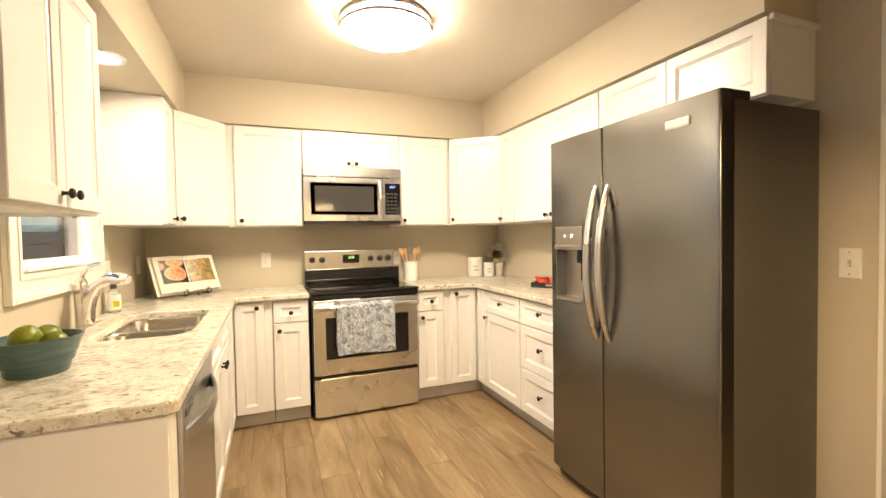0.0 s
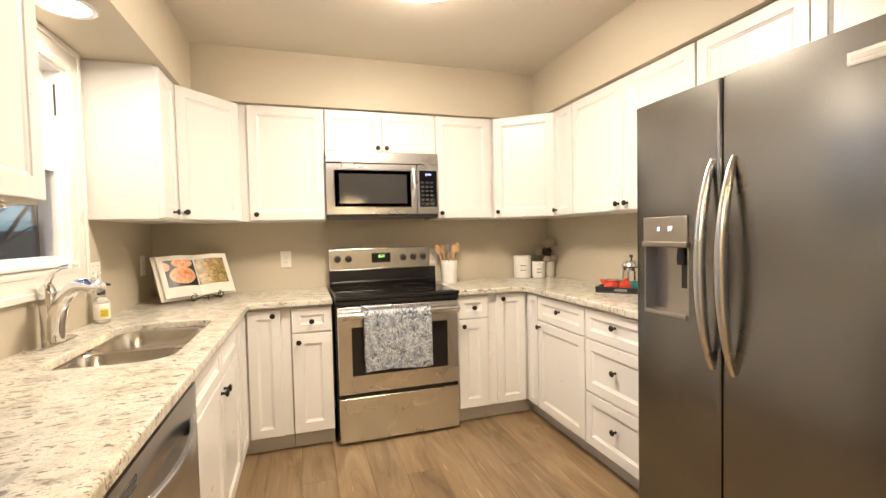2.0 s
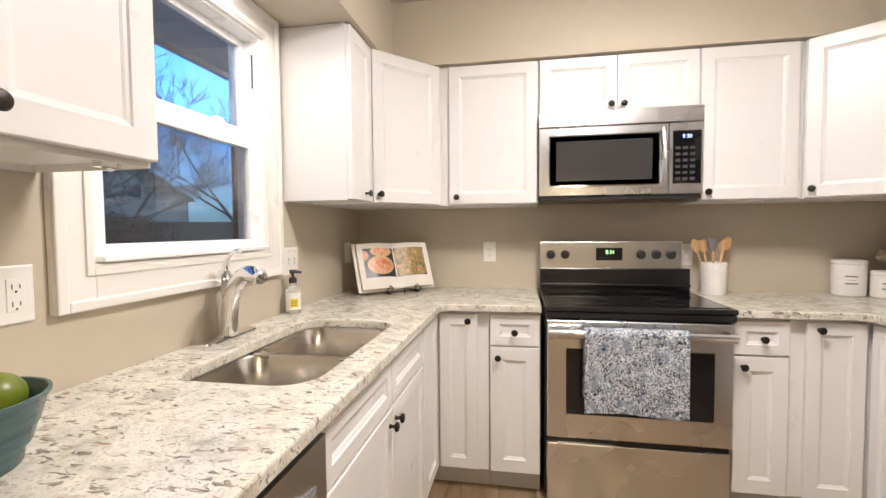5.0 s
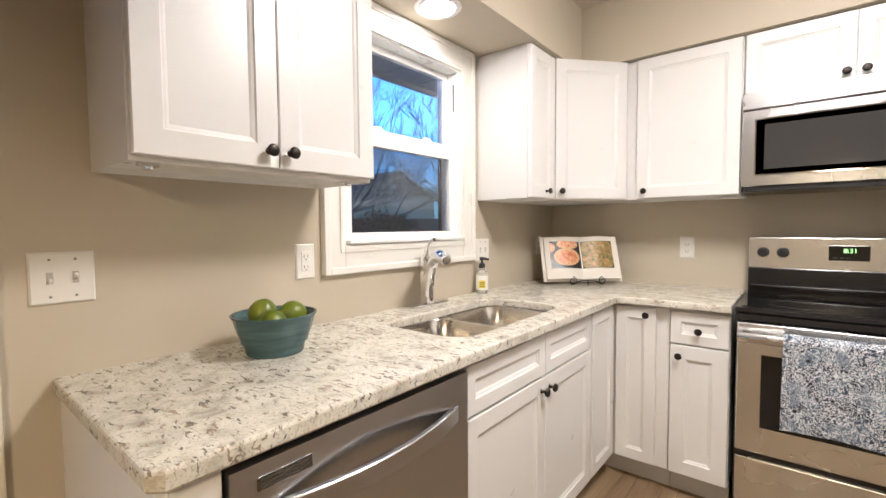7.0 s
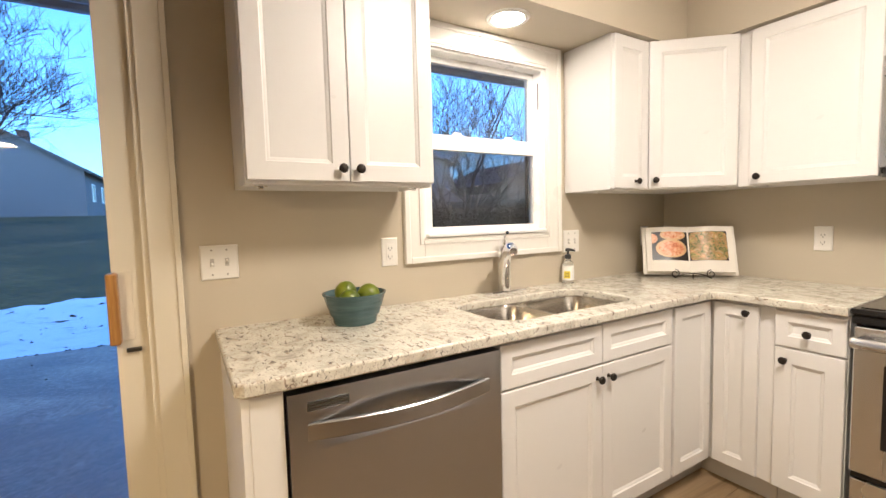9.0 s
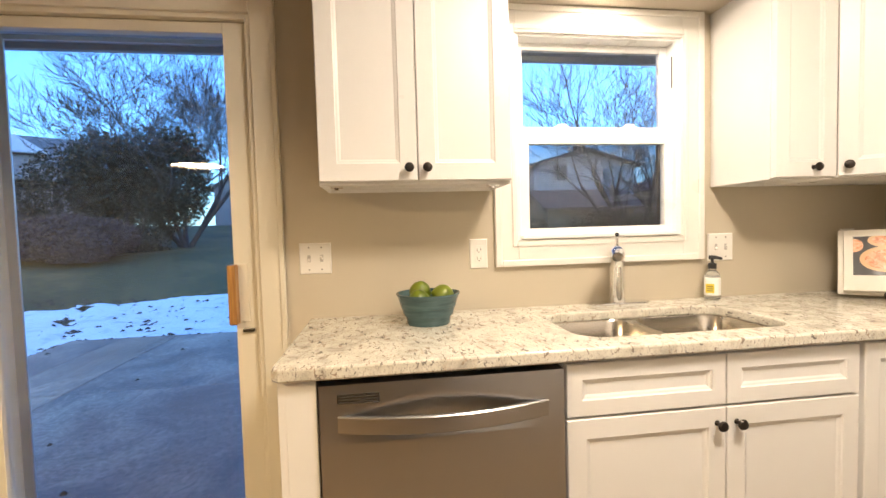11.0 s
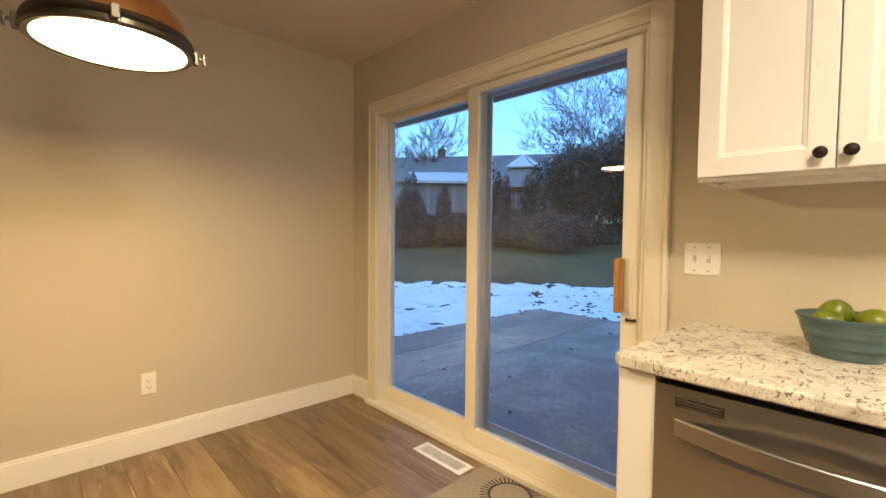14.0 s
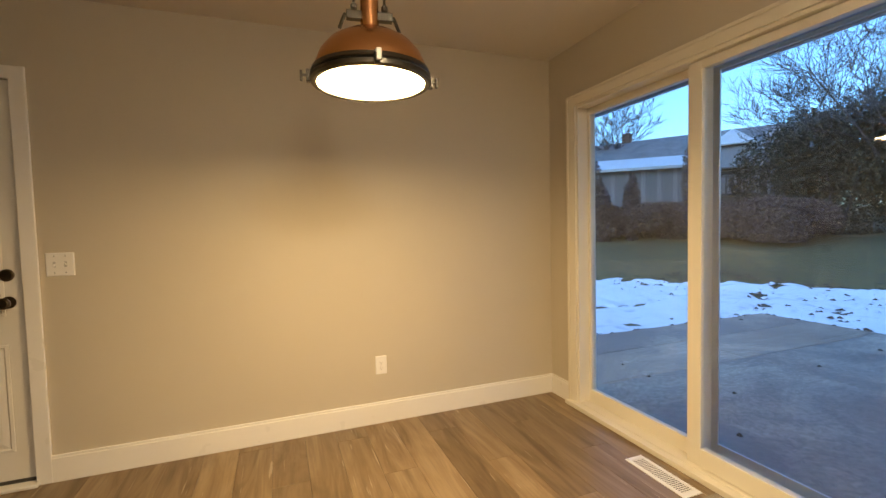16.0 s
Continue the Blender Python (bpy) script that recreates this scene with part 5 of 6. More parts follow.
part("vessel", lathe([(0.0, 0.006), (0.058, 0.006), (0.062, 0.0), (0.072, 0.0), (0.075, 0.004), (0.079, 0.03), (0.086, 0.032), (0.094, 0.06), (0.096, 0.061), (0.106, 0.098), (0.111, 0.104), (0.111, 0.108), (0.106, 0.108),
                      (0.101, 0.098), (0.088, 0.06), (0.074, 0.03), (0.062, 0.014), (0.0, 0.012)], 44), M_TEAL, bo)
FRUIT = to_mesh("fruit", lathe([(0.0, -0.034), (0.006, -0.0335), (0.012, -0.031), (0.024, -0.022), (0.0315, -0.008), (0.0325, 0.004), (0.029, 0.016), (0.020, 0.027), (0.010, 0.033), (0.006, 0.035), (0.003, 0.038), (0.0, 0.0385)], 22), M_LIME)
for dx, dy, dz, rx, ry, sc in ((-0.045, 0.0, 0.058, 60, 100, 1.0), (0.02, 0.012, 0.05, 20, 40, 1.0), (0.056, -0.036, 0.092, 100, 50, 1.05), (-0.014, -0.026, 0.108, 170, 20, 1.18), (0.006, 0.052, 0.096, 75, 15, 1.16)):
    lm = thing("lime", pose(BX + dx, BY + dy, CT + dz, rx, ry, 0) @ Matrix.Scale(sc, 4), "glossy green lime in the teal bowl", "fruit", "limes in the bowl")
    part("skin", FRUIT, None, lm)

# ---- canisters, crock and dried flowers ----
M_CERAMIC = painted("white_ceramic", (0.82, 0.80, 0.76), 0.3, 0.02, 40.0, 0.02)
M_GREYPRINT = shader("grey_print", (0.22, 0.21, 0.20), 0.6)
M_CLOTHJAR = painted("ribbed_cream_ceramic", (0.66, 0.62, 0.55), 0.6, 0.12, 60.0, 0.5)


def canister(x, y, r, h, label):
    ca = thing("canister", pose(x, y, CT, 0, 0, -22), label, "canister", "white canisters")
    part("jar", lathe([(0.0, 0.002), (r - 0.006, 0.0), (r, 0.006), (r, h - 0.022), (r - 0.004, h - 0.018), (0.0, h - 0.018)], 32), M_CERAMIC, ca)
    part("lid", lathe([(r - 0.003, h - 0.018), (r + 0.001, h - 0.016), (r + 0.001, h - 0.004), (r - 0.004, h), (0.0, h + 0.001)], 32), M_CERAMIC, ca)
    for i, (w, z) in enumerate(((0.5, 0.56), (0.34, 0.46), (0.5, 0.36))):
        bm = bmesh.new()
        cols = []
        for k in range(9):
            a = -math.pi / 2 + (k / 8 - 0.5) * w * 1.4
            cols.append([bm.verts.new(((r + 0.0006) * math.cos(a), (r + 0.0006) * math.sin(a), h * z + dz)) for dz in (-0.0035 if i != 1 else -0.001, 0.0035 if i != 1 else 0.001)])
        for p_, q_ in zip(cols, cols[1:]):
            bm.faces.new((p_[0], q_[0], q_[1], p_[1]))
        part("print_line", bm, M_GREYPRINT, ca)
    return ca


canister(1.828, 4.05, 0.070, 0.178, "large white ceramic canister with grey lettering")
canister(1.928, 3.97, 0.050, 0.13, "small white ceramic canister with grey lettering")
jr = thing("flower_jar", (2.045, 4.02, CT), "cream ribbed jar of dried ball flowers in the corner", "vase")
part("jar", lathe([(0.0, 0.002), (0.05, 0.0), (0.054, 0.01), (0.055, 0.118), (0.05, 0.122), (0.047, 0.118), (0.046, 0.02), (0.0, 0.015)], 30), M_CLOTHJAR, jr)
M_DRY = shader("dried_flower_cream", (0.55, 0.47, 0.34), 0.9)
M_DRY_DARK = shader("dried_flower_brown", (0.07, 0.045, 0.03), 0.9)
M_STEM = shader("dry_stem", (0.22, 0.16, 0.09), 0.8)


def spiky_ball(r, spikes, seed):
    rnd = random.Random(seed)
    bm = bmesh.new()
    bmesh.ops.create_icosphere(bm, subdivisions=2, radius=r * 0.72)
    for _ in range(spikes):
        z = rnd.uniform(-1, 1)
        a = rnd.uniform(0, 2 * math.pi)
        d = Vector((math.sqrt(1 - z * z) * math.cos(a), math.sqrt(1 - z * z) * math.sin(a), z))
        t1 = d.orthogonal().normalized()
        b0 = d * r * 0.6
        tip = bm.verts.new(d * r * rnd.uniform(0.9, 1.12))
        v1, v2, v3 = bm.verts.new(b0 + t1 * r * 0.13), bm.verts.new(b0 - t1 * r * 0.07 + d.cross(t1) * r * 0.11), bm.verts.new(b0 - t1 * r * 0.07 - d.cross(t1) * r * 0.11)
        for f in ((v1, v2, tip), (v2, v3, tip), (v3, v1, tip)):
            bm.faces.new(f)
    return bm


for i, (dx, dy, dz, r, dark) in enumerate(((-0.075, 0.02, 0.20, 0.033, 0), (-0.03, 0.03, 0.262, 0.031, 0), (0.015, -0.01, 0.272, 0.046, 0), (-0.02, -0.02, 0.20, 0.045, 1), (-0.035, -0.035, 0.14, 0.034, 0), (0.03, -0.03, 0.145, 0.036, 0))):
    fl = part("flower_head", spiky_ball(r, 150, i), M_DRY_DARK if dark else M_DRY, jr, "brown dried flower head" if dark else "cream dried ball flower", (dx, dy, dz))
    part("stem", sweep([(0, 0, -r * 0.5), (-dx * 0.5, -dy * 0.5, (0.06 - dz) * 0.6), (-dx * 0.7, -dy * 0.7, 0.04 - dz)], 0.0022, 6), M_STEM, fl)

M_SPOON = shader("pale_beech_wood", (0.55, 0.34, 0.16), 0.5)
_g = tex_noise(M_SPOON, coords(M_SPOON, (20, 20, 2), True), 6.0, 3)
put(M_SPOON, ramp(M_SPOON, _g, [(0.3, (0.42, 0.23, 0.095)), (0.7, (0.64, 0.42, 0.21))]), "Base Color")
M_GREYUT = shader("grey_silicone", (0.16, 0.155, 0.15), 0.5)
UX, UY = 1.188, 4.0
cr = thing("utensil_crock", (UX, UY, CT), "white ceramic utensil crock beside the range", "crock")
part("crock", lathe([(0.0, 0.003), (0.055, 0.0), (0.06, 0.008), (0.061, 0.162), (0.058, 0.166), (0.055, 0.162), (0.054, 0.02), (0.0, 0.016)], 32), M_CERAMIC, cr)


def utensil(ax, ay, head, length, mat_, label, name):
    ut = thing(name, pose(UX + ax * 0.012, UY + ay * 0.012, CT + 0.022, ay * 14 * -1, ax * 14, 0), label, "utensil", "utensils in the crock")
    part("stick", sweep([(0, 0, 0), (0, 0, length * 0.75)], [0.006, 0.0055], 8), M_SPOON, ut)
    hw = 0.021 if head == 'spoon' else 0.024
    prof = [0.006, 0.012, hw, hw, hw * 0.8, 0.006] if head == 'spoon' else [0.006, 0.014, hw * 0.9, hw, hw, hw * 0.95]
    part("head", sweep([(0, 0.002 * k % 0.004, length * (0.72 + 0.056 * k)) for k in range(6)], prof, 14, 0.28), mat_, ut, at=pose(0, 0, 0, 0, 0, 90))
    return ut


utensil(-1.15, 0.3, 'spoon', 0.275, M_SPOON, "wooden spoon standing in the crock", "wooden_spoon")
utensil(-0.5, 0.7, 'flat', 0.265, M_SPOON, "flat wooden spatula standing in the crock", "wooden_spatula")
utensil(0.0, 0.2, 'flat', 0.27, M_GREYUT, "grey spatula with wooden stick in the crock", "spatula")
utensil(0.5, -0.3, 'spoon', 0.265, M_SPOON, "wooden spoon standing in the crock", "wooden_spoon")
utensil(1.1, 0.5, 'spoon', 0.285, M_SPOON, "wooden spoon standing in the crock", "wooden_spoon")

# ---- tray with coffee things ----
TR = pose(1.80, 3.075, CT, 0, 0, -50)
M_TRAY = painted("black_painted_tray", (0.014, 0.013, 0.013), 0.4, 0.2, 60.0, 0.1)
M_RED = shader("orange_red_glaze", (0.62, 0.055, 0.02), 0.18)
M_TURQ = shader("turquoise_glaze", (0.04, 0.32, 0.31), 0.2)
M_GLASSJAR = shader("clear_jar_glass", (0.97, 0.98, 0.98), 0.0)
bsdf(M_GLASSJAR).inputs["Transmission Weight"].default_value = 1.0
TL, TD = 0.285, 0.155
ty = thing("serving_tray", TR, "black rectangular tray with coffee things on the worktop", "tray")
part("base", box(0, TL, 0, TD, 0.0, 0.008, 0.002), M_TRAY, ty)
for b_ in ((0, TL, 0, 0.01), (0, TL, TD - 0.01, TD), (0, 0.01, 0.01, TD - 0.01), (TL - 0.01, TL, 0.01, TD - 0.01)):
    part("side", box(*b_, 0.008, 0.036, 0.003), M_TRAY, ty)
part("plaque", box(TL * 0.38, TL * 0.62, -0.0016, 0.0, 0.012, 0.026), M_DISP_IN, ty, "small metal plaque")


def on_tray(x, y, rz=0):
    return TR @ pose(x, y, 0.008, 0, 0, rz)


def cup(m, colour, rim, label, r=0.045, h=0.06):
    cu = thing("mug", m, label, "cup", "coffee cups on the tray")
    part("vessel", lathe([(0.0, 0.004), (r * 0.55, 0.0), (r * 0.6, 0.004), (r * 0.85, h * 0.35), (r, h * 0.8), (r + 0.003, h), (r, h + 0.001), (r - 0.004, h * 0.8), (r * 0.8, h * 0.35), (r * 0.5, 0.01), (0.0, 0.009)], 28), colour, cu)
    part("rim", lathe([(r + 0.0035, h - 0.006), (r + 0.0042, h - 0.002), (r + 0.001, h + 0.0025), (r - 0.0025, h - 0.002)], 28, hollow=True), rim, cu)
    part("handle", sweep([(r * 0.9, 0, h * 0.85), (r + 0.02, 0, h * 0.85), (r + 0.026, 0, h * 0.55), (r + 0.012, 0, h * 0.3), (r * 0.8, 0, h * 0.28)], 0.0055, 8), colour, cu)
    return cu


cup(on_tray(0.085, 0.1, 150), M_CERAMIC, M_TURQ, "white cup with turquoise rim on the tray")
cup(on_tray(0.225, 0.062, -20), M_TURQ, M_TURQ, "turquoise mug on the black tray", 0.047, 0.055)
pt = thing("creamer", on_tray(0.082, 0.052, 180), "orange-red glazed creamer jug lying low on the tray", "jug")
part("vessel", lathe([(0.0, 0.003), (0.028, 0.0), (0.03, 0.003), (0.041, 0.018), (0.044, 0.032), (0.036, 0.048), (0.034, 0.056), (0.038, 0.064), (0.036, 0.064), (0.031, 0.055), (0.033, 0.047), (0.039, 0.031), (0.026, 0.008), (0.0, 0.006)], 28), M_RED, pt)
part("spout", sweep([(0.03, 0, 0.04), (0.048, 0, 0.054), (0.062, 0, 0.066)], [0.016, 0.012, 0.008], 12), M_RED, pt)
part("handle", sweep([(-0.034, 0, 0.058), (-0.058, 0, 0.056), (-0.064, 0, 0.038), (-0.042, 0, 0.022)], 0.006, 8), M_RED, pt)
sg = thing("sugar_bowl", on_tray(0.165, 0.055, 0), "orange-red glazed sugar bowl on the tray", "bowl")
part("vessel", lathe([(0.0, 0.003), (0.024, 0.0), (0.026, 0.003), (0.042, 0.022), (0.043, 0.036), (0.036, 0.048), (0.0, 0.049)], 28), M_RED, sg)
part("lid", lathe([(0.035, 0.049), (0.03, 0.057), (0.012, 0.062), (0.01, 0.068), (0.012, 0.074), (0.0, 0.077)], 24), M_RED, sg)
fp = thing("french_press", on_tray(0.185, 0.098, -15), "glass and chrome french press with black handle on the tray", "coffee press")
part("beaker", lathe([(0.0, 0.004), (0.047, 0.003), (0.048, 0.008), (0.048, 0.145), (0.046, 0.145), (0.045, 0.01), (0.0, 0.008)], 30), M_GLASSJAR, fp)
for k in range(4):
    a = radians(45 + 90 * k)
    part("frame_strip", box(-0.005, 0.005, 0.0485, 0.051, 0.0, 0.14), M_CHROME, fp, at=pose(0, 0, 0, 0, 0, 45 + 90 * k))
part("frame_ring", lathe([(0.0488, 0.12), (0.0515, 0.121), (0.0515, 0.139), (0.0488, 0.14)], 30, hollow=True), M_CHROME, fp)
part("base_ring", lathe([(0.0488, 0.0), (0.0515, 0.001), (0.0515, 0.018), (0.0488, 0.02)], 30, hollow=True), M_CHROME, fp)
part("lid", lathe([(0.051, 0.145), (0.053, 0.15), (0.05, 0.162), (0.038, 0.174), (0.015, 0.181), (0.0, 0.182)], 30), M_CHROME, fp)
part("plunger_knob", lathe([(0.004, 0.18), (0.004, 0.194), (0.011, 0.198), (0.013, 0.206), (0.009, 0.214), (0.0, 0.216)], 18), M_BLACK_PLASTIC, fp)
part("handle", sweep([(0.05, 0, 0.13), (0.085, 0, 0.132), (0.098, 0, 0.11), (0.096, 0, 0.07), (0.08, 0, 0.035), (0.052, 0, 0.02)], 0.008, 10), M_BLACK_PLASTIC, fp)


# ---- outlets and switches ----
def wall_plate(m, gangs, kind, label):
    """A cover plate whose face looks towards -y, centred on its place."""
    w, h = 0.072 + 0.046 * (gangs - 1), 0.118
    pl_ = thing("outlet" if kind == 'outlet' else "light_switch", m, label, "outlet" if kind == 'outlet' else "switch")
    part("plate", rings_y([(-w / 2, w / 2, -h / 2, h / 2, 0.0), (-w / 2, w / 2, -h / 2, h / 2, -0.003), (-w / 2 + 0.004, w / 2 - 0.004, -h / 2 + 0.004, h / 2 - 0.004, -0.0065)]), M_PLATE, pl_)
    for g in range(gangs):
        gx = (g - (gangs - 1) / 2) * 0.046
        if kind == 'outlet':
            rcp = part("receptacle", box(gx - 0.0165, gx + 0.0165, -0.0085, -0.006, -0.033, 0.033, 0.001), M_PLATE, pl_)
            for zz in (-0.019, 0.016):
                part("slot", box(gx - 0.008, gx - 0.006, -0.009, -0.0084, zz - 0.004, zz + 0.006), M_SLOT, rcp)
                part("slot", box(gx + 0.006, gx + 0.008, -0.009, -0.0084, zz - 0.003, zz + 0.005), M_SLOT, rcp)
                part("slot", box(gx - 0.002, gx + 0.002, -0.009, -0.0084, zz - 0.011, zz - 0.007), M_SLOT, rcp)
        else:
            # Grey instead of plate white: the shadow round the toggle is in its colour.
            part("bezel", box(gx - 0.006, gx + 0.006, -0.0075, -0.006, -0.0135, 0.0135, 0.0005), M_TOE, pl_)
            part("toggle", sweep([(gx, -0.006, -0.002), (gx, -0.018, 0.008 if g % 2 else -0.010)], [0.005, 0.0038], 8), M_PLATE, pl_)
            for zz in (-0.042, 0.042):
                part("screw", lathe([(0.003, 0.0), (0.003, -0.0008), (0.0, -0.001)], 10, 'y'), M_NICKEL, pl_, at=(gx, -0.0065, zz))
    return pl_


wall_plate(pose(WX, 1.597, 1.13, 0, 0, 90), 2, 'switch', "white double toggle switch plate on the wall")
wall_plate(pose(WX, 2.229, 1.126, 0, 0, 90), 1, 'outlet', "white outlet under the wall cabinet")
wall_plate(pose(WX, 3.295, 1.118, 0, 0, 90), 2, 'switch', "white double toggle switch plate beside the window")
wall_plate(pose(WX, 3.93, 1.12, 0, 0, 90), 1, 'outlet', "white outlet in the corner behind the cookbook")
wall_plate(pose(0.022, NY, 1.116), 1, 'outlet', "white outlet beside the range")
wall_plate(pose(1.095, NY, 1.10), 1, 'outlet', "white outlet behind the utensil crock")
wall_plate(pose(EX, 4.02, 1.09, 0, 0, -90), 1, 'outlet', "white outlet behind the dried flowers")
wall_plate(pose(EX, 1.35, 1.154, 0, 0, -90), 1, 'switch', "white switch plate beside the refrigerator")
wall_plate(pose(0.505, SY, 0.374, 0, 0, 180), 1, 'outlet', "white outlet low on the dining wall")
wall_plate(pose(2.124, SY, 1.108, 0, 0, 180), 2, 'switch', "white double switch plate beside the side door")

# ---- floor register and door mat ----
vt = thing("floor_register", (-0.628, 0.422, 0.0), "white metal floor register set in the plank floor", "vent")
part("frame", rings_y([(-0.055, 0.055, -0.182, 0.182, 0.0), (-0.055, 0.055, -0.182, 0.182, -0.003), (-0.05, 0.05, -0.177, 0.177, -0.005), (-0.036, 0.036, -0.155, 0.155, -0.005), (-0.035, 0.035, -0.154, 0.154, -0.001)]), M_VINYL, vt, at=pose(0, 0, 0.0005, -90, 0, 0))
for i in range(24):
    part("slat", box(-0.034, 0.034, -0.003, 0.003, 0.0018, 0.0045), M_PLATE, vt, at=(0, -0.148 + i * 0.01287, 0))
# Dark sheet below the slats; the unlit duct is put into its colour.
part("dark_duct_sheet", box(-0.0345, 0.0345, -0.153, 0.153, 0.0012, 0.0017), M_SLOT, vt)

M_MAT = shader("beige_woven_mat", (0.42, 0.35, 0.26), 0.95)
_tc = node(M_MAT, "TexCoord")
_sep = node(M_MAT, "SeparateXYZ", [(_tc.outputs["Object"], 0)])
_len = node(M_MAT, "VectorMath", [(_tc.outputs["Object"], 0)], operation='LENGTH').outputs["Value"]
_ang = node(M_MAT, "Math", [(_sep.outputs[1], 0), (_sep.outputs[0], 1)], operation='ARCTAN2').outputs[0]
_am = node(M_MAT, "Math", [(_ang, 0)], operation='MULTIPLY')
_am.inputs[1].default_value = 38.0
_as = node(M_MAT, "Math", [(_am.outputs[0], 0)], operation='SINE').outputs[0]
_rays = ramp(M_MAT, _as, [(0.25, 0.0), (0.6, 1.0)])
_band = ramp(M_MAT, _len, [(0.085, 0.0), (0.095, 1.0), (0.135, 1.0), (0.145, 0.0)])
_ring = ramp(M_MAT, _len, [(0.088, 0.0), (0.092, 1.0), (0.1, 1.0), (0.104, 0.0)])
_fac = mix(M_MAT, 1.0, _rays, _band, 'MULTIPLY')
_fac = mix(M_MAT, 1.0, _fac, _ring, 'LIGHTEN')
_wv = tex_noise(M_MAT, coords(M_MAT, (12, 90, 1)), 4.0, 3)
_bb = ramp(M_MAT, _wv, [(0.3, (0.24, 0.20, 0.15)), (0.7, (0.40, 0.34, 0.26))])
put(M_MAT, mix(M_MAT, _fac, _bb, (0.035, 0.03, 0.028)), "Base Color")
bump(M_MAT, _wv, 0.5, 0.003)
mt = thing("door_mat", (-0.62, 0.885, 0.0), "beige woven mat with a dark medallion by the patio door", "rug")
part("weave", box(-0.11, 0.33, -0.25, 0.45, 0.0005, 0.009, 0.003), M_MAT, mt)

# ---- outdoors ----
def ground_z(x, y):
    d = math.hypot(x, y - 1.0)
    return -0.15 + 0.074 * min(max(d - 9.0, 0.0), 30.0)


M_GRASS = shader("winter_grass", (0.07, 0.085, 0.03), 0.95)
_v = coords(M_GRASS)
_n = tex_noise(M_GRASS, _v, 0.35, 5)
_f = tex_noise(M_GRASS, _v, 5.0, 6, 0.7)
_c = ramp(M_GRASS, _n, [(0.38, (0.066, 0.068, 0.018)), (0.5, (0.12, 0.102, 0.027)), (0.62, (0.19, 0.135, 0.045))])
put(M_GRASS, mix(M_GRASS, ramp(M_GRASS, _f, [(0.40, 0.8), (0.60, 0.0)]), _c, (0.030, 0.032, 0.012)), "Base Color")
bump(M_GRASS, _f, 0.8, 0.03)
bm = bmesh.new()
rings = [0.0, 2, 4, 6, 8, 9, 10, 11.5, 13, 15, 17, 20, 24, 28, 33, 38, 45, 60, 90, 150, 300, 900]
prev = None
for r in rings:
    n = 1 if r == 0 else 72
    ring = [bm.verts.new((r * math.cos(2 * math.pi * i / n), 1 + r * math.sin(2 * math.pi * i / n), ground_z(r * math.cos(2 * math.pi * i / n), 1 + r * math.sin(2 * math.pi * i / n)) + (0.05 * noise.noise((r * math.cos(2 * math.pi * i / n) * 0.3, r * math.sin(2 * math.pi * i / n) * 0.3, 0)) if 9 < r < 60 else 0))) for i in range(n)]
    if prev:
        for i in range(len(ring)):
            j = (i + 1) % len(ring)
            bm.faces.new((prev[0], ring[i], ring[j]) if len(prev) == 1 else (prev[i], ring[i], ring[j], prev[j]))
    prev = ring
for f in bm.faces:
    f.smooth = True
ground = structure("ground", bm, M_GRASS, "dull green winter lawn rising gently away", "lawn")


def concrete(name, low, mid, high):
    m = shader(name, mid, 0.55)
    v = coords(m, (1, 1, 1), True)
    n, f = tex_noise(m, v, 0.9, 7, 0.7, 0.9), tex_noise(m, v, 30.0, 4)
    c = ramp(m, n, [(0.36, low), (0.47, mid), (0.54, high), (0.66, tuple(k * 1.3 for k in high))])
    put(m, mix(m, ramp(m, f, [(0.35, 0.4), (0.6, 0.0)]), c, (0.06, 0.058, 0.055)), "Base Color")
    put(m, ramp(m, n, [(0.38, 0.38), (0.6, 0.8)]), "Roughness")
    bump(m, f, 0.3, 0.004)
    return m


M_CONCRETE = concrete("damp_patio_concrete", (0.15, 0.124, 0.104), (0.28, 0.236, 0.195), (0.40, 0.335, 0.27))
M_CONCRETE_TAN = concrete("pale_tan_concrete", (0.22, 0.172, 0.135), (0.35, 0.285, 0.22), (0.46, 0.37, 0.29))
PX0, PX1, PY0, PY1 = -5.25, -0.93, -2.15, 3.3
patio = thing("patio", (PX0, PY0, -0.15), "grey damp concrete patio slabs outside the sliding door", "patio", "", "structure")
SLAB_Y = (0.0, 0.62, 1.30, 3.40, PY1 - PY0)
for i in range(2):
    for j in range(4):
        wx = (PX1 - PX0) / 2
        part("slab", box(0.003, wx - 0.003, 0.003, SLAB_Y[j + 1] - SLAB_Y[j] - 0.003, 0.0, 0.075 + 0.002 * ((i + j) % 2), 0.006), M_CONCRETE_TAN if j == 1 else M_CONCRETE, patio, at=(i * wx, SLAB_Y[j], 0))

M_SNOW = shader("thin_snow", (0.80, 0.83, 0.87), 0.6)
bsdf(M_SNOW).inputs["Subsurface Weight"].default_value = 0.0
_v = coords(M_SNOW)
put(M_SNOW, ramp(M_SNOW, tex_noise(M_SNOW, _v, 5.0, 5), [(0.30, (0.62, 0.65, 0.68)), (0.45, (0.88, 0.90, 0.92))]), "Base Color")
bump(M_SNOW, tex_noise(M_SNOW, _v, 14.0, 4), 0.6, 0.02)


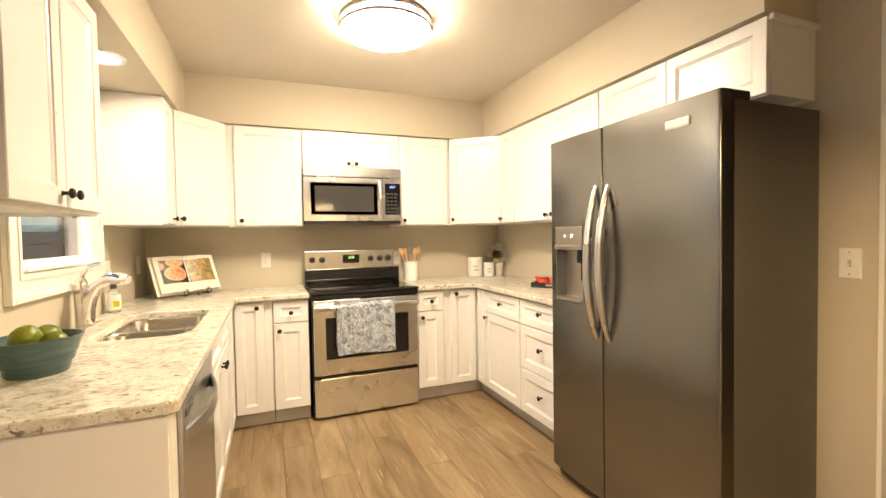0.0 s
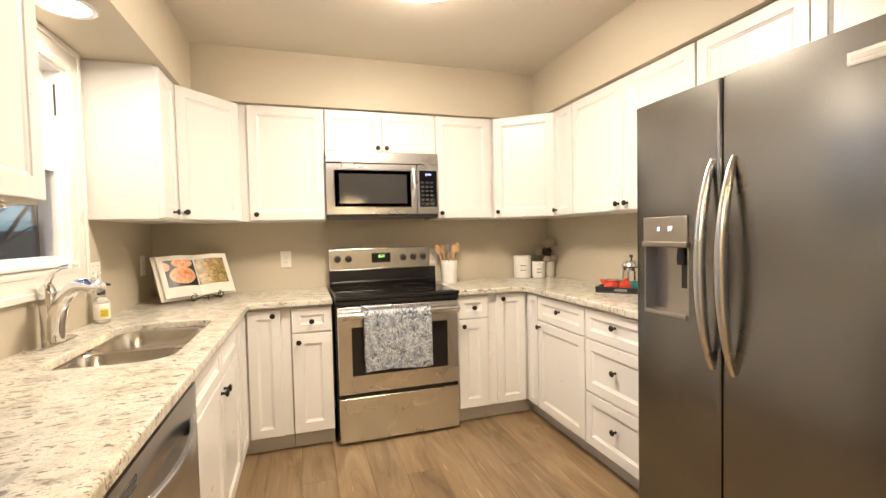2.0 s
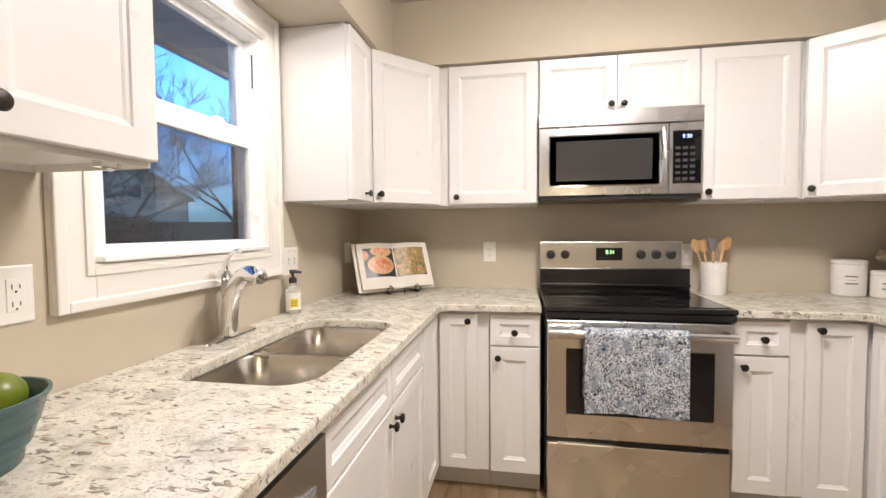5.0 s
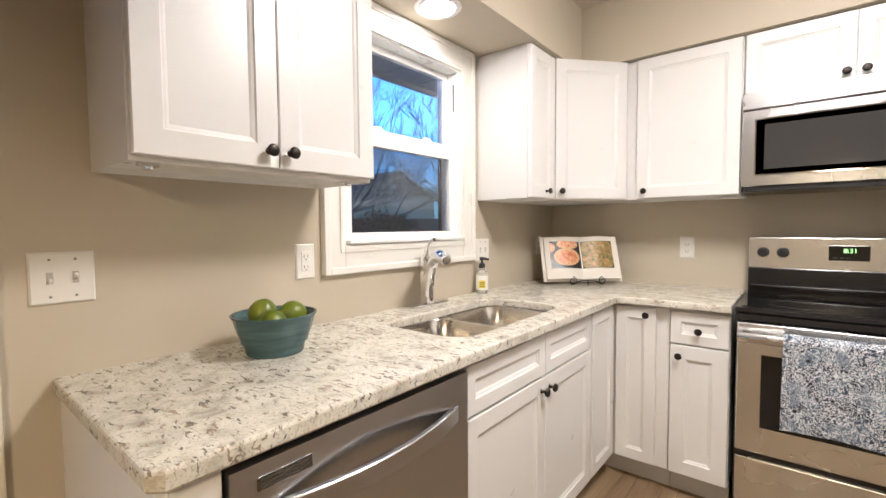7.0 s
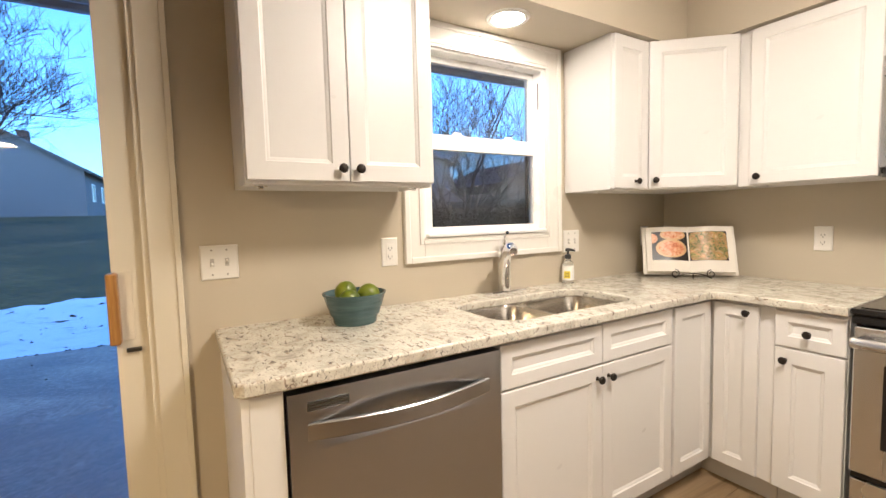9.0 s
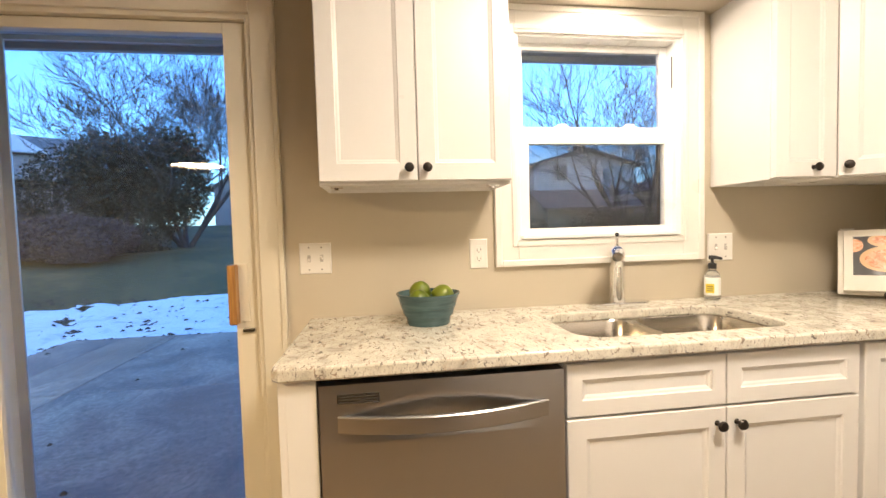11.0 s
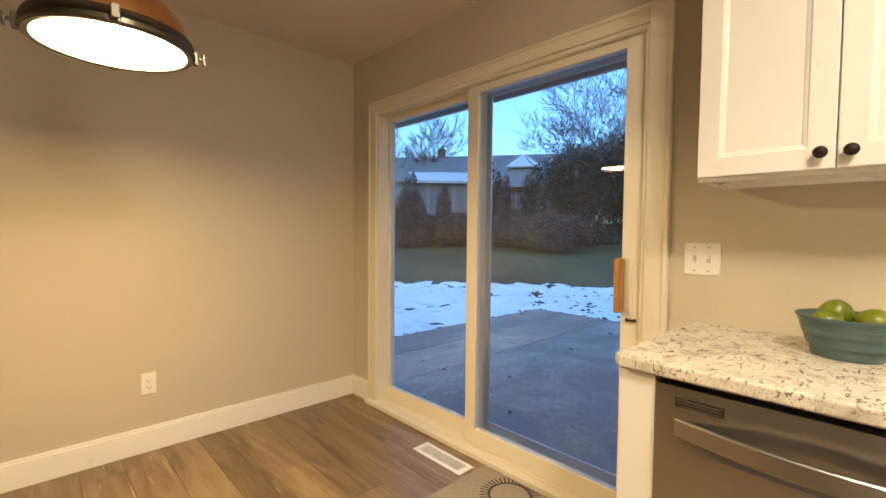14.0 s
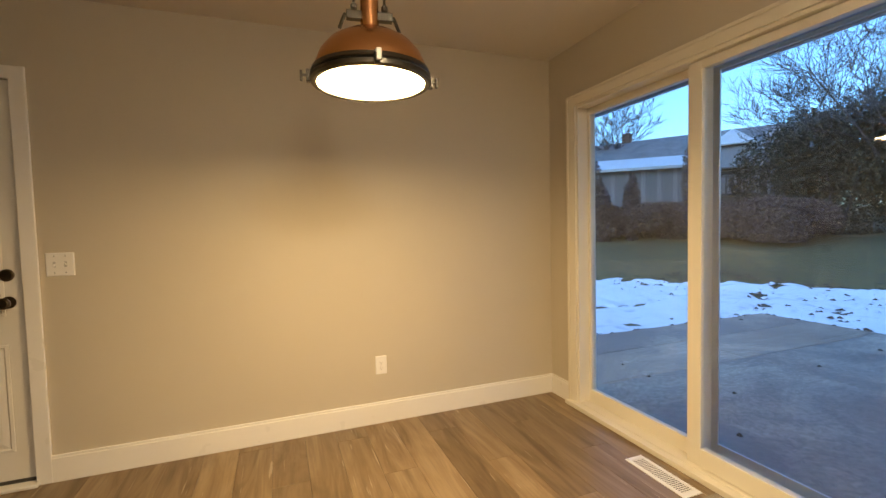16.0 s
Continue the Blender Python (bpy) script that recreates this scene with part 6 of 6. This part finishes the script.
def snow_cover():
    """A ragged strip of old snow that thins out to nothing at its edges."""
    bm = bmesh.new()
    step = 0.13
    nx, ny = 86, 104
    def thick(i, j):
        x, y = -11.6 + i * step, -9.6 + j * step
        r = math.hypot(x - 0.2, y - 1.2)
        out = max(PX0 - x, PY0 - y) + 0.10 * noise.noise((x * 1.6, y * 1.6, 3.1))
        edge = min(out, 9.9 + 0.35 * noise.noise((x * 0.7, y * 0.7, 7.7)) + 0.3 * noise.noise((x * 2.6, y * 2.6, 1.7)) - r)
        gap = 0.46 - 1.2 * noise.noise((x * 1.9, y * 2.6, 9.2)) - 0.75 * noise.noise((x * 4.5, y * 6.5, 5.0))
        return min(edge * 0.5, gap * 0.12, 0.045)
    verts = {}
    def vert(i, j):
        if (i, j) not in verts:
            x, y = -11.6 + i * step, -9.6 + j * step
            t = thick(i, j)
            verts[i, j] = bm.verts.new((x + 0.04 * noise.noise((x * 3, y * 3, 0)), y + 0.04 * noise.noise((x * 3, y * 3, 8)), ground_z(x, y) + max(t, -0.03) + 0.012))
        return verts[i, j]
    for i in range(nx):
        for j in range(ny):
            if max(thick(a, b) for a in (i, i + 1) for b in (j, j + 1)) > 0 and min(thick(a, b) for a in (i, i + 1) for b in (j, j + 1)) > -0.06:
                bm.faces.new((vert(i, j), vert(i + 1, j), vert(i + 1, j + 1), vert(i, j + 1))).smooth = True
    return bm


snow = part("snow_patch", snow_cover(), M_SNOW)
tagged(snow, "ragged strip of white snow between patio and lawn", "snow", "", "stuff")
M_LITTER = painted("dead_leaf_litter", (0.055, 0.04, 0.03), 0.95, 0.4, 30.0, 0.6)


def litter():
    rnd = random.Random(5)
    bm = bmesh.new()
    spots = [(PX0 - rnd.uniform(-0.03, 0.12), rnd.uniform(-2.2, 1.2)) for _ in range(120)] + [(rnd.uniform(-5.2, -1.0), PY0 - rnd.uniform(-0.02, 0.12)) for _ in range(110)]
    spots += [(rnd.uniform(-9, -5.4), rnd.uniform(-6, 1)) for _ in range(420)] + [(rnd.uniform(-5.0, -1.2), rnd.uniform(-2.0, 1.6)) for _ in range(18)]
    for x, y in spots:
        on = PX0 < x < PX1 and y > PY0
        s = rnd.uniform(0.02, 0.06) * (0.5 if on else 1)
        base = -0.07 if on else ground_z(x, y) + 0.035
        c = Vector((x, y, base))
        k = 6
        top = bm.verts.new(c + Vector((rnd.uniform(-.3, .3) * s, rnd.uniform(-.3, .3) * s, s * 0.5)))
        rim = [bm.verts.new(c + Vector((s * rnd.uniform(0.6, 1.6) * math.cos(2 * math.pi * q / k), s * rnd.uniform(0.6, 1.6) * math.sin(2 * math.pi * q / k), -0.01))) for q in range(k)]
        for q in range(k):
            bm.faces.new((top, rim[q], rim[(q + 1) % k]))
    return bm


tagged(part("leaf_litter", litter(), M_LITTER), "dark wet leaves scattered along the snow edge", "leaves", "", "stuff")

# eave over the door and window
M_EAVE = painted("blue_grey_eave_panel", (0.34, 0.36, 0.39), 0.5, 0.05, 40.0, 0.1)
ev = thing("eave", (-0.93, 1.5, 2.2), "grey ribbed roof eave above the patio door", "eave", "", "structure")
for i in range(30):
    part("panel", box(-0.60, 0.0, 0.004, 0.296, 0.0, 0.012, 0.003), M_EAVE, ev, at=(0, -4.5 + i * 0.3, 0))
part("fascia", box(-0.635, -0.60, -4.5, 4.5, -0.03, 0.16, 0.004), M_EAVE, ev)
part("roof_edge", prism([(-0.66, -4.5), (0.0, -4.5), (0.0, 4.5), (-0.66, 4.5)], 0.161, 0.2), M_EAVE, ev)

# ---- trees ----
M_BARK = shader("dark_winter_bark", (0.06, 0.05, 0.045), 0.9)
_n = tex_noise(M_BARK, coords(M_BARK, (6, 6, 1)), 6.0, 4)
put(M_BARK, ramp(M_BARK, _n, [(0.3, (0.038, 0.031, 0.033)), (0.7, (0.09, 0.073, 0.075))]), "Base Color")


def bare_tree(x, y, height, spread, stems, seed, label, levels=5, thick=0.1, fine=0.006):
    """A leafless tree: stems that fork again and again into fine twigs."""
    rnd = random.Random(seed)
    trunk, crown = bmesh.new(), bmesh.new()
    def limb(p, d, length, r, level):
        n = 4 if level < 2 else 3
        pts, q, dd = [p], p.copy(), d.copy()
        for _ in range(n):
            dd = (dd + Vector((rnd.uniform(-1, 1), rnd.uniform(-1, 1), rnd.uniform(-0.4, 0.72))) * (0.07 + 0.018 * level)).normalized()
            q = q + dd * (length / n)
            pts.append(q.copy())
        r1 = r * 0.62
        sweep(pts, [r + (r1 - r) * k / n for k in range(n + 1)], 6 if level < 1 else 4 if level < 3 else 3, 1.0, trunk if level == 0 else crown)
        if level >= levels:
            return
        kids = rnd.choice((3, 4)) if level < levels - 1 else 4
        for k in range(kids):
            at = rnd.uniform(0.35, 1.0) if k else 1.0
            idx = min(n - 1, int(at * n))
            base = pts[idx] + (pts[idx + 1] - pts[idx]) * (at * n - idx) if idx < n else pts[-1]
            side = Vector((rnd.uniform(-1, 1), rnd.uniform(-1, 1), rnd.uniform(-0.3, 0.5))).normalized()
            nd = (dd * 1.0 + side * (0.75 if k else 0.35) * spread).normalized()
            limb(base, nd, length * rnd.uniform(0.58, 0.78), max(r1 * rnd.uniform(0.55, 0.8), fine), level + 1)
    z = ground_z(x, y) - 0.05
    for s in range(stems):
        a = 2 * math.pi * s / max(stems, 1) + rnd.uniform(-0.4, 0.4)
        lean = 0.75 if stems > 1 else 0.05
        limb(Vector((0.12 * math.cos(a) * (stems > 1), 0.12 * math.sin(a) * (stems > 1), 0)), Vector((lean * math.cos(a), lean * math.sin(a), 1)).normalized(), height * 0.30, thick * (0.75 if stems > 1 else 1), 0)
    tr = thing("tree", (x, y, z), label, "tree", "bare trees")
    part("trunk", trunk, M_BARK, tr)
    part("crown", crown, M_BARK, tr)
    return tr


bare_tree(-19.3, -6.5, 11.2, 1.2, 5, 12, "leafless spreading tree with many fine twigs on the lawn", 6, 0.15, 0.0075)
bare_tree(-12.2, 10.0, 9.5, 0.95, 6, 4, "leafless multi-stemmed tree outside the kitchen window", 5, 0.12)
bare_tree(-13.2, 13.6, 8.4, 1.05, 3, 17, "leafless spreading tree beyond the kitchen window", 5, 0.08)
bare_tree(-7.6, 14.2, 8.6, 1.0, 3, 41, "leafless tree with fine twigs beside the garden hedge", 5, 0.09)
bare_tree(-24.5, -29.5, 14.5, 1.1, 4, 23, "distant leafless tree behind the garden", 5, 0.16, 0.016)
bare_tree(-30.0, 22.0, 10.0, 0.9, 2, 31, "distant leafless tree beyond the white house", 5, 0.18)

# ---- bushes ----
M_TWIG = shader("brown_twiggy_shrub", (0.055, 0.036, 0.034), 0.95)
put(M_TWIG, ramp(M_TWIG, node(M_TWIG, "NewGeometry").outputs["Random Per Island"], [(0.0, (0.068, 0.046, 0.043)), (1.0, (0.108, 0.074, 0.068))]), "Base Color")
M_EVER = shader("dark_evergreen_foliage", (0.025, 0.038, 0.022), 0.9)
put(M_EVER, ramp(M_EVER, node(M_EVER, "NewGeometry").outputs["Random Per Island"], [(0.0, (0.026, 0.025, 0.015)), (1.0, (0.046, 0.042, 0.025))]), "Base Color")


def bush(x, y, rx, ry, h, count, seed, material, label, size=0.16, name="bush"):
    """An uneven shrub of many small leaf clumps on a few stems."""
    rnd = random.Random(seed)
    bm = bmesh.new()
    lean_w = 0.42 if material == M_EVER else 0.34
    lobes = [(rnd.uniform(-0.6, 0.6) * rx, rnd.uniform(-0.6, 0.6) * ry, rnd.uniform(0.22, 0.68) * h, rnd.uniform(0.45, 0.7)) for _ in range(7)]
    for _ in range(count):
        lx, ly, lz, lr = rnd.choice(lobes)
        z = rnd.uniform(-1, 1)
        a = rnd.uniform(0, 2 * math.pi)
        rad = rnd.uniform(0.35, 1.0) ** 0.5
        s = math.sqrt(1 - z * z)
        p = Vector((lx + rx * lr * rad * s * math.cos(a), ly + ry * lr * rad * s * math.sin(a), max(0.03, lz + h * 0.42 * rad * z)))
        d = Vector((rnd.uniform(-1, 1), rnd.uniform(-1, 1), rnd.uniform(-0.3, 1))).normalized() * size * rnd.uniform(0.6, 1.5)
        w = d.cross(Vector((rnd.uniform(-1, 1), rnd.uniform(-1, 1), rnd.uniform(-1, 1)))).normalized() * size * lean_w
        q = [bm.verts.new(v) for v in (p - d * 0.5, p + w, p + d, p - w)]
        bm.faces.new(q)
    bu = thing(name, (x, y, ground_z(x, y)), label, "bush", "garden bushes")
    part("foliage", bm, material, bu)
    st_ = bmesh.new()
    for k in range(5):
        a = 2 * math.pi * k / 5
        sweep([(0.1 * math.cos(a), 0.1 * math.sin(a), -0.1), (0.3 * rx * math.cos(a), 0.3 * ry * math.sin(a), h * 0.5)], [0.05, 0.02], 5, 1.0, st_)
    part("stems", st_, M_BARK, bu)
    return bu


bush(-17.4, -7.6, 2.2, 2.7, 4.8, 33000, 1, M_EVER, "large dark evergreen shrub beside the lawn", 0.089)
bush(-15.0, -8.4, 1.9, 1.9, 1.62, 26000, 2, M_TWIG, "brown leafless shrub at the end of the lawn", 0.080)
bush(-14.4, -10.2, 1.7, 1.8, 1.50, 24684, 3, M_TWIG, "brown leafless shrub at the end of the lawn", 0.080)
bush(-13.4, -12.2, 1.9, 1.9, 1.45, 24684, 4, M_TWIG, "brown leafless shrub at the end of the lawn", 0.080)
bush(-12.0, -14.0, 2.0, 2.0, 1.50, 24684, 5, M_TWIG, "brown leafless shrub at the end of the lawn", 0.080)
bush(-10.2, -15.6, 1.8, 1.8, 2.3, 22440, 6, M_TWIG, "tall brown shrub at the garden corner", 0.080)
bush(-14.0, -10.1, 0.55, 0.55, 3.6, 9000, 7, M_TWIG, "tall upright brown shrub at the end of the lawn", 0.080)
bush(-11.0, -12.8, 0.75, 0.75, 3.1, 9000, 8, M_TWIG, "tall upright brown shrub at the end of the lawn", 0.080)
bush(-12.3, -11.9, 0.35, 0.35, 2.7, 4500, 13, M_TWIG, "slim upright brown shrub before the board fence", 0.080)
bush(-11.0, 6.2, 1.2, 1.5, 1.35, 8580, 9, M_EVER, "low dark hedge outside the kitchen window", 0.055)
bush(-11.4, 9.0, 1.4, 2.0, 1.4, 11220, 10, M_EVER, "low dark hedge outside the kitchen window", 0.055)
bush(-11.0, 12.2, 1.4, 2.0, 1.5, 11220, 12, M_EVER, "low dark hedge outside the kitchen window", 0.055)

# ---- neighbouring houses ----
M_SIDING = shader("pale_lap_siding", (0.62, 0.63, 0.63), 0.6)
_wv = node(M_SIDING, "TexWave", [(coords(M_SIDING, (0, 0, 1)), "Vector")], Scale=2.2)
_wv.bands_direction = 'Z'
put(M_SIDING, ramp(M_SIDING, _wv.outputs["Fac"], [(0.0, (0.50, 0.51, 0.52)), (0.25, (0.63, 0.64, 0.65))]), "Base Color")
bump(M_SIDING, _wv.outputs["Fac"], 0.4, 0.02)
M_GREYSIDE = painted("weathered_grey_siding", (0.20, 0.19, 0.195), 0.7, 0.12, 8.0, 0.2)
M_TANSIDE = painted("tan_garage_siding", (0.40, 0.36, 0.26), 0.7, 0.06, 8.0, 0.2)
M_ROOF = shader("grey_shingle_roof", (0.14, 0.145, 0.15), 0.85)
_n = tex_noise(M_ROOF, coords(M_ROOF), 3.0, 5)
put(M_ROOF, ramp(M_ROOF, _n, [(0.35, (0.10, 0.105, 0.115)), (0.65, (0.20, 0.205, 0.215))]), "Base Color")
M_SNOWROOF = painted("snow_dusted_roof", (0.55, 0.58, 0.62), 0.7, 0.2, 6.0, 0.3)
M_BOARDS = painted("pale_weathered_boards", (0.155, 0.145, 0.15), 0.8, 0.2, 6.0, 0.3)
M_BRICK = painted("red_brown_chimney", (0.14, 0.075, 0.055), 0.85, 0.25, 20.0, 0.4)
M_DARKWIN = shader("dim_window_pane", (0.03, 0.035, 0.045), 0.08)


def house(x, y, rz, length, depth, wall_h, rise, wall_m, roof_m, windows, chimney, label, gable_windows=()):
    """A gabled house: local x along the ridge, front wall at y = 0 facing -y; parts are walls, roof slopes, windows and a chimney."""
    h = thing("house", pose(x, y, ground_z(x, y) - 0.1, 0, 0, rz), label, "house", "neighbouring houses")
    bm = bmesh.new()
    lo = [bm.verts.new(p) for p in ((0, 0, 0), (length, 0, 0), (length, depth, 0), (0, depth, 0))]
    hi = [bm.verts.new(p) for p in ((0, 0, wall_h), (length, 0, wall_h), (length, depth, wall_h), (0, depth, wall_h))]
    g0, g1 = bm.verts.new((0, depth / 2, wall_h + rise)), bm.verts.new((length, depth / 2, wall_h + rise))
    bm.faces.new((lo[0], lo[1], hi[1], hi[0]))
    bm.faces.new((lo[2], lo[3], hi[3], hi[2]))
    bm.faces.new((lo[1], lo[2], hi[2], g1, hi[1]))
    bm.faces.new((lo[3], lo[0], hi[0], g0, hi[3]))
    wl = part("wall", bm, wall_m, h)
    ang = math.atan2(rise, depth / 2)
    slope = math.hypot(rise, depth / 2) + 0.5
    for s in (0, 1):
        sl = box(-0.4, length + 0.4, -0.5, slope - 0.5, 0.0, 0.16, 0.01)
        m = pose(0, 0, wall_h, math.degrees(ang), 0, 0) if s == 0 else pose(length, depth, wall_h, math.degrees(ang), 0, 180)
        part("roof", sl, roof_m, h, at=m)
    def window(m):
        w_ = part("window", rings_y([(-0.55, 0.55, -0.65, 0.65, 0.02), (-0.55, 0.55, -0.65, 0.65, -0.05), (-0.45, 0.45, -0.55, 0.55, -0.05), (-0.45, 0.45, -0.55, 0.55, -0.005)]), M_VINYL, h, at=m)
        part("pane", box(-0.45, -0.02, -0.012, -0.006, -0.55, 0.55), M_DARKWIN, w_)
        part("pane", box(0.02, 0.45, -0.012, -0.006, -0.55, 0.55), M_DARKWIN, w_)
    for wx, wz in windows:
        window(pose(wx, 0, wz))
    for wy, wz in gable_windows:
        window(pose(0, depth - wy, wz, 0, 0, -90))
    if chimney:
        part("chimney", box(chimney - 0.3, chimney + 0.3, depth / 2 - 0.3, depth / 2 + 0.3, wall_h + rise - 0.6, wall_h + rise + 0.75, 0.02), M_BRICK, h)
    return h


# beyond the patio door
house(-33.5, -17.0, -55, 16.0, 8.0, 3.0, 2.2, M_GREYSIDE, M_ROOF, ((2.5, 1.9), (5.0, 1.9), (8.5, 1.9), (12.0, 1.9)), 11.5, "grey-roofed house beyond the garden shrubs")
shed = house(-15.6, -18.0, 137, 4.6, 3.0, 3.25, 0.55, M_BOARDS, M_SNOWROOF, (), 0, "low grey board shed with a snow-covered roof beyond the shrubs")
for k in range(18):
    part("board", box(0.02, 0.235, -0.045 if k % 2 else -0.03, -0.002, 0.05, 3.2, 0.006), M_BOARDS if k % 3 else M_GREYSIDE, shed, at=(0.0 + k * 0.255, 0, 0))
# Added house: its gable stands in for a bright reflection in the door glass.
house(-38.0, -4.0, 178, 12.0, 8.0, 3.2, 2.4, M_GREYSIDE, M_ROOF, ((2.5, 1.8), (6.0, 1.8)), 4.0, "grey house added between bare trees in place of a reflection")


def gazebo(x, y, half, base, deck, rail, eave, tier, top):
    """A square garden pavilion on a raised deck: posts, rails with pickets and a roof of two tiers. Heights are above the ground."""
    g = thing("gazebo", pose(x, y, ground_z(x, y), 0, 0, 37), "dark timber garden pavilion with a two-tier snow-dusted roof", "gazebo")
    part("deck", box(-half - 0.1, half + 0.1, -half - 0.1, half + 0.1, deck - 0.14, deck, 0.01), M_TIMBER, g)
    part("skirt", box(-half, half, -half, half, base, deck - 0.14), M_TIMBER, g)
    def frustum(h0, z0, h1, z1, thick):
        bm = bmesh.new()
        loops = [[bm.verts.new((sx * h, sy * h, z)) for sx, sy in ((-1, -1), (1, -1), (1, 1), (-1, 1))]
                 for h, z in ((h0, z0 - thick), (h0, z0), (h1, z1))]
        for a, b in zip(loops, loops[1:]):
            for k in range(4):
                bm.faces.new((a[k], a[(k + 1) % 4], b[(k + 1) % 4], b[k]))
        bm.faces.new(loops[0][::-1])
        bm.faces.new(loops[-1])
        return bm
    for sx in (-1, 1):
        for sy in (-1, 1):
            part("post", box(sx * half - 0.07, sx * half + 0.07, sy * half - 0.07, sy * half + 0.07, deck, eave, 0.005), M_TIMBER, g)
    for k in range(4):
        m = pose(0, 0, 0, 0, 0, 90 * k)
        part("top_rail", box(-half + 0.07, half - 0.07, -half - 0.03, -half + 0.03, rail - 0.07, rail, 0.005), M_TIMBER, g, at=m)
        part("beam", box(-half + 0.07, half - 0.07, -half - 0.05, -half + 0.05, eave - 0.16, eave, 0.005), M_TIMBER, g, at=m)
        for q in range(9):
            px = -half + 0.18 + q * (2 * half - 0.36) / 8
            part("picket", box(px - 0.025, px + 0.025, -half - 0.02, -half + 0.02, deck, rail - 0.07), M_TIMBER, g, at=m)
    part("lower_roof", frustum(half + 0.3, eave, half * 0.55, tier - 0.12, 0.08), M_GREYSIDE, g)
    part("lantern", box(-half * 0.5, half * 0.5, -half * 0.5, half * 0.5, tier - 0.25, tier + 0.02), M_TIMBER, g)
    part("upper_roof", frustum(half * 0.78, tier, 0.03, top, 0.06), M_SNOWROOF, g, "snow-covered upper roof")
    return g


M_TIMBER = painted("dark_stained_timber", (0.07, 0.055, 0.05), 0.8, 0.2, 12.0, 0.3)
gazebo(-20.8, -13.9, 1.28, 0.0, 1.45, 2.55, 2.75, 3.95, 4.8)
# beyond the kitchen window
house(-27.0, 18.85, 180, 10.0, 7.0, 3.72, 0.98, M_SIDING, M_ROOF, (), 0.7, "white gabled house with brick chimney seen over the hedge", ((1.85, 3.25), (0.7, 1.5), (4.6, 1.6)))
house(-19.2, 9.7, 90, 4.4, 3.0, 1.5, 0.75, M_TANSIDE, M_ROOF, ((3.1, 0.95),), 0, "low tan garden shed with grey roof")
house(-27.0, 33.6, 180, 10.0, 10.0, 1.95, 2.1, M_TANSIDE, M_ROOF, (), 0, "tan gabled house beyond the bare trees", ((5.0, 2.2),))

# ---- floor planks ----
def lay_planks():
    wide, long_, gap = 0.178, 1.22, 0.0012
    meshes = {}
    x = WX
    row = 0
    while x < HX - 0.01:
        x1 = min(x + wide, HX)
        y = SY - (row * 0.437) % long_
        while y < NY:
            y0, y1 = max(y, SY), min(y + long_, NY)
            if y1 - y0 > 0.03:
                key = (round(x1 - x, 3), round(y1 - y0, 3))
                if key not in meshes:
                    bm = bmesh.new()
                    w, l = x1 - x - gap, y1 - y0 - gap
                    quad_box(bm, 0, w, 0, l, -0.006, -0.0012)
                    top = [bm.verts.new(p) for p in ((0.0012, 0.0012, 0), (w - 0.0012, 0.0012, 0), (w - 0.0012, l - 0.0012, 0), (0.0012, l - 0.0012, 0))]
                    bm.verts.ensure_lookup_table()
                    low = [bm.verts[i] for i in (4, 5, 7, 6)]
                    bmesh.ops.delete(bm, geom=[f for f in bm.faces if all(v in low for v in f.verts)], context='FACES_ONLY')
                    for i in range(4):
                        bm.faces.new((low[i], low[(i + 1) % 4], top[(i + 1) % 4], top[i]))
                    bm.faces.new(top)
                    meshes[key] = to_mesh("plank", bm, M_PLANK)
                part("plank", meshes[key], None, subfloor, at=(x, y0, 0))
            y += long_
        x += wide
        row += 1


lay_planks()
